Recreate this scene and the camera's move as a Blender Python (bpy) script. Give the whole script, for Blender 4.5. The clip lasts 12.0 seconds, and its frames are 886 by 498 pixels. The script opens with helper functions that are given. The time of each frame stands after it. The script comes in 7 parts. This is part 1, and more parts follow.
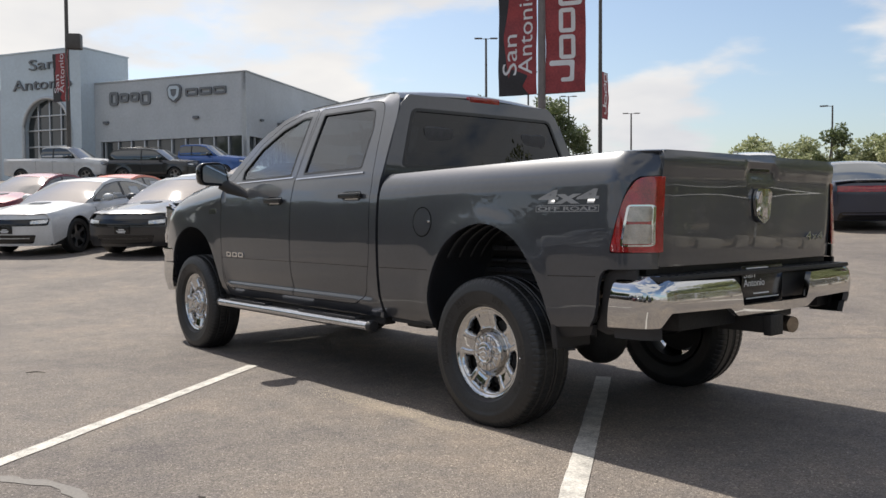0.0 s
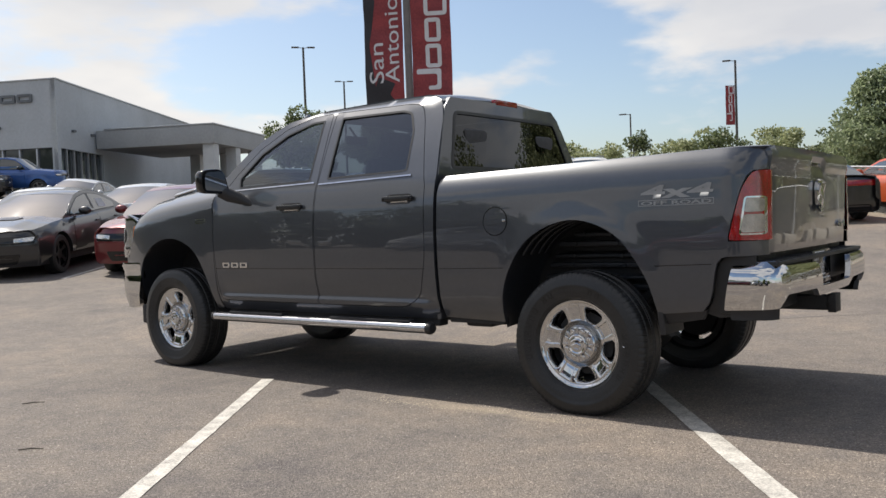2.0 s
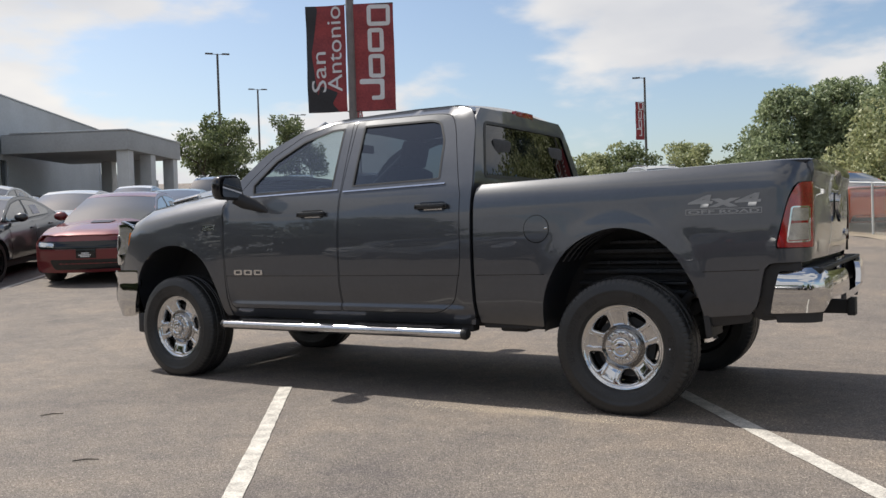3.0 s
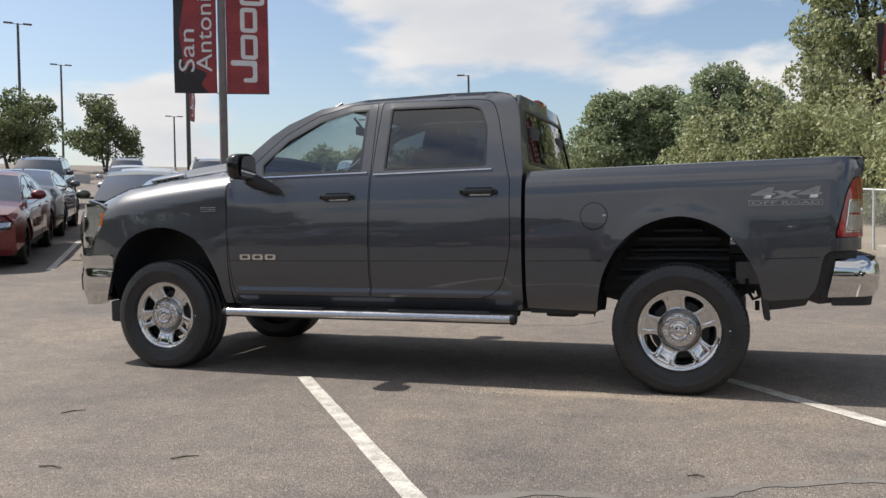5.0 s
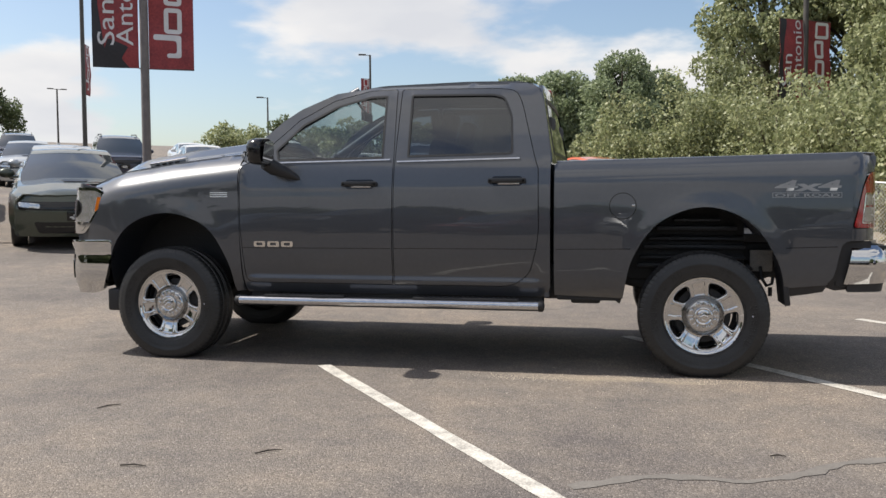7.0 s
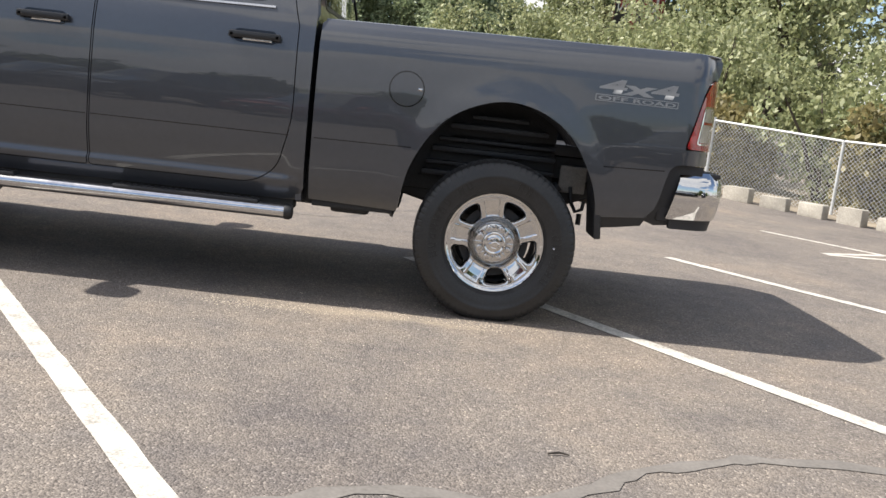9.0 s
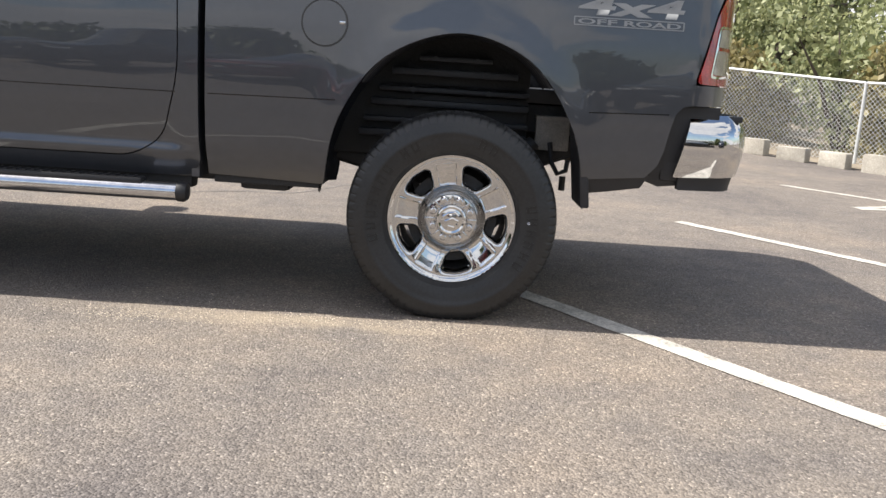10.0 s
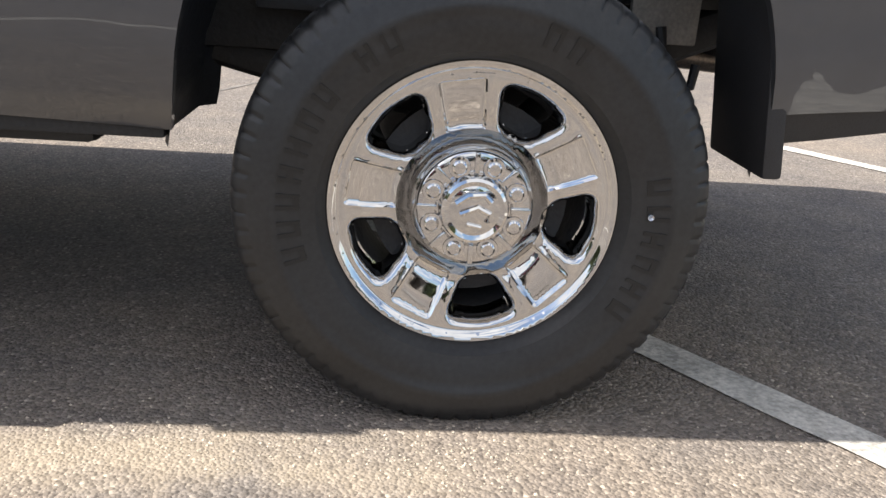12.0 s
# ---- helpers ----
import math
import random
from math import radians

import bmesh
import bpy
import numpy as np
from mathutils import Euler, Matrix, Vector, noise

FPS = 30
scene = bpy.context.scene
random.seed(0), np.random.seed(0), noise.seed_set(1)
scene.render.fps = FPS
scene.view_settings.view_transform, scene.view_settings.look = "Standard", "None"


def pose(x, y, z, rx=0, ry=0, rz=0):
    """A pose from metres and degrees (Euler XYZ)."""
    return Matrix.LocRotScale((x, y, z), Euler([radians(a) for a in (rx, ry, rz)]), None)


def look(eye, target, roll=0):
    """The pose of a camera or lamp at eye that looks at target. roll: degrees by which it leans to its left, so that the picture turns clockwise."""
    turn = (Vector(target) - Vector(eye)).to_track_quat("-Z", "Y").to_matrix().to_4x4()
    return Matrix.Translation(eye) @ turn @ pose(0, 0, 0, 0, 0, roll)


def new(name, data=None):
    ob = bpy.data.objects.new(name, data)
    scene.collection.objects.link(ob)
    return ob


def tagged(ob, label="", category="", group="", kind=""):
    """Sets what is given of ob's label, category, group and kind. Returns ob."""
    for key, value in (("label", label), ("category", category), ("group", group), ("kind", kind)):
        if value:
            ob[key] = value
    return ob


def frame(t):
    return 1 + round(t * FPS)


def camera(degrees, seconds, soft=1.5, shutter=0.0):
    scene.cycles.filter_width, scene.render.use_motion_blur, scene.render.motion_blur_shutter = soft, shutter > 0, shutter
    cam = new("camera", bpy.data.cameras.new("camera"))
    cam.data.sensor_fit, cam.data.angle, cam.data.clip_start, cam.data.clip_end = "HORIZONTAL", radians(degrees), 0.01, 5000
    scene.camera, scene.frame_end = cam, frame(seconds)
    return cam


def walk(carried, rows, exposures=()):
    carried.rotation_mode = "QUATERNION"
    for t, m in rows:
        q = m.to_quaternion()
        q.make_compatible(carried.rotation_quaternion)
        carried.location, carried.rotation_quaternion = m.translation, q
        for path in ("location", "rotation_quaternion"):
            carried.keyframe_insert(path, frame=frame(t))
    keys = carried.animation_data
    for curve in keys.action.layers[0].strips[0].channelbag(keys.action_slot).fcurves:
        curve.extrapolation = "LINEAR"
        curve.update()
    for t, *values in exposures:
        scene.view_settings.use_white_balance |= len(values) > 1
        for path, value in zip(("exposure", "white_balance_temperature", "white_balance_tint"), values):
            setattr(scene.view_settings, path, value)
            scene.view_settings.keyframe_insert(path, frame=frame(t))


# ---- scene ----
from functools import lru_cache

cam = camera(54.8, 12.0)
PATH = [
    (0, (3.43, -4.136, 1.146), (1.896, -2.855, 1.07), -0.3),
    (0.5, (3.195, -4.426, 1.164), (1.721, -3.078, 1.079), -0.6),
    (1, (2.947, -4.764, 1.161), (1.528, -3.357, 1.075), -1.1),
    (1.5, (2.63, -4.981, 1.135), (1.305, -3.484, 1.064), -1.8),
    (2, (2.353, -5.261, 1.122), (1.136, -3.675, 1.059), -2.1),
    (2.5, (2.083, -5.558, 1.143), (0.961, -3.904, 1.088), -1.9),
    (3, (1.741, -5.806, 1.128), (0.699, -4.1, 1.083), -1.8),
    (3.2, (1.609, -5.907, 1.13), (0.585, -4.19, 1.081), -2.0),
    (4.8, (0.44, -6.371, 1.119), (-0.231, -4.488, 1.041), -0.7),
    (5, (0.318, -6.435, 1.116), (-0.325, -4.542, 1.043), -0.7),
    (5.5, (0.003, -6.539, 1.111), (-0.591, -4.631, 1.025), -0.9),
    (6, (-0.263, -6.558, 1.133), (-0.821, -4.639, 1.044), -1.0),
    (6.5, (-0.475, -6.67, 1.147), (-0.93, -4.725, 1.033), -0.6),
    (6.7, (-0.547, -6.726, 1.162), (-0.969, -4.774, 1.046), -0.5),
    (8.3, (-0.46, -6.06, 1.186), (-0.636, -4.09, 0.892), 5.4),
    (8.5, (-0.418, -5.872, 1.148), (-0.499, -3.903, 0.81), 7.2),
    (9, (-0.288, -5.258, 1.033), (-0.272, -3.283, 0.714), 6.5),
    (9.5, (-0.1, -4.733, 0.974), (-0.08, -2.766, 0.613), 4.3),
    (10, (-0.02, -4.275, 0.943), (-0.023, -2.314, 0.55), 3.7),
    (10.5, (0.005, -3.776, 0.929), (-0.01, -1.818, 0.52), 3.6),
    (11, (0.005, -3.294, 0.879), (-0.065, -1.37, 0.336), 3.3),
    (11.5, (-0.087, -2.826, 0.829), (-0.082, -0.93, 0.194), 4.1),
    (12, (-0.179, -2.371, 0.809), (-0.003, -0.488, 0.159), 4.2),
]
EXPOSURES = [(0.0, 0.48), (3.0, 0.45), (6.7, 0.53), (8.5, 0.89), (9.5, 1.04), (11.0, 1.19), (12.0, 1.30)]
walk(cam, [(t, look(eye, target, roll)) for t, eye, target, roll in PATH], EXPOSURES)

# ---- daylight ----
SUN_DIR = Vector((0.76, -0.03, -1.0)).normalized()
sun_data = bpy.data.lights.new("sun", "SUN")
sun_data.energy, sun_data.angle, sun_data.color = 4.1, radians(0.6), (1.0, 0.95, 0.87)
sun = new("sun", sun_data)
sun.matrix_world = look((0, 0, 30), Vector((0, 0, 30)) + SUN_DIR)

world = bpy.data.worlds.new("sky")
scene.world = world
world.use_nodes = True
wn, wl = world.node_tree.nodes, world.node_tree.links
wn.clear()
w_out, w_bg, w_sky = wn.new("ShaderNodeOutputWorld"), wn.new("ShaderNodeBackground"), wn.new("ShaderNodeTexSky")
w_sky.sky_type, w_sky.sun_disc = "NISHITA", False
w_sky.sun_elevation, w_sky.sun_rotation = radians(52.7), radians(-88)
w_sky.air_density, w_sky.dust_density = 1.0, 1.5
w_co = wn.new("ShaderNodeTexCoord")


def sky_math(op, a, b=0.0):
    q = wn.new("ShaderNodeMath")
    q.operation = op
    for i, v in enumerate((a, b)):
        if isinstance(v, (int, float)):
            q.inputs[i].default_value = v
        else:
            wl.new(v, q.inputs[i])
    return q.outputs[0]


def sky_noise(vector, scale, detail, rough, offset):
    mp, q = wn.new("ShaderNodeMapping"), wn.new("ShaderNodeTexNoise")
    mp.inputs["Location"].default_value = offset
    q.inputs["Scale"].default_value, q.inputs["Detail"].default_value, q.inputs["Roughness"].default_value = scale, detail, rough
    wl.new(vector, mp.inputs["Vector"])
    wl.new(mp.outputs["Vector"], q.inputs["Vector"])
    return q.outputs["Fac"]


# a broken deck of fair-weather clouds: the sky's directions laid out on a level sheet
w_xyz = wn.new("ShaderNodeSeparateXYZ")
wl.new(w_co.outputs["Generated"], w_xyz.inputs[0])
w_high = sky_math("ADD", sky_math("MAXIMUM", w_xyz.outputs["Z"], 0.0), 0.30)
w_deck = wn.new("ShaderNodeCombineXYZ")
wl.new(sky_math("DIVIDE", w_xyz.outputs["X"], w_high), w_deck.inputs["X"])
wl.new(sky_math("DIVIDE", w_xyz.outputs["Y"], w_high), w_deck.inputs["Y"])
wl.new(sky_math("MULTIPLY", w_xyz.outputs["Z"], 3.2), w_deck.inputs["Z"])
CLOUD_AT = (4.1, 2.7, 0.6)
w_mass = sky_noise(w_deck.outputs[0], 1.25, 9.0, 0.52, CLOUD_AT)
w_lit = sky_noise(w_deck.outputs[0], 1.25, 5.0, 0.50, (CLOUD_AT[0] - 0.10, CLOUD_AT[1], CLOUD_AT[2] + 0.16))
w_cover = wn.new("ShaderNodeMapRange")
w_cover.interpolation_type = "SMOOTHSTEP"
w_cover.inputs["From Min"].default_value, w_cover.inputs["From Max"].default_value = 0.470, 0.560
wl.new(w_mass, w_cover.inputs["Value"])
w_shade = wn.new("ShaderNodeMapRange")
w_shade.inputs["From Min"].default_value, w_shade.inputs["From Max"].default_value = 0.38, 0.66
w_shade.inputs["To Min"].default_value, w_shade.inputs["To Max"].default_value = 1.0, 0.0
wl.new(w_lit, w_shade.inputs["Value"])
w_r2 = wn.new("ShaderNodeValToRGB")
w_r2.color_ramp.elements[0].color, w_r2.color_ramp.elements[1].color = (4.9, 5.0, 5.3, 1), (7.0, 6.8, 6.55, 1)
wl.new(w_shade.outputs["Result"], w_r2.inputs["Fac"])
w_mix = wn.new("ShaderNodeMix")
w_mix.data_type = "RGBA"
wl.new(w_cover.outputs["Result"], w_mix.inputs["Factor"])
wl.new(w_sky.outputs["Color"], w_mix.inputs["A"])
wl.new(w_r2.outputs["Color"], w_mix.inputs["B"])
wl.new(w_mix.outputs["Result"], w_bg.inputs["Color"])
w_bg.inputs["Strength"].default_value = 0.10
wl.new(w_bg.outputs["Background"], w_out.inputs["Surface"])


# ---- materials ----
def material(name, color, rough=0.5, metal=0.0, coat=0.0, vary=0.0, scale=8.0, bump=0.0, bump_scale=60.0, alpha=None, spec=0.5, tint=None, detail=4.0, distance=0.01):
    """A principled surface; vary mixes two scales of noise into the colour and the gloss, bump adds fine relief."""
    m = bpy.data.materials.new(name)
    m.use_nodes = True
    n, l = m.node_tree.nodes, m.node_tree.links
    p = n["Principled BSDF"]
    p.inputs["Base Color"].default_value = (*color, 1)
    p.inputs["Roughness"].default_value, p.inputs["Metallic"].default_value = rough, metal
    p.inputs["Coat Weight"].default_value, p.inputs["Coat Roughness"].default_value = coat, 0.03
    p.inputs["Specular IOR Level"].default_value = spec
    co = n.new("ShaderNodeTexCoord")
    if vary:
        a, b = n.new("ShaderNodeTexNoise"), n.new("ShaderNodeTexNoise")
        a.inputs["Scale"].default_value, a.inputs["Detail"].default_value = scale, detail
        b.inputs["Scale"].default_value, b.inputs["Detail"].default_value = scale * 11, 3
        l.new(co.outputs["Object"], a.inputs["Vector"])
        l.new(co.outputs["Object"], b.inputs["Vector"])
        add = n.new("ShaderNodeMath")
        add.operation = "ADD"
        l.new(a.outputs["Fac"], add.inputs[0])
        l.new(b.outputs["Fac"], add.inputs[1])
        ramp = n.new("ShaderNodeValToRGB")
        half = n.new("ShaderNodeMath")
        half.operation, half.inputs[1].default_value = "MULTIPLY", 0.5
        l.new(add.outputs[0], half.inputs[0])
        l.new(half.outputs[0], ramp.inputs["Fac"])
        other = tint or color
        ramp.color_ramp.elements[0].position, ramp.color_ramp.elements[1].position = 0.33, 0.67
        ramp.color_ramp.elements[0].color = (*[max(0, c * (1 - vary)) for c in color], 1)
        ramp.color_ramp.elements[1].color = (*[min(1, c * (1 + vary)) for c in other], 1)
        l.new(ramp.outputs["Color"], p.inputs["Base Color"])
        rr = n.new("ShaderNodeMapRange")
        rr.inputs["To Min"].default_value, rr.inputs["To Max"].default_value = max(0.02, rough * (1 - vary * 0.6)), min(1, rough * (1 + vary * 0.6))
        l.new(a.outputs["Fac"], rr.inputs["Value"])
        l.new(rr.outputs["Result"], p.inputs["Roughness"])
    if bump:
        t, bp = n.new("ShaderNodeTexNoise"), n.new("ShaderNodeBump")
        t.inputs["Scale"].default_value, t.inputs["Detail"].default_value = bump_scale, 4
        l.new(co.outputs["Object"], t.inputs["Vector"])
        bp.inputs["Strength"].default_value, bp.inputs["Distance"].default_value = bump, distance
        l.new(t.outputs["Fac"], bp.inputs["Height"])
        l.new(bp.outputs["Normal"], p.inputs["Normal"])
    return m


def car_paint(name, color, metal=0.5, rough=0.38):
    m = material(name, color, rough, metal, 1.0, 0.10, 3.0)
    return m


def glass(name, color, ior=1.6, rough=0.0):
    """A thin pane: tinted see-through, with gloss that grows towards grazing, alike from both sides."""
    m = bpy.data.materials.new(name)
    m.use_nodes = True
    n, l = m.node_tree.nodes, m.node_tree.links
    n.clear()
    out, mix, gl, tr, lw = n.new("ShaderNodeOutputMaterial"), n.new("ShaderNodeMixShader"), n.new("ShaderNodeBsdfGlossy"), n.new("ShaderNodeBsdfTransparent"), n.new("ShaderNodeLayerWeight")
    gl.inputs["Roughness"].default_value = rough
    gl.inputs["Color"].default_value = (0.95, 0.97, 1.0, 1)
    tr.inputs["Color"].default_value = (*color, 1)
    lw.inputs["Blend"].default_value = 0.5
    least = 2 * ((ior - 1) / (ior + 1)) ** 2
    power, scale = n.new("ShaderNodeMath"), n.new("ShaderNodeMath")
    power.operation, power.inputs[1].default_value = "POWER", 4.0
    scale.operation, scale.inputs[1].default_value, scale.inputs[2].default_value = "MULTIPLY_ADD", 1.0 - least, least
    l.new(lw.outputs["Facing"], power.inputs[0])
    l.new(power.outputs[0], scale.inputs[0])
    l.new(scale.outputs[0], mix.inputs[0])
    l.new(tr.outputs[0], mix.inputs[1])
    l.new(gl.outputs[0], mix.inputs[2])
    l.new(mix.outputs[0], out.inputs["Surface"])
    return m


def asphalt_material():
    m = bpy.data.materials.new("asphalt")
    m.use_nodes = True
    n, l = m.node_tree.nodes, m.node_tree.links
    p = n["Principled BSDF"]
    p.inputs["Roughness"].default_value = 0.86
    p.inputs["Specular IOR Level"].default_value = 0.35
    co = n.new("ShaderNodeTexCoord")

    def tex(kind, scale, detail=4.0, rough=0.5):
        t = n.new(kind)
        t.inputs["Scale"].default_value = scale
        if kind == "ShaderNodeTexNoise":
            t.inputs["Detail"].default_value, t.inputs["Roughness"].default_value = detail, rough
        l.new(co.outputs["Object"], t.inputs["Vector"])
        return t

    def ramp(src, stops):
        r = n.new("ShaderNodeValToRGB")
        e = r.color_ramp.elements
        e[0].position, e[0].color = stops[0][0], (*stops[0][1], 1)
        e[1].position, e[1].color = stops[-1][0], (*stops[-1][1], 1)
        for pos, c in stops[1:-1]:
            x = e.new(pos)
            x.color = (*c, 1)
        l.new(src, r.inputs["Fac"])
        return r.outputs["Color"]

    def mix(mode, fac, a, b):
        x = n.new("ShaderNodeMix")
        x.data_type, x.blend_type = "RGBA", mode
        x.inputs["Factor"].default_value = fac
        l.new(a, x.inputs["A"])
        l.new(b, x.inputs["B"])
        return x.outputs["Result"]

    stone = tex("ShaderNodeTexVoronoi", 140.0)
    fine = tex("ShaderNodeTexNoise", 60.0, 5.0, 0.7)
    grains = ramp(stone.outputs["Color"], [(0.08, (0.104, 0.092, 0.084)), (0.50, (0.172, 0.154, 0.140)), (0.82, (0.232, 0.208, 0.188)), (0.96, (0.38, 0.345, 0.31))])
    patches = ramp(tex("ShaderNodeTexNoise", 0.42, 6.0, 0.62).outputs["Fac"], [(0.32, (0.72, 0.71, 0.73)), (0.50, (1.0, 0.98, 0.95)), (0.68, (1.28, 1.19, 1.07))])
    speck = ramp(fine.outputs["Fac"], [(0.30, (0.86, 0.86, 0.86)), (0.70, (1.14, 1.14, 1.14))])
    worn = ramp(tex("ShaderNodeTexNoise", 4.5, 6.0, 0.65).outputs["Fac"], [(0.35, (0.86, 0.86, 0.88)), (0.70, (1.16, 1.13, 1.08))])
    col = mix("MULTIPLY", 1.0, mix("MULTIPLY", 1.0, mix("MULTIPLY", 1.0, grains, patches), worn), speck)
    # blown sand and grit that lies along the truck's left side
    xyz = n.new("ShaderNodeSeparateXYZ")
    l.new(co.outputs["Object"], xyz.inputs[0])

    def calc(op, a, b=0.0):
        q = n.new("ShaderNodeMath")
        q.operation = op
        for i, v in enumerate((a, b)):
            if isinstance(v, (int, float)):
                q.inputs[i].default_value = v
            else:
                l.new(v, q.inputs[i])
        return q.outputs[0]

    across_ = calc("DIVIDE", calc("ABSOLUTE", calc("ADD", xyz.outputs["Y"], 1.13)), 0.15)
    along_ = calc("DIVIDE", calc("ABSOLUTE", calc("ADD", xyz.outputs["X"], 0.6)), 1.0)
    spread_ = calc("SUBTRACT", calc("MULTIPLY", tex("ShaderNodeTexNoise", 7.0, 6.0, 0.7).outputs["Fac"], 1.75), calc("MAXIMUM", across_, along_))
    sand_mask = n.new("ShaderNodeMapRange")
    sand_mask.inputs["From Min"].default_value, sand_mask.inputs["From Max"].default_value = 0.12, 0.75
    sand_mask.inputs["To Max"].default_value = 0.42
    l.new(spread_, sand_mask.inputs["Value"])
    sandy = n.new("ShaderNodeMix")
    sandy.data_type = "RGBA"
    l.new(sand_mask.outputs["Result"], sandy.inputs["Factor"])
    l.new(col, sandy.inputs["A"])
    sandy.inputs["B"].default_value = (0.42, 0.345, 0.25, 1)
    l.new(sandy.outputs["Result"], p.inputs["Base Color"])
    bp = n.new("ShaderNodeBump")
    bp.inputs["Strength"].default_value, bp.inputs["Distance"].default_value = 0.75, 0.006
    l.new(stone.outputs["Distance"], bp.inputs["Height"])
    bp.invert = True
    l.new(bp.outputs["Normal"], p.inputs["Normal"])
    return m


ASPHALT = asphalt_material()
LINE_PAINT = material("line_paint", (0.40, 0.375, 0.335), 0.8, vary=0.40, scale=9.0, bump=0.5, bump_scale=180, tint=(0.52, 0.49, 0.44), distance=0.004)
FILLER = material("crack_filler", (0.145, 0.132, 0.118), 0.75, vary=0.18, scale=7, bump=0.2, bump_scale=90, tint=(0.165, 0.150, 0.135), distance=0.003)
CRACK = material("tar_seal", (0.105, 0.097, 0.089), 0.9, vary=0.35, scale=12, tint=(0.17, 0.155, 0.142))
PAINT = material("granite_paint", (0.046, 0.050, 0.059), 0.34, 0.25, 1.0, vary=0.08, scale=3.0, bump=1.0, bump_scale=2.4, distance=0.0035)
PAINT.node_tree.nodes["Principled BSDF"].inputs["Coat IOR"].default_value = 1.54
PAINT.node_tree.nodes["Principled BSDF"].inputs["Coat Roughness"].default_value = 0.01
for link in list(PAINT.node_tree.links):
    if link.to_socket.name == "Normal" and link.to_node.type == "BSDF_PRINCIPLED":
        PAINT.node_tree.links.new(link.from_socket, link.to_node.inputs["Coat Normal"])
for node in PAINT.node_tree.nodes:
    if node.type == "TEX_NOISE" and abs(node.inputs["Scale"].default_value - 2.4) < 1e-4:
        node.inputs["Detail"].default_value = 0.6
CHROME = material("chrome", (0.60, 0.60, 0.60), 0.035, 1.0, vary=0.06, scale=6)
STEEL = material("polished_steel", (0.58, 0.58, 0.59), 0.16, 1.0, vary=0.15, scale=30)
BLACK_PLASTIC = material("black_plastic", (0.018, 0.018, 0.020), 0.55, vary=0.2, scale=25, bump=0.25, bump_scale=300, distance=0.002)
GLOSS_BLACK = material("gloss_black", (0.010, 0.010, 0.011), 0.12, vary=0.15, scale=10)
RUBBER = material("tyre_rubber", (0.0150, 0.0152, 0.0158), 0.46, vary=0.25, scale=9, bump=0.06, bump_scale=200, tint=(0.020, 0.020, 0.0205), distance=0.001)
LETTER = material("moulded_rubber", (0.009, 0.009, 0.009), 0.4, vary=0.2, scale=30)
UNDER = material("underbody", (0.016, 0.016, 0.017), 0.65, vary=0.4, scale=12, bump=0.3)
LINER = material("wheel_liner", (0.022, 0.024, 0.029), 0.5, vary=0.3, scale=9, bump=0.2, spec=0.4)
TRIM_BLACK = material("trim_black", (0.014, 0.014, 0.015), 0.35, vary=0.2, scale=20)
TINT = glass("tinted_glass", (0.13, 0.15, 0.17), 1.56)
TINT_REAR = glass("privacy_glass", (0.022, 0.025, 0.030), 1.34)
TINT_LIGHT = glass("light_tinted_glass", (0.62, 0.69, 0.70), 1.58)
CLEAR = glass("clear_glass", (0.72, 0.78, 0.76))
LENS_RED = material("red_lens", (0.28, 0.007, 0.010), 0.08, 0.0, 1.0, vary=0.45, scale=14, tint=(0.30, 0.012, 0.014))
LENS_AMBER = material("amber_lens", (0.75, 0.20, 0.02), 0.1, 0.0, 1.0, vary=0.2, scale=40)
REFLECTOR = material("lamp_reflector", (0.60, 0.595, 0.58), 0.20, 0.75, 1.0, vary=0.3, scale=30, bump=0.15, bump_scale=60)
LENS_GREY = material("reversing_glass", (0.36, 0.33, 0.29), 0.15, 0.3, 1.0, vary=0.35, scale=25, bump=0.2, bump_scale=120)
SEAT = material("seat_cloth", (0.085, 0.082, 0.082), 0.85, vary=0.3, scale=30, bump=0.3, bump_scale=200)
GREY_DECAL = material("grey_decal", (0.24, 0.245, 0.25), 0.45, vary=0.12, scale=30)
WHITE_LETTER = material("white_letter", (0.70, 0.70, 0.70), 0.5, vary=0.08, scale=20)
BRACKET = material("pale_steel", (0.21, 0.195, 0.175), 0.6, 0.4, vary=0.3, scale=14, bump=0.2)
EXHAUST = material("exhaust_steel", (0.28, 0.24, 0.20), 0.4, 1.0, vary=0.4, scale=15)


# ---- building blocks ----
def thing(name, label="", category="", group="", kind="", at=(0, 0, 0), turn=0.0):
    ob = new(name)
    ob.empty_display_size = 0.1
    ob.matrix_basis = pose(*at, 0, 0, turn)
    return tagged(ob, label, category, group, kind)


def part(name, bm, mat, parent=None, label="", sharp=38.0):
    """Links a bmesh as one mesh object, under a thing or a part."""
    me = bpy.data.meshes.new(name)
    bmesh.ops.recalc_face_normals(bm, faces=bm.faces)
    bm.to_mesh(me)
    bm.free()
    for f in me.polygons:
        f.use_smooth = True
    me.set_sharp_from_angle(angle=radians(sharp))
    for x in mat if isinstance(mat, (list, tuple)) else [mat]:
        me.materials.append(x)
    ob = new(name, me)
    ob.parent = parent
    return tagged(ob, label)


def raw(name, bm, mat, parent=None, label="", sharp=38.0):
    """As part(), for open sheets whose faces already point the right way."""
    me = bpy.data.meshes.new(name)
    bm.normal_update()
    bm.to_mesh(me)
    bm.free()
    for f in me.polygons:
        f.use_smooth = True
    me.set_sharp_from_angle(angle=radians(sharp))
    me.materials.append(mat)
    ob = new(name, me)
    ob.parent = parent
    return tagged(ob, label)


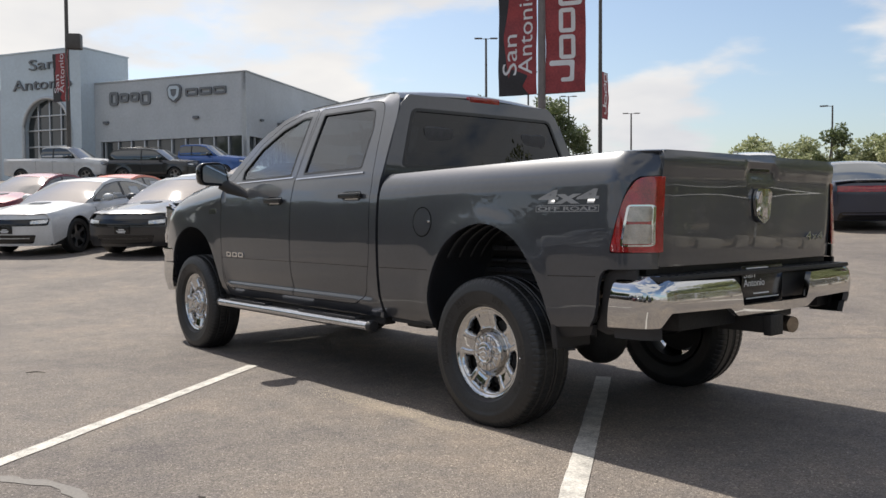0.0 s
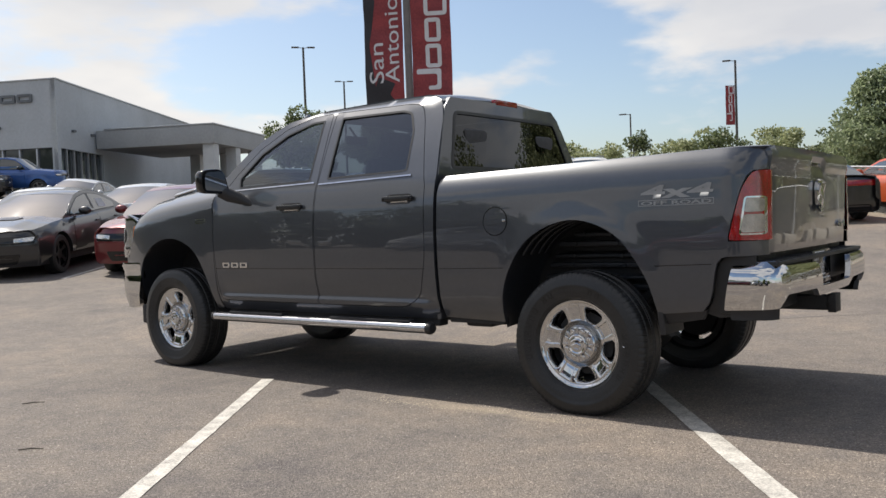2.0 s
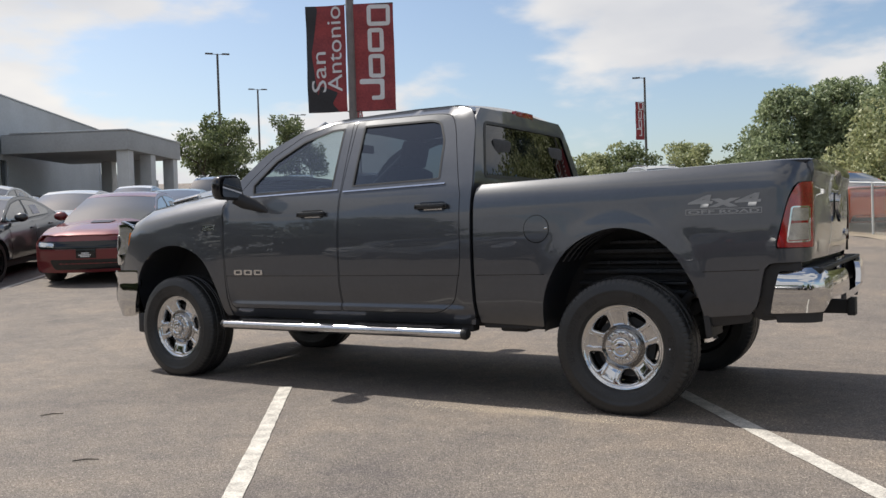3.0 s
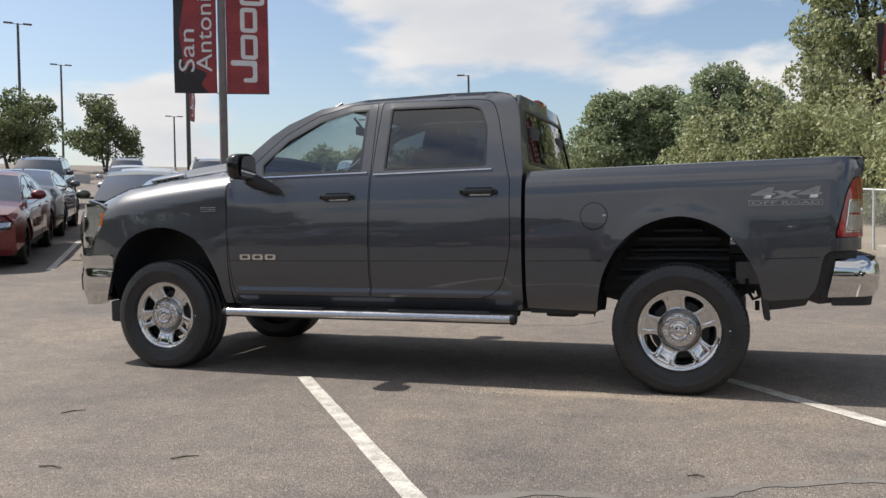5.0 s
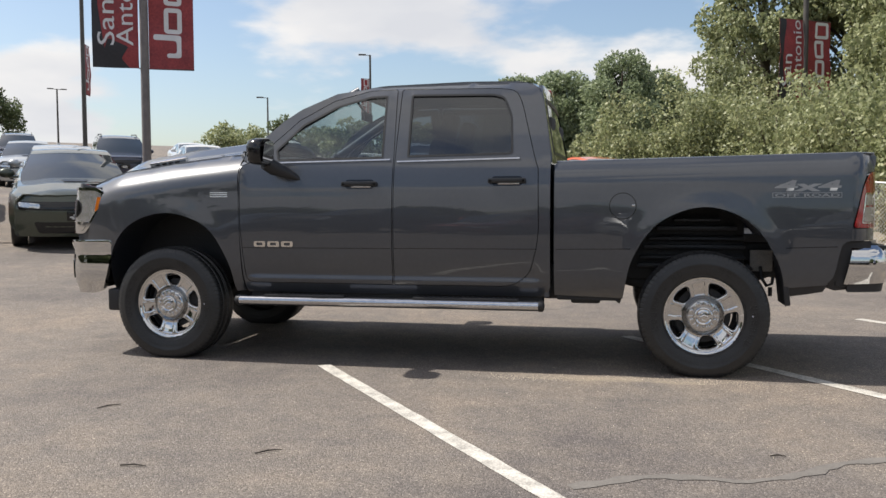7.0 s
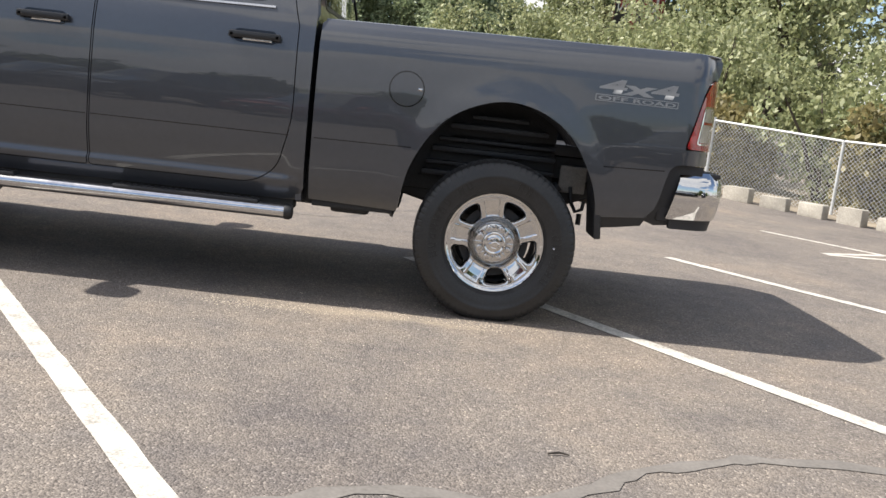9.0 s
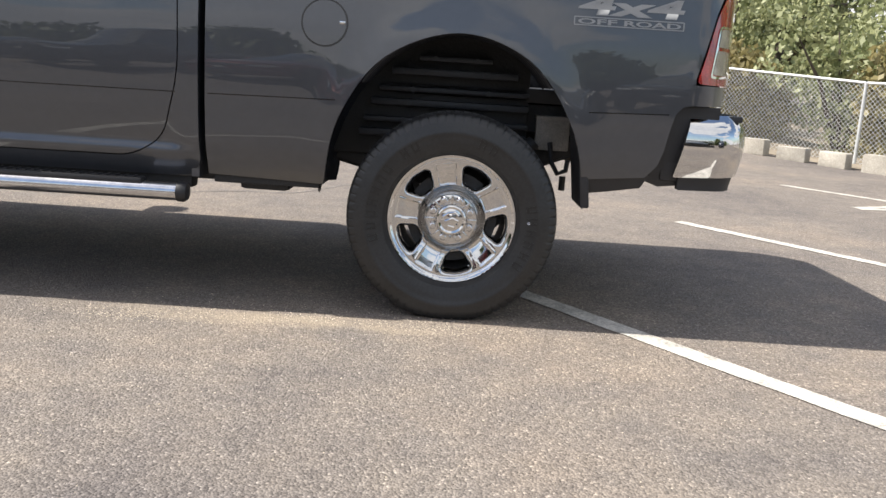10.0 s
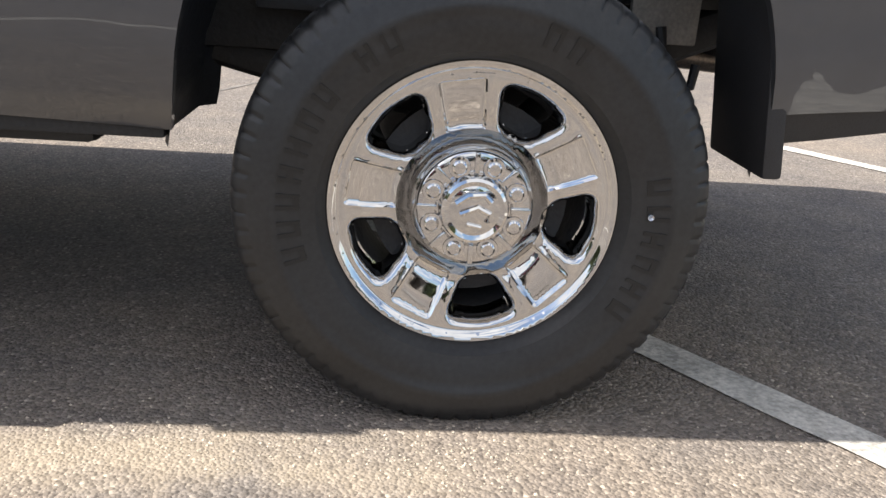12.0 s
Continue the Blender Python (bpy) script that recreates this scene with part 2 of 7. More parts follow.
def pane(name, bm, mat, parent, label, out):
    """An open sheet of glass, its faces turned towards out."""
    bm.normal_update()
    for f in bm.faces:
        if f.normal.dot(Vector(out)) < 0:
            f.normal_flip()
    return raw(name, bm, mat, parent, label)


def again(ob, parent, m, name=None):
    """One more part on the same mesh, at the pose m in its parent."""
    o = new(name or ob.name.split(".")[0], ob.data)
    o.parent = parent
    o.matrix_basis = m
    return o


def box(bm, lo, hi, bevel=0.0, m=None, seg=2):
    c = [(a + b) / 2 for a, b in zip(lo, hi)]
    s = [abs(b - a) for a, b in zip(lo, hi)]
    r = bmesh.ops.create_cube(bm, size=1.0)
    v = r["verts"]
    bmesh.ops.scale(bm, vec=s, verts=v)
    bmesh.ops.translate(bm, vec=c, verts=v)
    if m:
        bmesh.ops.transform(bm, matrix=m, verts=v)
    if bevel:
        e = list({e for x in v for e in x.link_edges})
        bmesh.ops.bevel(bm, geom=e, offset=bevel, segments=seg, affect="EDGES", profile=0.6)
    return bm


def tube(bm, pts, radius, n=12, cap=True, flat=1.0):
    """A round bar along points; radius may be one number or one for each point."""
    pts = [Vector(p) for p in pts]
    rad = [float(q) for q in radius] if isinstance(radius, (list, tuple)) else [float(radius)] * len(pts)
    rings = []
    up = Vector((0, 0, 1))
    for k, p in enumerate(pts):
        d = (pts[min(k + 1, len(pts) - 1)] - pts[max(k - 1, 0)]).normalized()
        side = d.cross(up)
        if side.length < 0.05:
            side = d.cross(Vector((0, 1, 0)))
        side.normalize()
        top = side.cross(d).normalized()
        rings.append([bm.verts.new(p + rad[k] * (math.cos(a) * side + flat * math.sin(a) * top)) for a in (2 * math.pi * i / n for i in range(n))])
    for a, b in zip(rings, rings[1:]):
        for i in range(n):
            bm.faces.new((a[i], a[(i + 1) % n], b[(i + 1) % n], b[i]))
    if cap:
        bm.faces.new(rings[0][::-1])
        bm.faces.new(rings[-1])
    return bm


def spun(bm, profile, n=48, axis="y", wobble=None):
    """Revolves (distance along the axis, radius) pairs."""
    rings = []
    for k, (d, r) in enumerate(profile):
        ring = []
        for i in range(n):
            a = 2 * math.pi * i / n
            rr = r + (wobble(k, a) if wobble else 0)
            c, s = rr * math.cos(a), rr * math.sin(a)
            ring.append(bm.verts.new((c, d, s) if axis == "y" else (c, s, d) if axis == "z" else (d, c, s)))
        rings.append(ring)
    for a, b in zip(rings, rings[1:]):
        for i in range(n):
            bm.faces.new((a[i], a[(i + 1) % n], b[(i + 1) % n], b[i]))
    return rings


def spline(pts, n=6):
    """A smooth open line through points."""
    p = [np.array(q, float) for q in pts]
    p = [2 * p[0] - p[1], *p, 2 * p[-1] - p[-2]]
    out = []
    for k in range(1, len(p) - 2):
        for i in range(n):
            t = i / n
            out.append(tuple(0.5 * (2 * p[k] + (p[k + 1] - p[k - 1]) * t + (2 * p[k - 1] - 5 * p[k] + 4 * p[k + 1] - p[k + 2]) * t**2 + (3 * p[k] - p[k - 1] - 3 * p[k + 1] + p[k + 2]) * t**3)))
    return [*out, tuple(p[-2])]


def rounded(pts, r=0.03, n=4):
    """A closed outline with its corners rounded; a point may carry its own radius as third value."""
    out, k = [], len(pts)
    for i in range(k):
        a, b, c = (np.array(pts[(i + j) % k][:2], float) for j in (-1, 0, 1))
        rr = pts[i][2] if len(pts[i]) > 2 else r
        u, v = a - b, c - b
        lu, lv = np.linalg.norm(u), np.linalg.norm(v)
        d = min(rr, lu * 0.45, lv * 0.45)
        s, e = b + u / lu * d, b + v / lv * d
        if rr <= 0:
            out.append(tuple(b))
            continue
        for j in range(n + 1):
            t = j / n
            out.append(tuple((1 - t) ** 2 * s + 2 * t * (1 - t) * b + t * t * e))
    return out


def inside(pts, poly):
    x, y = np.asarray(pts, float).T
    hit = np.zeros(len(x), bool)
    px, py = np.asarray(poly, float).T
    qx, qy = np.roll(px, -1), np.roll(py, -1)
    for a, b, c, d in zip(px, py, qx, qy):
        cross = (b > y) != (d > y)
        with np.errstate(divide="ignore", invalid="ignore"):
            hit ^= cross & (x < (c - a) * (y - b) / (d - b) + a)
    return hit


def away(pts, poly):
    """Each point's distance from a closed or open line."""
    p = np.asarray(pts, float)
    best = np.full(len(p), 1e9)
    for a, b in zip(poly, poly[1:]):
        a, b = np.array(a, float), np.array(b, float)
        ab = b - a
        t = np.clip(((p - a) @ ab) / max(ab @ ab, 1e-12), 0, 1)
        best = np.minimum(best, np.linalg.norm(p - (a + t[:, None] * ab), axis=1))
    return best


def divided(poly, step):
    out = []
    for a, b in zip(poly, poly[1:] + poly[:1]):
        n = max(1, math.ceil(math.dist(a, b) / step))
        out += [(a[0] + (b[0] - a[0]) * i / n, a[1] + (b[1] - a[1]) * i / n) for i in range(n)]
    return out


def sheet(outline, shape, holes=(), step=0.06, thick=0.02, bm=None, marks=()):
    """A curved panel: the area within the outline and outside the holes, laid on shape(u, v, depth), with its edges turned in."""
    from mathutils.geometry import delaunay_2d_cdt
    bm = bm or bmesh.new()
    loops = [divided(list(outline), step), *(divided(list(h), step) for h in holes)]
    verts, edges = [], []
    for loop in loops:
        k = len(verts)
        verts += loop
        edges += [(k + i, k + (i + 1) % len(loop)) for i in range(len(loop))]
    for loop in (divided(list(q), step) for q in marks):
        k = len(verts)
        verts += loop
        edges += [(k + i, k + (i + 1) % len(loop)) for i in range(len(loop))]
    xs, ys = np.array(loops[0]).T
    gx, gy = np.meshgrid(np.arange(xs.min() + step / 2, xs.max(), step), np.arange(ys.min() + step / 2, ys.max(), step))
    grid = np.stack([gx.ravel(), gy.ravel()], 1)
    keep = inside(grid, loops[0])
    for h in loops[1:]:
        keep &= ~inside(grid, h)
    grid = grid[keep]
    for loop in [*loops, *marks]:
        grid = grid[away(grid, [*loop, loop[0]]) > step * 0.35] if len(grid) else grid
    verts += [tuple(g) for g in grid]
    vo, _, fo, *_ = delaunay_2d_cdt([Vector(v) for v in verts], edges, [], 0, 1e-6)
    mid = np.array([np.mean([vo[i] for i in f], axis=0) for f in fo])
    keep = inside(mid, loops[0])
    for h in loops[1:]:
        keep &= ~inside(mid, h)
    made, faces = {}, []
    for f, ok in zip(fo, keep):
        if ok:
            for i in f:
                if i not in made:
                    made[i] = bm.verts.new(shape(vo[i][0], vo[i][1], 0.0))
            faces.append(bm.faces.new([made[i] for i in f]))
    if thick:
        rim = [e for e in {e for f in faces for e in f.edges} if len(e.link_faces) == 1]
        back = {v: i for i, v in made.items()}
        low = {}
        for e in rim:
            for v in e.verts:
                if v not in low:
                    i = back[v]
                    low[v] = bm.verts.new(shape(vo[i][0], vo[i][1], thick))
        for e in rim:
            a, b = e.verts
            bm.faces.new((a, b, low[b], low[a]))
    return bm


def ease(a, b, x):
    t = min(1.0, max(0.0, (x - a) / (b - a)))
    return t * t * (3 - 2 * t)


def words(name, text, mat, parent, m, height, width=None, thick=0.004, label="", bold=0.0):
    """Lettering with Blender's own font, turned to a mesh; m: the pose of its lower left corner."""
    cu = bpy.data.curves.new(name, "FONT")
    cu.body, cu.size, cu.extrude = text, 1.0, 0.0
    cu.resolution_u, cu.offset = 3, bold
    tmp = bpy.data.objects.new("lettering", cu)
    scene.collection.objects.link(tmp)
    bpy.context.view_layer.update()
    me = bpy.data.meshes.new_from_object(tmp.evaluated_get(bpy.context.evaluated_depsgraph_get()))
    bpy.data.objects.remove(tmp)
    co = np.array([v.co for v in me.vertices])
    lo, hi = co.min(0), co.max(0)
    s = height / max(hi[1] - lo[1], 1e-6)
    sx = (width / (hi[0] - lo[0])) if width else s
    for v in me.vertices:
        v.co = ((v.co.x - lo[0]) * sx, (v.co.y - lo[1]) * s, 0)
    bm = bmesh.new()
    bm.from_mesh(me)
    bpy.data.meshes.remove(me)
    ex = bmesh.ops.extrude_face_region(bm, geom=bm.faces[:])
    bmesh.ops.translate(bm, vec=(0, 0, thick), verts=[g for g in ex["geom"] if isinstance(g, bmesh.types.BMVert)])
    ob = part(name, bm, mat, parent, label)
    ob.matrix_basis = m
    return ob


# ---- ground ----
def rise(x, y):
    """The lot climbs gently away from the truck, more so before the showroom."""
    s = (-0.6 * x + 0.8 * y - 3.4) / 0.5
    more = 0.9 * ease(13.0, 27.0, s * 0.5 + 3.4) * ease(-14.0, -22.0, 0.8 * x + 0.6 * y)
    return 0.068 * 0.5 * (s if s > 30 else math.log1p(math.exp(s))) + more


def ground_sheet():
    edge = [-1500, -600, -300, -160, -100, -70, -50, -40, -32, -26, -21, -17, -14, -12, *np.arange(-10, 12.1, 0.5), 14, 17, 21, 26, 34, 45, 60, 90, 150, 300, 700, 1500]
    bm = bmesh.new()
    rows = []
    for y in edge:
        row = []
        for x in edge:
            z = rise(max(-150, min(150, x)), max(-150, min(150, y)))
            row.append(bm.verts.new((x, y, z)))
        rows.append(row)
    for a, b in zip(rows, rows[1:]):
        for i in range(len(edge) - 1):
            bm.faces.new((a[i], a[i + 1], b[i + 1], b[i]))
    return tagged(raw("ground", bm, ASPHALT), "grey worn asphalt of a sloping car park", "ground", kind="structure")


ground = ground_sheet()


def stripe(a, b, width, mat=LINE_PAINT, name="parking_line", up=0.004, label="worn white painted parking bay line on asphalt"):
    """A painted line laid on the ground, with frayed edges."""
    a, b = Vector((*a, 0)), Vector((*b, 0))
    d = (b - a).normalized()
    s = Vector((-d.y, d.x, 0)) * width / 2
    n = max(2, int((b - a).length / 0.10))
    rng = random.Random(int(a.x * 100) + int(b.y * 10))
    bm = bmesh.new()
    prev = None
    for i in range(n + 1):
        p = a.lerp(b, i / n)
        q = [p + s * (1 + rng.uniform(-0.06, 0.06)), p - s * (1 + rng.uniform(-0.06, 0.06))]
        row = [bm.verts.new((v.x, v.y, rise(v.x, v.y) + up)) for v in q]
        if prev:
            bm.faces.new((prev[0], row[0], row[1], prev[1]))
        prev = row
    ob = raw(name, bm, mat)
    for f in ob.data.polygons:
        if f.normal.z < 0:
            f.flip()
    return tagged(ob, label, "parking line", kind="structure")


U, W = Vector((-0.6, 0.8)), Vector((0.8, 0.6))
stripe((-0.514, -3.781), (-2.564, -1.051), 0.092)
stripe((1.91, -2.59), (-0.47, 0.605), 0.106)
stripe((3.10, 0.20), (1.70, 2.03), 0.105)

# ---- the pickup truck ----
truck = thing("pickup_truck", "dark grey crew cab pickup truck with polished chrome wheels", "pickup truck")
ARCH_F = spline([(-4.262, 0.47), (-4.225, 0.79), (-4.05, 0.995), (-3.76, 1.068), (-3.465, 0.965), (-3.30, 0.71), (-3.265, 0.50)], 6)
ARCH_R = spline([(-0.515, 0.50), (-0.455, 0.77), (-0.288, 1.005), (-0.01, 1.108), (0.258, 1.022), (0.428, 0.80), (0.492, 0.59), (0.50, 0.50)], 6)
CAB_Z = [0.40, 0.50, 0.56, 0.65, 0.80, 0.95, 1.10, 1.25, 1.36, 1.41, 1.44, 1.60, 1.80, 1.92, 1.955, 1.985, 2.0]
CAB_W = [0.85, 0.915, 0.952, 0.983, 0.997, 1.002, 1.0, 0.990, 0.968, 0.952, 0.938, 0.872, 0.783, 0.728, 0.702, 0.660, 0.60]
FINE_Z = np.arange(0.30, 2.10, 0.002)
FINE_W = np.convolve(np.pad(np.interp(FINE_Z, CAB_Z, CAB_W), 30, mode="edge"), np.exp(-((np.arange(-30, 31) / 11.0) ** 2)) / np.exp(-((np.arange(-30, 31) / 11.0) ** 2)).sum(), mode="valid")


def flare(x, z):
    g = 0.0
    for c, arch in ((-3.76, ARCH_F), (0.0, ARCH_R)):
        if abs(x - c) < 0.85 and z < 1.25:
            d = away([(x, z)], arch)[0]
            g = max(g, (0.005 if c else 0.009) * math.exp(-((d / 0.07) ** 2)))
    return g


def hood_edge(x):
    return float(np.interp(x, [-4.58, -4.47, -4.36, -4.21, -3.76, -3.27, -3.1], [1.250, 1.292, 1.328, 1.374, 1.438, 1.492, 1.51]))


def bed_top(x):
    return 1.412 + 0.019 * (x + 0.95)


def side(x, z):
    """Half the truck's width."""
    w = float(np.interp(z, FINE_Z, FINE_W))
    ledge = 0.011 if z < 0.600 else 0.011 - 0.024 * ease(0.600, 0.632, z) + 0.013 * ease(0.632, 0.76, z)
    w += ledge * ease(-3.19, -3.10, x) * ease(-1.02, -1.10, x)
    if x < -3.2:
        r = hood_edge(x) - z
        w = float(np.interp(min(z, 1.22), FINE_Z, FINE_W))
        w -= 0.185 * max(0.0, 1 - max(r, 0) / 0.21) ** 2.2
        w -= 0.30 * max(0.0, -x - 4.02) ** 2.1
    elif x > -0.97:
        r = bed_top(x) - z
        w = float(np.interp(min(z, 1.25), FINE_Z, FINE_W))
        w -= 0.075 * max(0.0, 1 - max(r, 0) / 0.19) ** 2.4
        w -= 0.150 * ((x - 0.87) / 0.17) ** 2.3 if x > 0.87 else 0
    return w + flare(x, z)


def flank(sgn, proud=0.0):
    return lambda x, z, d: (x, sgn * (side(x, z) + proud - d), z)


DOOR_F = [(-3.165, 0.575, 0.05), (-2.083, 0.572, 0.012), (-2.078, 1.44, 0), (-2.100, 1.944, 0.02), (-2.30, 1.938, 0.0), (-2.56, 1.868, 0.0), (-2.80, 1.732, 0.0), (-2.985, 1.555, 0.02), (-3.075, 1.452, 0.02), (-3.205, 1.40, 0.02), (-3.20, 1.0, 0)]
DOOR_R = [(-2.068, 0.572, 0.012), (-1.25, 0.575, 0.10), (-1.130, 0.655, 0.10), (-1.068, 0.90, 0.1), (-1.075, 1.36, 0.0), (-1.10, 1.44, 0.03), (-1.20, 1.82, 0.06), (-1.245, 1.915, 0.06), (-1.37, 1.932, 0.03), (-2.06, 1.944, 0.02), (-2.063, 1.44, 0)]
PANE_F = [(-2.93, 1.436, 0.015), (-2.955, 1.515, 0.02), (-2.775, 1.700, 0.02), (-2.535, 1.832, 0.02), (-2.29, 1.900, 0.02), (-2.165, 1.904, 0.01), (-2.152, 1.446, 0.01)]
PANE_R = [(-1.982, 1.452, 0.01), (-1.992, 1.906, 0.02), (-1.40, 1.896, 0.03), (-1.32, 1.872, 0.03), (-1.262, 1.735, 0.03), (-1.245, 1.470, 0.04), (-1.285, 1.462, 0.02)]
CAB = [(-3.185, 0.50, 0.02), (-1.03, 0.50, 0.02), (-0.991, 0.56, 0.02), (-0.991, 1.43, 0), (-1.045, 1.80, 0.02), (-1.075, 1.90, 0.03), (-1.125, 1.962, 0.03), (-1.235, 1.984, 0.0), (-1.60, 1.990, 0), (-2.21, 1.976, 0), (-2.55, 1.925, 0), (-2.80, 1.815, 0), (-2.92, 1.733, 0), (-3.03, 1.632, 0), (-3.17, 1.50, 0.02), (-3.215, 1.42, 0.02), (-3.21, 1.0, 0)]


def grown(poly, d):
    """The outline moved outwards (d > 0) or inwards."""
    p = np.array(poly, float)
    a, b = np.roll(p, 1, 0), np.roll(p, -1, 0)
    t = b - a
    n = np.stack([t[:, 1], -t[:, 0]], 1) / np.maximum(np.linalg.norm(t, axis=1, keepdims=True), 1e-9)
    area = np.sum(p[:, 0] * np.roll(p[:, 1], -1) - np.roll(p[:, 0], -1) * p[:, 1])
    return [tuple(q) for q in p + n * d * np.sign(area)]


LEDGE = [[(-3.5, a), (-0.9, a), (-0.9, b), (-3.5, b)] for a, b in ((0.590, 0.600), (0.611, 0.621), (0.632, 0.645))]
door_f, door_r = rounded(DOOR_F), rounded(DOOR_R)
pane_f, pane_r = rounded(PANE_F), rounded(PANE_R)
FENDER = [*[(x, hood_edge(x) - 0.002) for x in np.linspace(-4.52, -3.225, 16)], (-3.222, 1.40), (-3.212, 1.0), (-3.20, 0.60), (-3.20, 0.505), *ARCH_F[::-1][:-5], (-4.235, 0.865), (-4.46, 0.865), (-4.43, 0.97), (-4.345, 1.10), (-4.322, 1.21), (-4.36, 1.258), (-4.52, 1.262)]
BED = [(-0.964, 0.515), *ARCH_R[:-3], (0.512, 0.592), (0.735, 0.612), (0.775, 0.662), (0.792, 0.718), (0.808, 0.811), (0.822, 0.864), (0.845, 0.888), (0.875, 0.896), (1.037, 0.898), (1.037, 0.972), (0.883, 0.972), (0.881, 0.995), (0.915, 1.135), (0.940, 1.235), (0.965, 1.300), (0.988, 1.325), (1.037, 1.330), (1.037, bed_top(1.03) - 0.03), (1.01, bed_top(1.01)), (-0.94, bed_top(-0.94)), (-0.964, 1.39)]
for s in (-1, 1):
    part("front_fender", sheet(FENDER, flank(s), step=0.04), PAINT, truck)
    part("cab_side", sheet(rounded(CAB), flank(s), [grown(door_f, 0.005), grown(door_r, 0.005)], step=0.05, thick=0.04, marks=LEDGE), PAINT, truck)
    for nm, outline, light in (("front_door", door_f, pane_f), ("rear_door", door_r, pane_r)):
        dr = part(nm, sheet(outline, flank(s), [light], step=0.045, thick=0.03, marks=LEDGE), PAINT, truck)
        pane("window_pane", sheet(grown(light, 0.004), flank(s, -0.010), step=0.12, thick=0), TINT_LIGHT if nm == "front_door" else TINT, dr, "dark tinted side window glass", (0, s, 0.3))
        seal = sheet(light, flank(s, 0.002), [grown(light, -0.014)], step=0.08, thick=0.014)
        part("window_seal", seal, TRIM_BLACK, dr, "black rubber window seal")
        x0, x1 = (-3.06, -2.10) if nm == "front_door" else (-2.05, -1.20)
        strip = sheet([(x0, 1.418), (x1, 1.433), (x1, 1.443), (x0, 1.428)], flank(s, 0.007), step=0.08, thick=0.012)
        part("belt_moulding", strip, STEEL, dr, "thin bright belt moulding")
        hx = -2.31 if nm == "front_door" else -1.28
        hz = 1.266 if nm == "front_door" else 1.282
        yy = s * (side(hx, hz) + 0.03)
        cup = sheet(rounded([(hx - 0.105, hz - 0.03), (hx + 0.105, hz - 0.03), (hx + 0.105, hz + 0.034), (hx - 0.105, hz + 0.034)], 0.03), flank(s, 0.004), step=0.05, thick=0.012)
        part("handle_cup", cup, GLOSS_BLACK, dr)
        bm = bmesh.new()
        box(bm, (hx - 0.128, min(yy, yy - s * 0.022), hz - 0.013), (hx + 0.128, max(yy, yy - s * 0.022), hz + 0.021), 0.010)
        for ox in (-0.112, 0.112):
            box(bm, (hx + ox - 0.012, min(yy, yy - s * 0.05), hz - 0.008), (hx + ox + 0.012, max(yy, yy - s * 0.05), hz + 0.014), 0.004)
        part("door_handle", bm, TRIM_BLACK, dr, "dark pull handle")
        bm = bmesh.new()
        box(bm, (hx - 0.06, min(yy - s * 0.016, yy - s * 0.03), hz - 0.022), (hx + 0.085, max(yy - s * 0.016, yy - s * 0.03), hz - 0.008), 0.004)
        part("handle_insert", bm, CHROME, dr, "bright chrome handle insert")
    part("bed_side", sheet(BED, flank(s), step=0.035, marks=[[*[(x, bed_top(x) - a) for x in np.linspace(-1.1, 1.1, 12)], *[(x, bed_top(x) - b) for x in np.linspace(1.1, -1.1, 12)]] for a, b in ((0.008, 0.018), (0.030, 0.045), (0.065, 0.085), (0.11, 0.14))]), PAINT, truck)
    rail = bmesh.new()
    tube(rail, [(x, s * (side(x, bed_top(x)) - 0.050), bed_top(x) - 0.004) for x in np.linspace(-0.95, 1.01, 40)], 0.050, 24, flat=0.20)
    part("bed_rail", rail, PAINT, truck, "dark bed rail")
    # lamps at the rear corner
    TL = rounded([(0.885, 0.978, 0.02), (1.046, 0.974, 0.004), (1.046, 1.327, 0.004), (0.990, 1.322, 0.05), (0.945, 1.235, 0.12)], 0.02)
    tail = part("tail_light", sheet(TL, flank(s, 0.006), step=0.03, thick=0.03), LENS_RED, truck, "red tail lamp with clear reversing lens")
    for z0, z1 in ((1.015, 1.105), (1.118, 1.185)):
        inner = rounded([(0.944 + 0.13 * (z0 - 1.015), z0), (1.030, z0), (1.030, z1), (0.944 + 0.13 * (z1 - 1.015), z1)], 0.012)
        part("reversing_lens", sheet(inner, flank(s, 0.010), step=0.02, thick=0.006), LENS_GREY, tail, "clear ribbed reversing lens")
    frame_o = rounded([(0.934, 1.002), (1.037, 1.002), (1.037, 1.196), (0.958, 1.196)], 0.016)
    part("lens_frame", sheet(frame_o, flank(s, 0.008), [grown(frame_o, -0.009)], step=0.02, thick=0.006), CHROME, tail)
    # mirror
    mx, mz = -2.955, 1.495
    bm = bmesh.new()
    prof = rounded([(0.0, 0.0, 0.05), (0.265, 0.008, 0.05), (0.280, 0.185, 0.07), (0.05, 0.205, 0.08)], 0.05)
    rings = []
    for dx, k in ((-0.070, 0.40), (-0.058, 0.74), (-0.028, 0.93), (0.012, 0.97), (0.044, 0.95), (0.050, 0.91)):
        rings.append([bm.verts.new((mx + dx, s * (1.045 + 0.14 + (u - 0.14) * k), mz - 0.105 + 0.105 + (v - 0.105) * k)) for u, v in prof])
    for a, b in zip(rings, rings[1:]):
        for i in range(len(prof)):
            bm.faces.new((a[i], a[(i + 1) % len(prof)], b[(i + 1) % len(prof)], b[i]))
    bm.faces.new(rings[0])
    bm.faces.new(rings[-1])
    mir = part("side_mirror", bm, GLOSS_BLACK, truck, "large black door mirror")
    bm = bmesh.new()
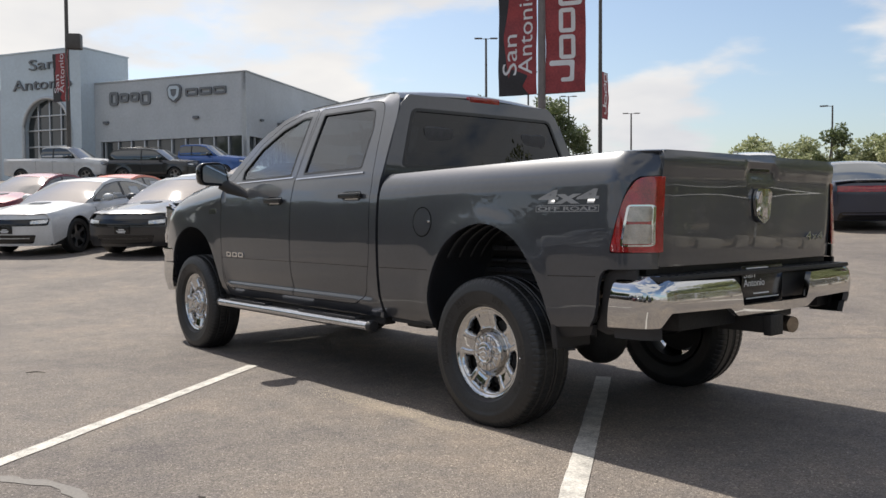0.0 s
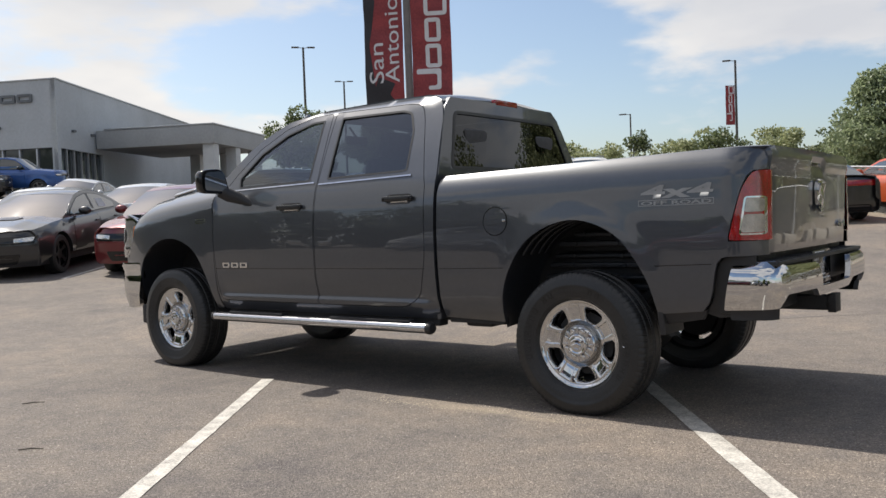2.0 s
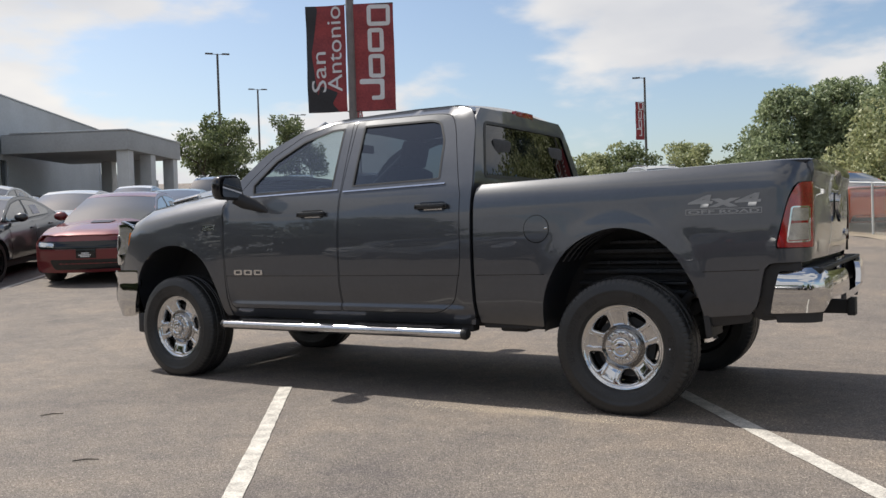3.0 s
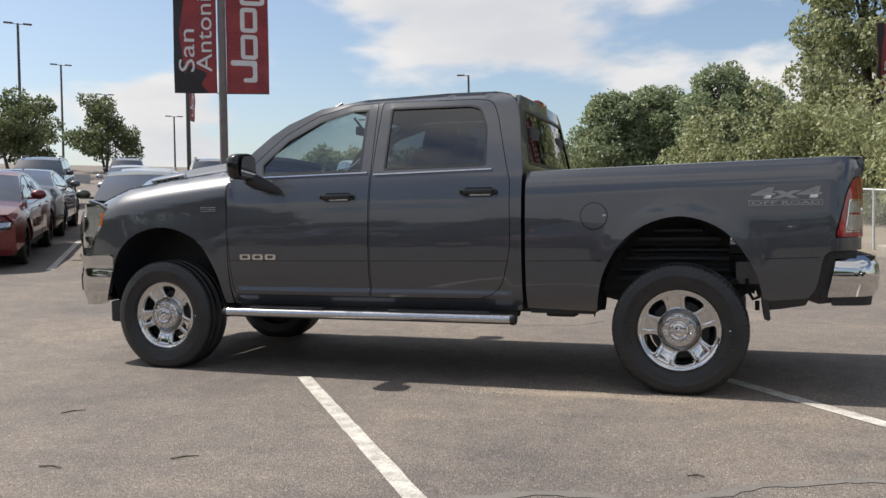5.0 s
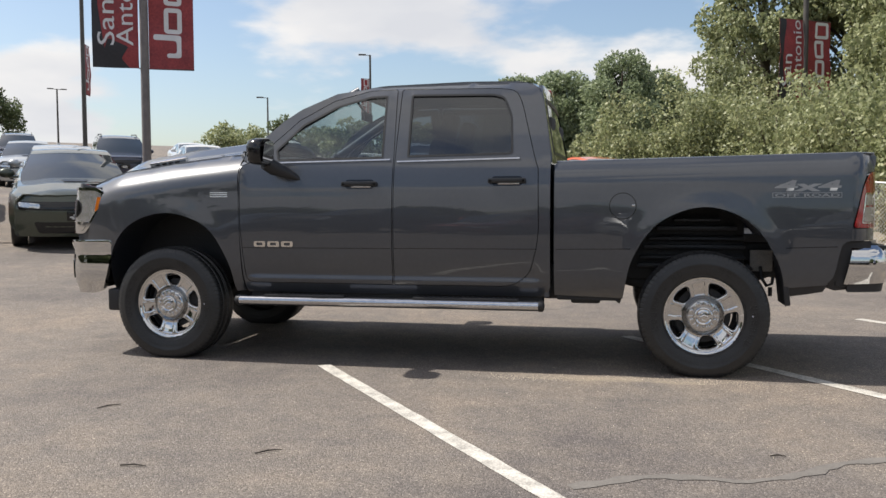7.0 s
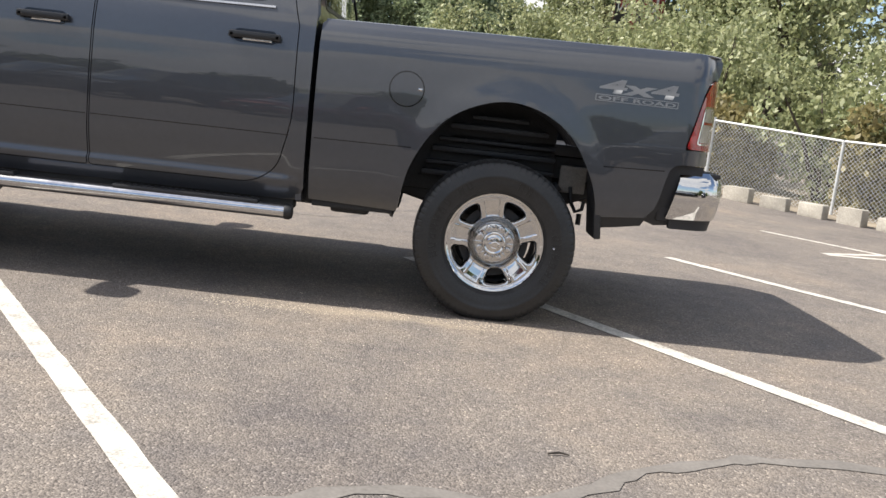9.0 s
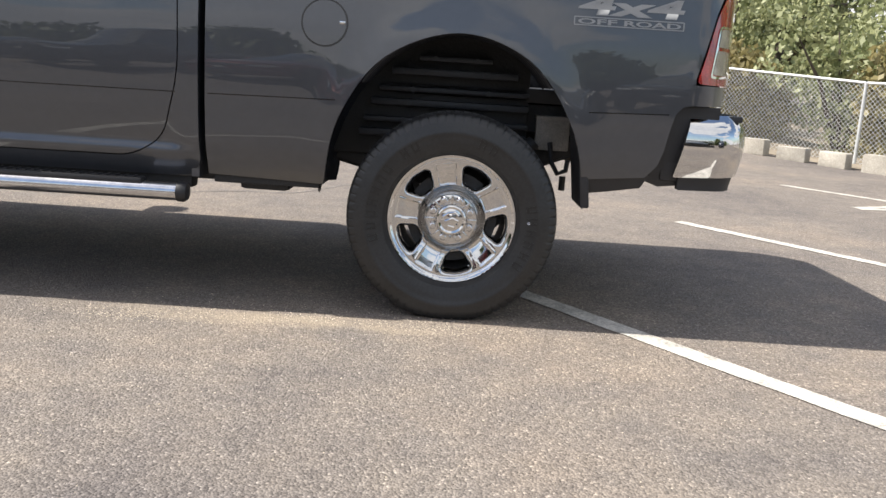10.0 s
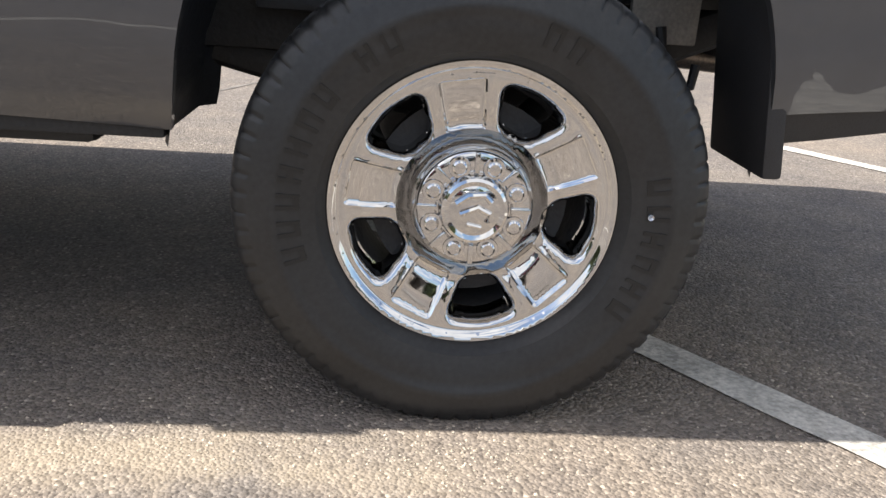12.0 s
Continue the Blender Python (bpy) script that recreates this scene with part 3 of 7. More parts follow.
    tube(bm, [(mx + 0.225, s * 0.962, 1.292), (mx + 0.165, s * 0.975, 1.325), (mx + 0.10, s * 1.005, 1.358), (mx + 0.04, s * 1.05, 1.385), (mx, s * 1.11, 1.42)], [0.006, 0.026, 0.046, 0.056, 0.050], 14, flat=0.95)
    part("mirror_arm", bm, BLACK_PLASTIC, mir)
    bm = bmesh.new()
    face = grown(prof, -0.024)
    bm.faces.new([bm.verts.new((mx + 0.066 + 0.05 * (u - 0.14) + 0.14 * (v - 0.105), s * (1.045 + u), mz - 0.105 + v)) for u, v in face])
    part("mirror_glass", bm, CHROME, mir)
    # step bar
    sz = 0.445
    bm = bmesh.new()
    tube(bm, [(-3.205, s * 0.99, sz), (-1.065, s * 0.99, sz)], 0.045, 20, flat=0.80)
    step_bar = part("side_step", bm, STEEL, truck, "polished oval side step bar")
    for x0, x1 in ((-3.02, -2.42), (-1.93, -1.20)):
        bm = bmesh.new()
        box(bm, (x0, min(s * 0.955, s * 1.022), sz + 0.022), (x1, max(s * 0.955, s * 1.022), sz + 0.048), 0.010)
        for k in range(int((x1 - x0) / 0.035)):
            xx = x0 + 0.03 + k * 0.035
            box(bm, (xx - 0.005, min(s * 0.965, s * 1.015), sz + 0.046), (xx + 0.005, max(s * 0.965, s * 1.015), sz + 0.052))
        part("step_pad", bm, BLACK_PLASTIC, step_bar, "ribbed black tread pad")
    for x0 in (-3.206, -1.064):
        bm = bmesh.new()
        spun(bm, [(0.0, 0.001), (0.0, 0.045), (0.02, 0.046), (0.035, 0.036), (0.04, 0.001)], 20, "x")
        cap = part("end_cap", bm, BLACK_PLASTIC, step_bar)
        cap.matrix_basis = pose(x0, s * 0.99, sz, 0, 0, 0 if x0 > -2 else 180) @ Matrix.Diagonal((1, 1, 0.88, 1))
    for x0 in (-2.95, -2.1, -1.25):
        bm = bmesh.new()
        tube(bm, [(x0, s * 0.97, sz - 0.02), (x0, s * 0.86, sz + 0.01), (x0, s * 0.74, 0.50)], 0.022, 8)
        part("step_bracket", bm, UNDER, step_bar)
    # wheel housings
    for c, arch, nm in ((-3.76, ARCH_F, "front_wheel_liner"), (0.0, ARCH_R, "rear_wheel_liner")):
        bm = bmesh.new()
        rows = []
        line = [(arch[0][0] - 0.012, 0.46), *arch, (arch[-1][0] + 0.012, 0.46)]
        for k, (depth, out) in enumerate(((0.012, 0.004), (0.06, 0.02), (0.16, 0.035), (0.42, 0.03), (0.46, 0.0))):
            row = []
            for x, z in line:
                cx, cz = c - 0.0, 0.45
                d = Vector((x - cx, z - cz)).normalized() * out
                row.append(bm.verts.new((x + d.x, s * (side(x, z) - depth), z + max(0, d.y))))
            rows.append(row)
        for k, (a, b) in enumerate(zip(rows, rows[1:])):
            for i in range(len(line) - 1):
                if c == 0.0 and k > 0 and line[i][0] > 0.2 and line[i][1] < 0.93:
                    continue
                bm.faces.new((a[i], a[i + 1], b[i + 1], b[i]))
        liner = raw(nm, bm, LINER, truck, "black plastic wheel arch liner")
        if c == 0.0:
            for z0, h in ((1.005, 0.022), (0.945, 0.030), (0.875, 0.022), (0.815, 0.030), (0.745, 0.022), (0.685, 0.03)):
                bm = bmesh.new()
                half = math.sqrt(max(0.02, 0.46**2 - (z0 - 0.5) ** 2 * 0.6))
                far = 0.655 if z0 > 0.9 else 0.62
                half *= 0.80 if z0 > 0.98 else 1.0
                box(bm, (-half + 0.02, min(s * 0.52, s * far), z0), (min(0.30, half - 0.06), max(s * 0.52, s * far), z0 + h), 0.009)
                for bx in (-0.25, 0.16):
                    tube(bm, [(bx * half / 0.46, s * far, z0 + h / 2), (bx * half / 0.46, s * (far + 0.006), z0 + h / 2)], 0.012, 10)
                part("liner_rib", bm, LINER, liner)
            for depth in (0.10, 0.19, 0.28, 0.36):
                bm = bmesh.new()
                crown_ = [(x * 0.985, s * (side(x, z) - depth), z + 0.010) for x, z in arch if z > 0.86 and x < 0.38]
                tube(bm, crown_, 0.014, 8, flat=0.6)
                part("liner_rib", bm, LINER, liner)
    # back of the wheel wells
        bm = bmesh.new()
        box(bm, (c - 0.62, min(s * 0.50, s * 0.56), 0.52 if c else 0.60), (c + (0.62 if c else 0.30), max(s * 0.50, s * 0.56), 1.15), 0.01)
        part("inner_panel", bm, UNDER, liner)
    bm = bmesh.new()
    box(bm, (0.495, min(s * 0.72, s * 0.975), 0.478), (0.532, max(s * 0.72, s * 0.975), 0.80), 0.010)
    for v in bm.verts:
        v.co.x -= 0.035 * ease(0.50, 0.80, v.co.z)
    part("mud_flap", bm, BLACK_PLASTIC, truck, "black moulded mud flap")
    bm = bmesh.new()
    box(bm, (-4.30, min(s * 0.74, s * 0.95), 0.335), (-4.19, max(s * 0.74, s * 0.95), 0.50), 0.02)
    part("front_spat", bm, BLACK_PLASTIC, truck)
    VALANCE = [(0.505, 0.532), (0.60, 0.545), (0.725, 0.568), (0.752, 0.618), (0.735, 0.616), (0.508, 0.596)]
    part("rear_valance", sheet(VALANCE, flank(s, -0.010), step=0.05, thick=0.03), BLACK_PLASTIC, truck, "black plastic edge below the bed side")
    # dark trim between bed side and rear bumper
    TRIMO = [(0.730, 0.600), (0.772, 0.655), (0.790, 0.715), (0.805, 0.808), (0.820, 0.862), (0.86, 0.892), (1.0, 0.895), (1.0, 0.60), (0.80, 0.575)]
    part("bumper_trim", sheet(TRIMO, lambda x, z, d, s=s: (x, s * (side(min(x, 0.9), z) - 0.045 - d), z), step=0.06), BLACK_PLASTIC, truck)

for s in (-1, 1):
    # black strips laid on the flank for the shade line of its crease
    for x0, x1, za, zb in ((0.492, 0.795, 0.846, 0.856), (-0.953, -0.468, 0.826, 0.832), (-2.064, -1.078, 0.822, 0.825), (-3.19, -2.088, 0.818, 0.821)):
        part("crease_shade", sheet([(x0, za), (x1, zb), (x1, zb + 0.004), (x0, za + 0.004)], flank(s, 0.0012), step=0.04, thick=0.003), GLOSS_BLACK, truck)
    # black flange below the bed and the rocker under the cab
    for x0, x1 in ((-0.95, -0.53),):
        bm = bmesh.new()
        box(bm, (x0, min(s * 0.86, s * 0.908), 0.480), (x1, max(s * 0.86, s * 0.908), 0.528), 0.008)
        part("sill_flange", bm, UNDER, truck, "black flange below the bed side")
    bm = bmesh.new()
    box(bm, (-3.17, min(s * 0.80, s * 0.895), 0.445), (-1.04, max(s * 0.80, s * 0.895), 0.515), 0.02)
    part("rocker", bm, UNDER, truck, "black rocker under the cab doors")
    # bumper bracket and tow hook behind the rear wheel
    bm = bmesh.new()
    box(bm, (0.335, min(s * 0.58, s * 0.60), 0.665), (0.480, max(s * 0.58, s * 0.60), 0.800), 0.006)
    box(bm, (0.335, min(s * 0.50, s * 0.60), 0.795), (0.480, max(s * 0.50, s * 0.60), 0.810), 0.004)
    bracket = part("hanger_bracket", bm, BRACKET, truck, "pale steel hanger bracket")
    bm = bmesh.new()
    tube(bm, [(0.40, s * 0.605, 0.70), (0.41, s * 0.62, 0.62), (0.44, s * 0.62, 0.57), (0.475, s * 0.62, 0.585), (0.48, s * 0.62, 0.63)], 0.011, 8)
    tube(bm, [(0.465, s * 0.615, 0.56), (0.465, s * 0.615, 0.50)], 0.014, 8)
    part("bracket_hook", bm, UNDER, bracket)

# fuel filler door on the left
cap_o = [(-0.518 + 0.088 * math.cos(a), 1.115 + 0.088 * math.sin(a)) for a in np.linspace(0, 2 * math.pi, 40, endpoint=False)]
part("fuel_door_gap", sheet(cap_o, flank(-1, 0.0015), [[(-0.518 + 0.082 * math.cos(a), 1.115 + 0.082 * math.sin(a)) for a in np.linspace(0, 2 * math.pi, 40, endpoint=False)]], step=0.02, thick=0.004), GLOSS_BLACK, truck)
fuel = part("fuel_door", sheet([(-0.518 + 0.0815 * math.cos(a), 1.115 + 0.0815 * math.sin(a)) for a in np.linspace(0, 2 * math.pi, 40, endpoint=False)], flank(-1, 0.003), step=0.03, thick=0.004), PAINT, truck, "round grey fuel filler door")
bm = bmesh.new()
box(bm, (-0.462, -side(-0.45, 1.11) - 0.008, 1.112), (-0.440, -side(-0.45, 1.11) + 0.003, 1.124), 0.002)
part("fuel_door_pull", bm, CHROME, fuel)

# ---- hood, roof, glass ----
def hood_shape(x, y, d):
    e = hood_edge(x)
    dome = 0.052 * ease(0.63, 0.50, abs(y)) * ease(-4.50, -4.12, x)
    half = hood_half(round(x, 2))
    return (x - 0.02 * (1 - (y / 0.8) ** 2), y, e + 0.003 + 0.078 * max(0.0, 1 - (abs(y) / half) ** 2.2) + dome - d)


@lru_cache(None)
def hood_half(x):
    return side(x, hood_edge(x) - 0.002) - 0.004


hx = np.linspace(-4.56, -3.20, 18)
part("hood", sheet([*[(x, -hood_half(x)) for x in hx], *[(x, hood_half(x)) for x in hx[::-1]]], hood_shape, step=0.07, thick=0.03), PAINT, truck)
for s in (-1, 1):
    bm = bmesh.new()
    m = pose(-3.90, s * 0.715, 1.447, -s * 30, -8, 0)
    box(bm, (-0.15, -0.024, -0.026), (0.15, 0.022, 0.026), 0.009, m)
    vent = part("hood_badge", bm, CHROME, truck, "chrome framed badge on the bonnet dome")
    bm = bmesh.new()
    for k in range(4):
        box(bm, (-0.105 + k * 0.055, s * 0.0235 - 0.003, -0.010), (-0.068 + k * 0.055, s * 0.0235 + 0.003, 0.012), 0, m)
    part("badge_bars", bm, GLOSS_BLACK, vent)
ROOF_E = lambda x: float(np.interp(x, [-2.60, -2.55, -2.21, -1.60, -1.235, -1.125, -1.08], [1.912, 1.925, 1.976, 1.990, 1.984, 1.962, 1.925]))
rx = np.linspace(-2.44, -1.085, 14)
rw_ = lambda x: side(x, ROOF_E(x)) + 0.002
part("roof", sheet([*[(x, -rw_(x)) for x in rx], *[(x, rw_(x)) for x in rx[::-1]]], lambda x, y, d: (x - 0.10 * (1 - (y / 0.7) ** 2) * ease(-1.7, -2.44, x), y, ROOF_E(x) + 0.045 * (1 - (y / 0.7) ** 2) - d), step=0.08, thick=0.03), PAINT, truck)
WS = lambda v: (-3.13 + 0.70 * v, 1.535 + 0.42 * v, 0.83 - 0.155 * v)


def shield(u, v, d):
    x, z, half = WS(v)
    return (x - 0.16 * (1 - u * u), u * half, z + 0.03 * (1 - u * u) - d)


part("windscreen", sheet([(-1, 0), (1, 0), (1, 1), (-1, 1)], shield, step=0.12, thick=0.006), CLEAR, truck, "raked windscreen glass")
for s in (-1, 1):
    bm = bmesh.new()
    tube(bm, [(WS(v)[0] + 0.02, s * (WS(v)[2] - 0.006), WS(v)[1] - 0.012) for v in np.linspace(-0.02, 1.02, 8)], 0.034, 10)
    part("pillar", bm, PAINT, truck)
bm = sheet([(-0.84, -3.24), (0.84, -3.24), (0.80, -3.05), (-0.80, -3.05)], lambda u, v, d: (v - 0.16 * (1 - (u / 0.84) ** 2), u, 1.515 + 0.035 * (1 - (u / 0.84) ** 2) - d), step=0.1)
part("cowl", bm, BLACK_PLASTIC, truck)


def back_x(z):
    return -1.082 + (1.95 - z) * 0.20 if z > 1.43 else -0.998 + 0.02 * ease(1.38, 1.43, z)


def back_shape(y, z, d):
    return (back_x(z) + 0.03 * (1 - (y / 0.9) ** 2) - d, y, z)


bo = [(-0.935, 0.50), (0.935, 0.50), (0.935, 1.43), (0.845, 1.64), (0.735, 1.89), (0.66, 1.955), (-0.66, 1.955), (-0.735, 1.89), (-0.845, 1.64), (-0.935, 1.43)]
rear_pane = rounded([(-0.80, 1.465), (0.80, 1.465), (0.655, 1.865), (-0.655, 1.865)], 0.05)
part("cab_back", sheet(bo, back_shape, [rear_pane], step=0.08, thick=0.03), PAINT, truck)
part("rear_window", sheet(grown(rear_pane, 0.004), lambda y, z, d: back_shape(y, z, d + 0.006), step=0.15, thick=0.005), TINT_REAR, truck, "dark tinted rear cab window")
part("rear_window_seal", sheet(rear_pane, lambda y, z, d: back_shape(y, z, d - 0.003), [grown(rear_pane, -0.022)], step=0.1, thick=0.008), TRIM_BLACK, truck)
bm = bmesh.new()
box(bm, (-1.092, -0.145, 1.935), (-1.050, 0.145, 1.985), 0.012)
part("high_brake_lamp", bm, LENS_RED, truck, "red brake lamp above the rear window")

# ---- inside the cab ----
bm = bmesh.new()
box(bm, (-3.15, -0.90, 0.52), (-1.02, 0.90, 0.62), 0.02)
box(bm, (-3.18, -0.90, 0.60), (-3.05, 0.90, 1.45), 0.02)
part("cab_floor", bm, SEAT, truck)
bm = bmesh.new()
box(bm, (-3.10, -0.86, 1.05), (-2.78, 0.86, 1.47), 0.06)
part("dashboard", bm, BLACK_PLASTIC, truck)
for yy in (-0.40, 0.40):
    bm = bmesh.new()
    box(bm, (-2.45, yy - 0.25, 0.85), (-1.95, yy + 0.25, 1.05), 0.06)
    box(bm, (-0.07, yy - 0.24, 0.0), (0.07, yy + 0.24, 0.62), 0.06, pose(-1.96, 0, 1.0, 0, 14, 0))
    box(bm, (-0.05, yy - 0.13, 0.62), (0.05, yy + 0.13, 0.82), 0.04, pose(-1.96, 0, 1.0, 0, 14, 0))
    part("seat", bm, SEAT, truck, "dark cloth front seat")
bm = bmesh.new()
box(bm, (-1.60, -0.72, 0.85), (-1.15, 0.72, 1.05), 0.06)
box(bm, (-0.06, -0.72, 0.0), (0.06, 0.72, 0.58), 0.05, pose(-1.15, 0, 1.0, 0, 8, 0))
for yy in (-0.45, 0.45):
    box(bm, (-0.05, yy - 0.13, 0.58), (0.05, yy + 0.13, 0.76), 0.04, pose(-1.15, 0, 1.0, 0, 8, 0))
part("rear_bench", bm, SEAT, truck)
bm = bmesh.new()
ring = [(0.0, 0.185 * math.cos(a), 0.185 * math.sin(a)) for a in np.linspace(0, 2 * math.pi, 25)]
tube(bm, ring, 0.016, 8, cap=False)
tube(bm, [(0, -0.18, 0), (0, 0.18, 0)], 0.018, 8)
tube(bm, [(-0.02, 0, 0), (-0.30, 0, -0.10)], 0.03, 8)
sw = part("steering_wheel", bm, BLACK_PLASTIC, truck)
sw.matrix_basis = pose(-2.60, -0.40, 1.33, 0, -25, 0)
bm = bmesh.new()
box(bm, (-2.56, -0.12, 1.79), (-2.53, 0.12, 1.86), 0.012)
tube(bm, [(-2.55, 0, 1.85), (-2.62, 0, 1.94)], 0.010, 8)
part("rear_view_mirror", bm, BLACK_PLASTIC, truck)

# ---- load bed and tailgate ----
bm = bmesh.new()
box(bm, (-0.93, -0.56, 0.86), (0.985, 0.56, 0.92), 0.005)
for s in (-1, 1):
    for x0, x1 in ((-0.93, -0.55), (0.53, 0.985)):
        box(bm, (x0, min(s * 0.555, s * 0.86), 0.862), (x1, max(s * 0.555, s * 0.86), 0.922), 0.005)
part("bed_floor", bm, BLACK_PLASTIC, truck, "black lined load bed")
bm = bmesh.new()
box(bm, (-0.94, -0.90, 0.86), (-0.90, 0.90, 1.40), 0.01)
part("bed_bulkhead", bm, BLACK_PLASTIC, truck)
for s in (-1, 1):
    bm = bmesh.new()
    for x0, x1, z0 in ((-0.93, -0.55, 0.86), (-0.55, 0.53, 1.16), (0.53, 0.975, 0.86)):
        box(bm, (x0, min(s * 0.80, s * 0.83), z0), (x1, max(s * 0.80, s * 0.83), 1.40), 0.003)
    box(bm, (-0.56, min(s * 0.545, s * 0.83), 1.155), (0.54, max(s * 0.545, s * 0.83), 1.175), 0.003)
    part("bed_wall", bm, BLACK_PLASTIC, truck)
TG = rounded([(-0.818, 0.905, 0.02), (0.818, 0.905, 0.02), (0.818, 1.452, 0.03), (-0.818, 1.452, 0.03)], 0.02)


def gate_shape(y, z, d):
    x = 1.085 + 0.020 * (1 - (y / 0.9) ** 2)
    x += 0.007 * (1 - ((z - 1.17) / 0.28) ** 2) + 0.030 * (z - 1.17) + 0.016 * ease(1.30, 1.40, z) - 0.014 * ease(1.415, 1.452, z)
    x -= 0.008 * ease(0.07, 0.0, 0.818 - abs(y))
    x -= 0.016 * ease(0.15, 0.12, abs(y)) * ease(1.330, 1.350, z) * ease(1.415, 1.400, z)
    return (x - d, y, z)


gate = part("tailgate", sheet(TG, gate_shape, step=0.025, thick=0.05), PAINT, truck, "dark grey tailgate")
gate.matrix_basis = Matrix.Translation((-0.052, 0, 0))
bm = bmesh.new()
box(bm, (1.088, -0.10, 1.362), (1.113, 0.10, 1.392), 0.008)
part("tailgate_handle", bm, GLOSS_BLACK, gate)
shield_o = rounded([(-0.062, -0.058, 0.02), (0.0, -0.094, 0.02), (0.062, -0.058, 0.02), (0.080, 0.045, 0.02), (0.060, 0.092, 0.015), (-0.060, 0.092, 0.015), (-0.080, 0.045, 0.02)], 0.02)
emb = part("emblem", sheet(shield_o, lambda u, v, d: (1.134 - d + 0.006 * (1 - (u / 0.080) ** 2), u, 1.19 + v), step=0.02, thick=0.016), CHROME, gate, "chrome shield emblem")
inner_o = grown(shield_o, -0.014)
part("emblem_face", sheet(inner_o, lambda u, v, d: (1.143 - d + 0.008 * math.cos(u * 60) * math.cos(v * 40), u, 1.19 + v), step=0.012, thick=0.012), STEEL, emb)
words("drive_badge", "4x4", CHROME, gate, Matrix.Translation((1.103, 0.50, 1.005)) @ Matrix(((0, 0, 1, 0), (1, 0, 0, 0), (0, 1, 0, 0), (0, 0, 0, 1))), 0.046, 0.19, 0.006, "small chrome 4x4 lettering")

# ---- rear bumper ----
def bumper_line(s):
    """Plan of the rear bumper along its length: place and outward way."""
    a = abs(s)
    if a < 0.84:
        x, y, nx, ny = 1.20 - 0.03 * (a / 0.84) ** 2, a, 1.0, 0.05
    elif a < 1.01:
        t = (a - 0.84) / 0.17 * math.pi / 2
        x, y, nx, ny = 1.06 + 0.11 * math.cos(t), 0.84 + 0.115 * math.sin(t), math.cos(t), math.sin(t)
    else:
        x, y, nx, ny = 1.06 - (a - 1.01), 0.955 + 0.03 * (a - 1.01), 0.0, 1.0
    return x, math.copysign(y, s), nx, math.copysign(ny, s)


def bumper_shape(s, z, d):
    x, y, nx, ny = bumper_line(s)
    b = 0.030 * math.sin(math.pi * min(1, max(0, (z - 0.60) / 0.30))) - 0.035 * ease(0.825, 0.868, z)
    return (x + nx * (b - d), y + ny * (b - d), z)


BR = [(-1.166, 0.620), (-0.90, 0.632), (-0.86, 0.70), (-0.42, 0.695), (-0.34, 0.65), (0.34, 0.65), (0.42, 0.695), (0.86, 0.70), (0.90, 0.632), (1.166, 0.620), (1.116, 0.862), (0.88, 0.868), (0.84, 0.842), (0.38, 0.835), (0.345, 0.80), (0.31, 0.70), (-0.31, 0.70), (-0.345, 0.80), (-0.38, 0.835), (-0.84, 0.842), (-0.88, 0.868), (-1.116, 0.862)]
rb = part("rear_bumper", sheet(rounded(BR, 0.010), bumper_shape, step=0.03, thick=0.03), CHROME, truck, "chrome stepped rear bumper")
rb.matrix_basis = Matrix.Translation((-0.062, 0, 0))
bm = bmesh.new()
box(bm, (0.92, -0.84, 0.70), (1.130, 0.84, 0.838), 0.02)
box(bm, (0.86, -0.94, 0.60), (1.04, -0.80, 0.85), 0.02)
box(bm, (0.86, 0.80, 0.60), (1.04, 0.94, 0.85), 0.02)
part("bumper_core", bm, BLACK_PLASTIC, rb)
for s in (-1, 1):
    part("bumper_valance", sheet(rounded([(s * 0.88, 0.575), (s * 1.14, 0.57), (s * 1.14, 0.622), (s * 0.89, 0.640)], 0.01), lambda a, z, d: bumper_shape(a, z, d + 0.012), step=0.05, thick=0.03), BLACK_PLASTIC, rb)
bm = bmesh.new()
box(bm, (0.98, -0.92, 0.842), (1.165, 0.92, 0.866), 0.008)
for yy in np.arange(-0.86, 0.87, 0.06):
    box(bm, (1.03, yy - 0.018, 0.864), (1.15, yy + 0.018, 0.870))
part("step_pad", bm, BLACK_PLASTIC, rb)
bm = bmesh.new()
box(bm, (1.135, -0.20, 0.690), (1.143, 0.20, 0.885), 0.004)
plate = part("plate_insert", bm, GLOSS_BLACK, rb, "black dealer plate with white lettering")
to_rear = lambda x, y, z: Matrix.Translation((x, y, z)) @ Matrix(((0, 0, 1, 0), (1, 0, 0, 0), (0, 1, 0, 0), (0, 0, 0, 1)))
words("plate_lettering", "San", WHITE_LETTER, plate, to_rear(1.144, -0.185, 0.825), 0.036, 0.105, 0.001)
words("plate_lettering", "Antonio", WHITE_LETTER, plate, to_rear(1.144, -0.185, 0.780), 0.036, 0.20, 0.001)
bm = bmesh.new()
box(bm, (1.143, -0.09, 0.738), (1.145, 0.06, 0.745))
box(bm, (1.143, -0.16, 0.716), (1.145, 0.16, 0.721))
box(bm, (1.143, -0.16, 0.870), (1.145, 0.05, 0.876))
part("plate_bars", bm, WHITE_LETTER, plate)
bm = bmesh.new()
box(bm, (0.85, -0.045, 0.535), (1.150, 0.045, 0.620), 0.006)
box(bm, (1.12, -0.06, 0.525), (1.165, 0.06, 0.632), 0.006)
box(bm, (0.85, -0.55, 0.57), (0.95, 0.55, 0.66), 0.01)
part("tow_hitch", bm, UNDER, truck, "black receiver hitch below the bumper")

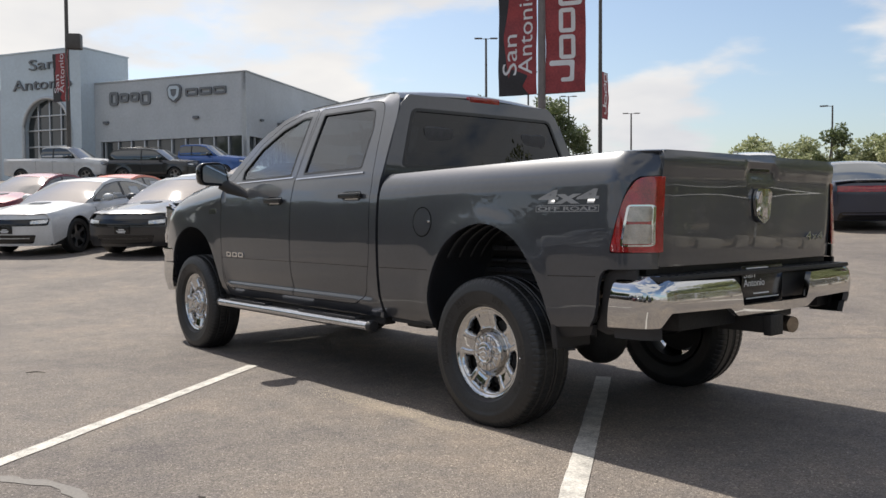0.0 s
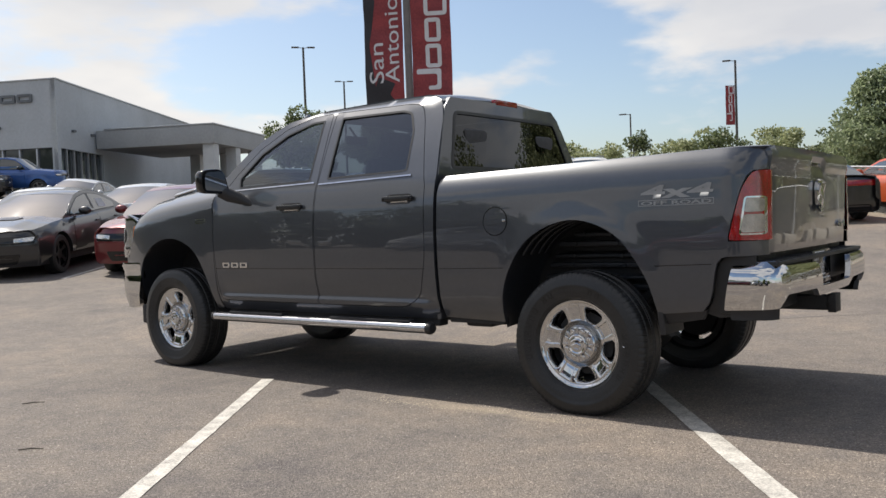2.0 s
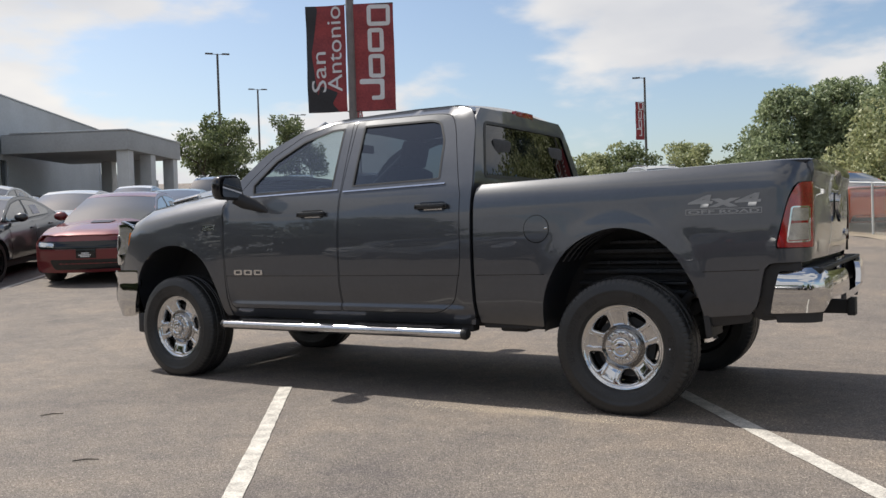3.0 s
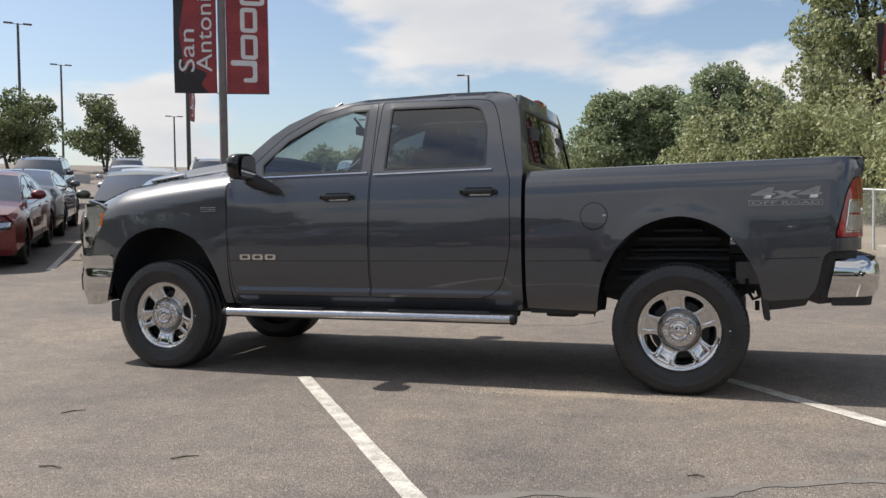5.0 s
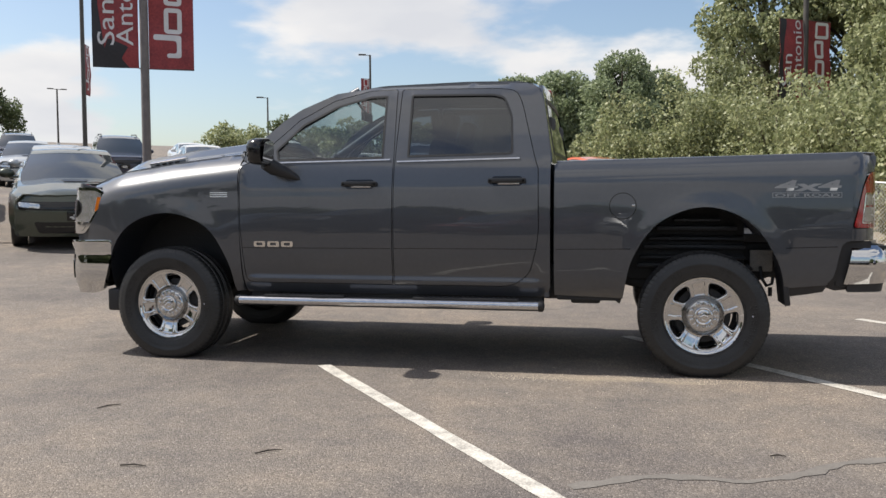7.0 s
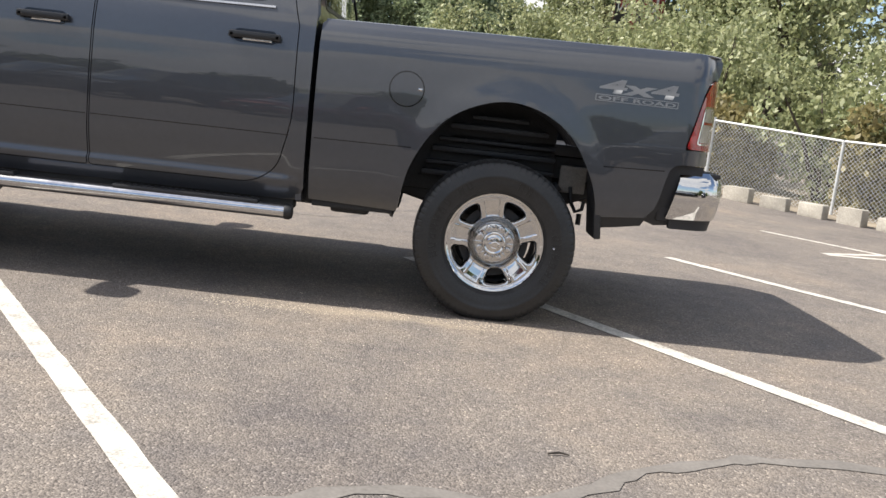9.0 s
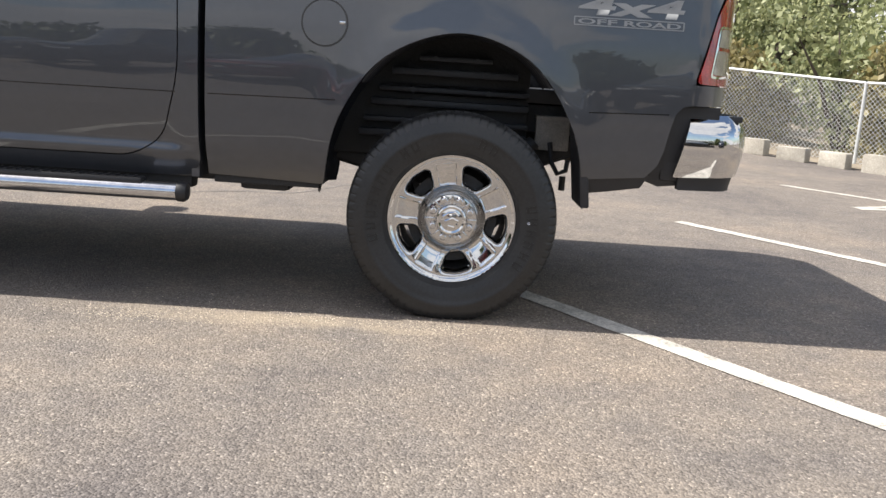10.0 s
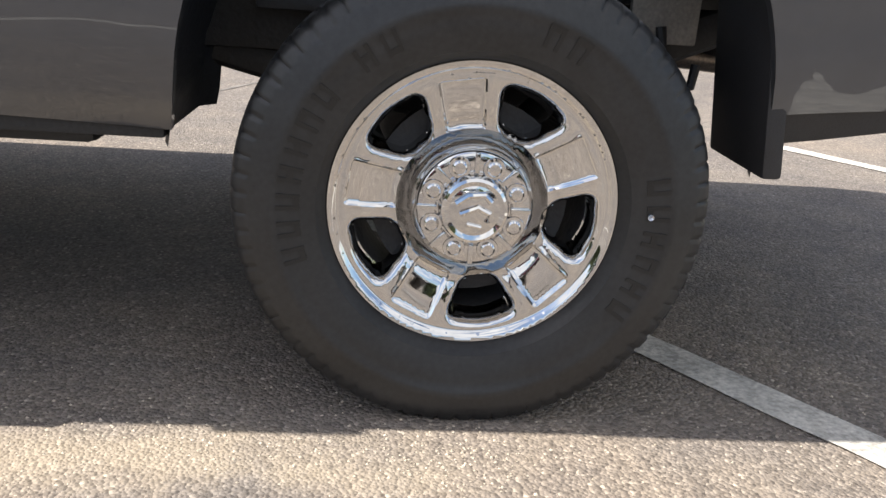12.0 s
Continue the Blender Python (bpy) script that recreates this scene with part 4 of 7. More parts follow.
# ---- front end ----
def nose_line(s, front, corner, half):
    """Plan of the front end along its length: straight, round the corner, then back along the side."""
    a, r = abs(s), corner
    flat = half - r
    arc = r * math.pi / 2
    if a < flat:
        x, y, nx, ny = front + 0.05 * (a / flat) ** 2, a, -1.0, 0.0
    elif a < flat + arc:
        t = (a - flat) / r
        x, y, nx, ny = front + 0.05 + r * (1 - math.cos(t)), flat + r * math.sin(t), -math.cos(t), math.sin(t)
        x = front + 0.05 + r * (1 - math.cos(t))
    else:
        x, y, nx, ny = front + 0.05 + r + (a - flat - arc), half + 0.05 * (a - flat - arc), 0.0, 1.0
    return x, math.copysign(y, s), nx, math.copysign(ny, s)


def nose_shape(s, z, d):
    x, y, nx, ny = nose_line(s, -4.66, 0.12, 0.945)
    b = 0.022 * math.sin(math.pi * min(1, max(0, (z - 0.44) / 0.44))) - 0.018 * ease(0.60, 0.47, z) + 0.026 * ease(0.795, 0.82, z)
    return (x + nx * (b - d), y + ny * (b - d), z)


FB = [(-1.215, 0.60), (-1.165, 0.49), (-1.1, 0.465), (1.1, 0.465), (1.165, 0.49), (1.215, 0.60), (1.28, 0.84), (1.26, 0.868), (0.5, 0.855), (-0.5, 0.855), (-1.26, 0.868), (-1.28, 0.84)]
fb = part("front_bumper", sheet(rounded(FB, 0.03), nose_shape, step=0.05, thick=0.04), CHROME, truck, "chrome front bumper")
for s in (-1, 1):
    o = rounded([(s * 0.84, 0.57), (s * 0.91, 0.57), (s * 0.92, 0.71), (s * 0.84, 0.71)], 0.03)
    part("fog_lamp", sheet(o, lambda a, z, d: nose_shape(a, z, d - 0.004), step=0.03, thick=0.01), GLOSS_BLACK, fb)
part("air_dam", sheet(rounded([(-1.02, 0.335), (1.02, 0.335), (1.02, 0.475), (-1.02, 0.475)], 0.02), lambda a, z, d: (-4.40 + 0.10 * a * a + 0.4 * max(0, abs(a) - 0.75) + d, a * 0.90, z), step=0.1, thick=0.03), BLACK_PLASTIC, truck)


def face_shape(s, z, d):
    x, y, nx, ny = nose_line(s, -4.66, 0.09, 0.935)
    lean = 0.03 * ease(1.0, 1.3, z)
    return (x - nx * d + lean, y - ny * d, z)


part("front_panel", sheet([(-1.10, 0.86), (1.10, 0.86), (1.12, 1.25), (0.95, 1.29), (-0.95, 1.29), (-1.12, 1.25)], lambda a, z, d: face_shape(a, z, d + 0.02), step=0.08, thick=0.03), PAINT, truck)
for s in (-1, 1):
    HL = rounded([(s * 0.64, 0.925, 0.03), (s * 1.02, 0.910, 0.03), (s * 1.085, 0.99, 0.03), (s * 1.158, 1.105, 0.03), (s * 1.172, 1.225, 0.03), (s * 1.10, 1.256, 0.03), (s * 0.68, 1.262, 0.03)], 0.03)
    hl = part("headlight", sheet(HL, lambda a, z, d: face_shape(a, z, d), step=0.03, thick=0.02), REFLECTOR, truck, "chrome and clear headlight with amber marker")
    part("marker_lens", sheet(rounded([(s * 1.108, 1.075), (s * 1.128, 1.085), (s * 1.148, 1.12), (s * 1.150, 1.185), (s * 1.118, 1.185)], 0.01), lambda a, z, d: face_shape(a, z, d - 0.006), step=0.03, thick=0.01), LENS_AMBER, hl)
    for a0, zc, rr in ((0.74, 1.10, 0.075), (0.92, 1.10, 0.070)):
        bowl = [(s * (a0 + rr * math.cos(q)), zc + rr * math.sin(q)) for q in np.linspace(0, 2 * math.pi, 20, endpoint=False)]
        part("lamp_bowl", sheet(bowl, lambda a, z, d: face_shape(a, z, d - 0.006), step=0.03, thick=0.008), GLOSS_BLACK, hl, "dark projector lens")
    part("lamp_brow", sheet(rounded([(s * 0.66, 0.945), (s * 1.0, 0.930), (s * 1.06, 1.0), (s * 0.66, 1.005)], 0.01), lambda a, z, d: face_shape(a, z, d - 0.007), step=0.03, thick=0.01), CHROME, hl)
    part("headlight_frame", sheet(HL, lambda a, z, d: face_shape(a, z, d - 0.004), [grown(HL, -0.022)], step=0.03, thick=0.012), CHROME, hl)
grille = part("grille", sheet(rounded([(-0.62, 0.88), (0.62, 0.88), (0.62, 1.26), (-0.62, 1.26)], 0.05), lambda a, z, d: face_shape(a, z, d - 0.01), step=0.08, thick=0.03), GLOSS_BLACK, truck, "black grille with chrome bars")
for z in (0.98, 1.07, 1.16):
    bm = sheet([(-0.58, z - 0.02), (0.58, z - 0.02), (0.58, z + 0.02), (-0.58, z + 0.02)], lambda a, q, d: face_shape(a, q, d - 0.03), step=0.08, thick=0.03)
    part("grille_bar", bm, CHROME, grille)

# ---- lettering on the flank ----


def flank_words(name, text, mat, x, z, height, width, proud=0.004, slant=0.0, label="", bold=0.0):
    ob = words(name, text, mat, truck, Matrix.Identity(4), height, width, 0.0035, label, bold)
    for v in ob.data.vertices:
        px, pz = x + v.co.x + slant * v.co.y, z + v.co.y
        v.co = (px, -(side(px, pz) + proud - 0.0035 + v.co.z), pz)
    return ob


flank_words("off_road_decal", "4x4", GREY_DECAL, 0.412, 1.205, 0.070, 0.39, 0.003, 0.30, "grey 4x4 off-road decal", 0.035)
o = rounded([(0.405, 1.165), (0.815, 1.165), (0.815, 1.198), (0.405, 1.198)], 0.004)
part("decal_band", sheet(o, flank(-1, 0.0025), [grown(o, -0.004)], step=0.05, thick=0.002), GREY_DECAL, truck)
flank_words("off_road_lettering", "OFF", GREY_DECAL, 0.420, 1.171, 0.020, 0.145, 0.003, 0.0, "", 0.02)
flank_words("off_road_lettering", "ROAD", GREY_DECAL, 0.592, 1.171, 0.020, 0.210, 0.003, 0.0, "", 0.02)
for k in range(3):
    x0 = -3.095 + k * 0.104
    bm = sheet(rounded([(x0, 0.828), (x0 + 0.088, 0.828), (x0 + 0.088, 0.868), (x0, 0.868)], 0.012), flank(-1, 0.008), [rounded([(x0 + 0.022, 0.838), (x0 + 0.066, 0.838), (x0 + 0.066, 0.858), (x0 + 0.022, 0.858)], 0.006)], step=0.03, thick=0.008)
    part("door_badge", bm, CHROME, truck, "bright raised badge bars on the front door")
for z in (1.182, 1.196, 1.210):
    part("fender_badge", sheet([(-3.43, z), (-3.295, z), (-3.295, z + 0.006), (-3.43, z + 0.006)], flank(-1, 0.006), step=0.05, thick=0.006), STEEL, truck, "small chrome fender badge bars")

# ---- underside ----
bm = bmesh.new()
for s in (-1, 1):
    box(bm, (-4.45, min(s * 0.42, s * 0.52), 0.52), (-0.75, max(s * 0.42, s * 0.52), 0.70), 0.01)
    box(bm, (-0.80, min(s * 0.42, s * 0.52), 0.64), (-0.45, max(s * 0.42, s * 0.52), 0.80), 0.01)
    box(bm, (-0.50, min(s * 0.42, s * 0.52), 0.735), (0.98, max(s * 0.42, s * 0.52), 0.855), 0.01)
for x in (-4.2, -2.9, -1.9, -0.9, 0.65):
    lift = 0.20 if x > 0 else 0.0
    box(bm, (x - 0.06, -0.45, 0.54 + lift), (x + 0.06, 0.45, 0.64 + lift), 0.01)
part("chassis_frame", bm, UNDER, truck, "black ladder frame")
for x, r in ((0.0, 0.17), (-3.785, 0.14)):
    bm = bmesh.new()
    tube(bm, [(x, -0.80, 0.40), (x, 0.80, 0.40)], 0.055, 14)
    yy = 0.0 if x == 0 else 0.28
    bmesh.ops.create_uvsphere(bm, u_segments=18, v_segments=10, radius=r, matrix=Matrix.Translation((x, yy, 0.40)))
    part("axle", bm, UNDER, truck)
bm = bmesh.new()
tube(bm, [(-2.2, 0.30, 0.48), (-1.4, 0.30, 0.46), (-0.5, 0.45, 0.60), (0.4, 0.45, 0.62), (0.75, 0.40, 0.56), (1.08, 0.32, 0.545)], 0.045, 12)
tube(bm, [(-1.9, 0.30, 0.46), (-1.2, 0.30, 0.46)], 0.13, 16, flat=0.7)
part("exhaust", bm, EXHAUST, truck)
bm = bmesh.new()
box(bm, (-2.6, -0.22, 0.42), (-1.7, 0.22, 0.62), 0.06)
box(bm, (-3.6, -0.30, 0.42), (-2.7, 0.30, 0.90), 0.08)
part("gearbox", bm, UNDER, truck)
bm = bmesh.new()
box(bm, (-1.55, -0.84, 0.475), (-0.58, -0.56, 0.72), 0.05)
box(bm, (-0.86, -0.86, 0.452), (-0.66, -0.70, 0.52), 0.02)
part("fuel_tank", bm, UNDER, truck)
bm = bmesh.new()
spun(bm, [(0.56, 0.02), (0.56, 0.36), (0.60, 0.39), (0.70, 0.39), (0.74, 0.36), (0.74, 0.02)], 32, "z")
sp = part("spare_tyre", bm, RUBBER, truck)
sp.matrix_basis = pose(0.56, 0, 0.09)
for s in (-1, 1):
    bm = bmesh.new()
    tube(bm, [(-0.75, s * 0.50, 0.66), (-0.3, s * 0.50, 0.55), (0.0, s * 0.50, 0.50), (0.30, s * 0.50, 0.60), (0.70, s * 0.50, 0.76)], 0.035, 8, flat=1.3)
    tube(bm, [(0.05, s * 0.66, 0.42), (0.33, s * 0.62, 0.70)], 0.03, 10)
    part("leaf_spring", bm, UNDER, truck)
    bm = bmesh.new()
    spun(bm, [(0.0, 0.0), (0.0, 0.17), (0.03, 0.175), (0.05, 0.1), (0.05, 0.0)], 28, "y")
    for x in (0.0, -3.785):
        b = bm.copy()
        d = part("brake_disc", b, UNDER, truck)
        d.matrix_basis = pose(x, s * 0.83 - 0.02, 0.40)
    bm.free()

# ---- wheels ----
WHEEL_MESH = {}


def face_depth(u, v):
    """How far the wheel's face stands out from the tyre's middle plane."""
    r = math.hypot(u, v)
    return float(np.interp(r, [0.0, 0.104, 0.112, 0.122, 0.134, 0.146, 0.160, 0.190, 0.215, 0.229, 0.234, 0.238, 0.243, 0.251, 0.259], [0.040, 0.040, 0.042, 0.054, 0.074, 0.074, 0.0795, 0.0860, 0.0900, 0.0915, 0.0910, 0.0935, 0.1005, 0.102, 0.094]))


def wheel_parts():
    """Meshes of one wheel, its axle along y and its face towards -y."""
    circle = lambda r, n=220: [(r * math.cos(a), r * math.sin(a)) for a in np.linspace(0, 2 * math.pi, n, endpoint=False)]
    holes, plates = [], []
    for k in range(5):
        a = radians(99 + 36 + 72 * k)
        er, et = np.array([math.cos(a), math.sin(a)]), np.array([-math.sin(a), math.cos(a)])
        pts = [(0.142, -0.027, 0.018), (0.204, -0.060, 0.020), (0.219, 0.0, 0.05), (0.204, 0.060, 0.020), (0.142, 0.027, 0.018)]
        holes.append(rounded([(*(er * p[0] + et * p[1]), p[2]) for p in pts], 0.02, 6))
        a = radians(99 + 72 * k)
        er, et = np.array([math.cos(a), math.sin(a)]), np.array([-math.sin(a), math.cos(a)])
        pts = [(0.128, -0.034, 0.006), (0.222, -0.042, 0.010), (0.222, 0.042, 0.010), (0.128, 0.034, 0.006)]
        plates.append(rounded([(*(er * p[0] + et * p[1]), p[2]) for p in pts], 0.02, 4))
    edge_pts = np.array([q for h in holes for q in divided(h, 0.003)])
    plate_pts = np.array([q for p in plates for q in divided(p, 0.003)])
    lips = [grown(h, d) for h in holes for d in (0.004, 0.008, 0.013)]
    grooves = [grown(p, d) for p in plates for d in (-0.006, -0.003, 0.003)]

    def soft(u, v, d):
        near = float(np.min(np.hypot(edge_pts[:, 0] - u, edge_pts[:, 1] - v)))
        out = face_depth(u, v) - 0.020 * (1 - min(1.0, near / 0.013)) ** 1.6
        q = float(np.min(np.hypot(plate_pts[:, 0] - u, plate_pts[:, 1] - v)))
        within = any(inside([(u, v)], p)[0] for p in plates)
        if within:
            out -= 0.0045 * ease(0.0, 0.006, q) * ease(0.128, 0.140, math.hypot(u, v))
        out += 0.0012 * math.exp(-((q / 0.003) ** 2)) * ease(0.232, 0.215, math.hypot(u, v))
        return (u, -(out - d), v)

    bm = sheet(circle(0.259), soft, holes, step=0.0058, thick=0.065, marks=[circle(r) for r in (0.104, 0.112, 0.122, 0.134, 0.146, 0.229, 0.234, 0.238, 0.243, 0.251)] + [*lips, *plates, *grooves])
    WHEEL_MESH["rim"] = part("wheel", bm, CHROME, None, "polished chrome five-spoke wheel", 50)
    bm = bmesh.new()
    spun(bm, [(-0.088, 0.252), (-0.082, 0.253), (-0.075, 0.243), (-0.06, 0.232), (0.0, 0.205), (0.10, 0.205), (0.11, 0.245)], 64)
    WHEEL_MESH["barrel"] = part("barrel", bm, UNDER)
    bm = bmesh.new()
    spun(bm, [(-0.02, 0.18), (-0.018, 0.06), (-0.02, 0.0)], 40)
    WHEEL_MESH["back"] = part("brake_drum", bm, UNDER)
    # eight-lug centre cap
    bm = bmesh.new()
    spun(bm, [(-0.040, 0.112), (-0.062, 0.1115), (-0.082, 0.109), (-0.094, 0.104), (-0.1005, 0.097), (-0.1025, 0.088), (-0.1025, 0.068), (-0.1000, 0.064), (-0.1000, 0.062), (-0.109, 0.060), (-0.1165, 0.057), (-0.119, 0.052), (-0.1175, 0.047), (-0.1165, 0.044), (-0.1195, 0.030), (-0.121, 0.0)], 72)
    WHEEL_MESH["cap"] = part("hub_cap", bm, CHROME, None, "chrome eight-lug hub cap", 30)
    bm = bmesh.new()
    spun(bm, [(-0.1015, 0.0200), (-0.1045, 0.0185), (-0.1050, 0.0135), (-0.1095, 0.0125), (-0.1120, 0.0095), (-0.1124, 0.0)], 20)
    WHEEL_MESH["lug"] = part("lug_cover", bm, CHROME, None, "", 30)
    bm = bmesh.new()
    box(bm, (-0.0045, -0.1085, 0.064), (0.0045, -0.098, 0.099), 0.002)
    WHEEL_MESH["ribs"] = part("cap_rib", bm, CHROME)
    bm = bmesh.new()
    for pts, r in (([(-0.026, 0.010), (-0.01, 0.022), (0.012, 0.024), (0.022, 0.014)], 0.006), ([(-0.020, -0.004), (0.004, 0.006), (0.020, -0.002), (0.018, -0.014)], 0.006), ([(-0.010, -0.018), (0.010, -0.022)], 0.004)):
        tube(bm, [(x * 1.25, -0.1205, z * 1.25) for x, z in pts], r, 8)
    WHEEL_MESH["crest"] = part("cap_crest", bm, CHROME)
    # tyre
    prof = [(-0.092, 0.250), (-0.104, 0.256), (-0.116, 0.262), (-0.1225, 0.267), (-0.126, 0.269), (-0.1285, 0.278), (-0.134, 0.295), (-0.1375, 0.315), (-0.1385, 0.330), (-0.1405, 0.334), (-0.1400, 0.345), (-0.1385, 0.349), (-0.1350, 0.366), (-0.1310, 0.379), (-0.1285, 0.386), (-0.1270, 0.388), (-0.1225, 0.398), (-0.1150, 0.407), (-0.102, 0.4125), (-0.078, 0.4155), (-0.074, 0.4095), (-0.066, 0.4095), (-0.062, 0.4165), (-0.020, 0.418), (-0.016, 0.411), (-0.008, 0.411), (-0.004, 0.418)]
    prof += [(-d, r) for d, r in prof[::-1][1:]]
    n, lugs = 600, 75

    def wobble(k, a):
        d, r = prof[k]
        ph = (a * lugs / (2 * math.pi)) % 1.0
        if 0.38 < r < 0.4128 and abs(d) > 0.10:
            return -0.0042 * (ph < 0.13)
        if r > 0.4128:
            return -0.0030 * (((a * lugs / (2 * math.pi)) + d * 6) % 1.0 < 0.13)
        return 0.0

    bm = bmesh.new()
    spun(bm, prof, n, "y", wobble)
    for v in bm.verts:
        if v.co.z < -0.398:
            v.co.y *= 1 + 0.6 * (-0.398 - v.co.z)
            v.co.z = -0.399 - 0.0005 * (0.418 + v.co.z)
        elif v.co.z < -0.30 and abs(v.co.y) > 0.12:
            v.co.y *= 1 + 0.05 * ease(-0.30, -0.38, v.co.z)
    WHEEL_MESH["tyre"] = part("tyre", bm, RUBBER, None, "black all-season tyre with moulded lettering", 40)
    # raised moulded letters, as plain bars
    pen = []

    def bar(a0, a1, r0, r1):
        rows = []
        for r in (r0, r1):
            bm = pen[0]
            d = float(np.interp(r, [q[1] for q in prof[:15]], [q[0] for q in prof[:15]]))
            rows.append([(r * math.cos(a), d, r * math.sin(a)) for a in np.linspace(a0, a1, 3)])
        lowr = [[bm.verts.new(p) for p in row] for row in rows]
        top = [[bm.verts.new((p[0], p[1] - 0.0016, p[2])) for p in row] for row in rows]
        for i in range(2):
            bm.faces.new((top[0][i], top[0][i + 1], top[1][i + 1], top[1][i]))
        for j in (0, 1):
            for i in range(2):
                bm.faces.new((lowr[j][i], lowr[j][i + 1], top[j][i + 1], top[j][i]))
        for i in (0, 2):
            bm.faces.new((lowr[0][i], lowr[1][i], top[1][i], top[0][i]))

    rng = random.Random(4)
    for start, count in ((radians(117), 2), (radians(142), 7), (radians(-34), 6), (radians(60), 2)):
        a = start
        for k in range(count):
            pen[:] = [bmesh.new()]
            for piece in range(3):
                if piece == 1:
                    rr = rng.choice((0.300, 0.314, 0.328))
                    bar(a + 0.020, a + 0.066, rr - 0.005, rr + 0.005)
                else:
                    bar(a + piece * 0.032, a + piece * 0.032 + 0.022, 0.294, 0.333)
            a += 0.150
            WHEEL_MESH["letters%d" % len(WHEEL_MESH)] = part("sidewall_lettering", pen[0], LETTER)
    bm = bmesh.new()
    spun(bm, [(-0.136, 0.0), (-0.142, 0.0055), (-0.136, 0.006)], 12)
    WHEEL_MESH["valve"] = part("tyre_stud", bm, STEEL)


wheel_parts()


def wheel(x, s, spin):
    m = pose(x, -0.865 if s < 0 else 0.83, 0.40, 0, 0, 0 if s < 0 else 180) @ Matrix.Rotation(radians(spin), 4, "Y")
    rim = again(WHEEL_MESH["rim"], truck, m, "wheel")
    tagged(rim, "polished chrome five-spoke wheel with black tyre")
    for k in ("barrel", "back", "cap", "crest"):
        again(WHEEL_MESH[k], rim, Matrix.Identity(4))
    for k in range(8):
        again(WHEEL_MESH["ribs"], rim, Matrix.Rotation(2 * math.pi * k / 8, 4, "Y"))
        again(WHEEL_MESH["lug"], rim, Matrix.Rotation(2 * math.pi * (k + 0.5) / 8, 4, "Y") @ Matrix.Translation((0.0775, 0, 0)))
    back = Matrix.Rotation(radians(-spin), 4, "Y")
    tyre = again(WHEEL_MESH["tyre"], rim, back)
    tagged(tyre, "black all-season tyre with moulded lettering")
    for k in [q for q in WHEEL_MESH if q.startswith("letters")]:
        again(WHEEL_MESH[k], rim, back)
    again(WHEEL_MESH["valve"], rim, back @ Matrix.Translation((0.300, 0.0, 0.010)))


for x, s, spin in ((0.0, -1, 0), (-3.785, -1, -20), (0.0, 1, 30), (-3.785, 1, 10)):
    wheel(x, s, spin)
for ob in WHEEL_MESH.values():
    bpy.data.objects.remove(ob)

# ---- other parked cars ----
DARK_GLASS = material("car_glass", (0.020, 0.027, 0.030), 0.03, 0.0, 1.0, vary=0.1, scale=4, spec=0.9)
STICKER = material("paper_sticker", (0.55, 0.56, 0.57), 0.6, vary=0.12, scale=9)
RIM_GREY = material("alloy_rim", (0.30, 0.30, 0.31), 0.3, 0.9, vary=0.2, scale=20)
RIM_BLACK = material("dark_rim", (0.03, 0.03, 0.03), 0.35, 0.5, vary=0.2, scale=20)
CAR_BLACK = car_paint("black_paint", (0.012, 0.012, 0.014), 0.2)
CAR_WHITE = car_paint("white_paint", (0.56, 0.56, 0.56), 0.0)
CAR_SILVER = car_paint("silver_paint", (0.42, 0.43, 0.44), 0.7)
CAR_RED = car_paint("red_paint", (0.13, 0.006, 0.009), 0.35)
CAR_ORANGE = car_paint("orange_paint", (0.55, 0.09, 0.02), 0.3)
CAR_GREEN = car_paint("olive_paint", (0.050, 0.058, 0.040), 0.45)
CAR_BLUE = car_paint("blue_paint", (0.025, 0.09, 0.30), 0.4)
CAR_NAVY = car_paint("navy_paint", (0.018, 0.024, 0.048), 0.4)
CAR_GREY = car_paint("grey_paint", (0.11, 0.115, 0.12), 0.6)

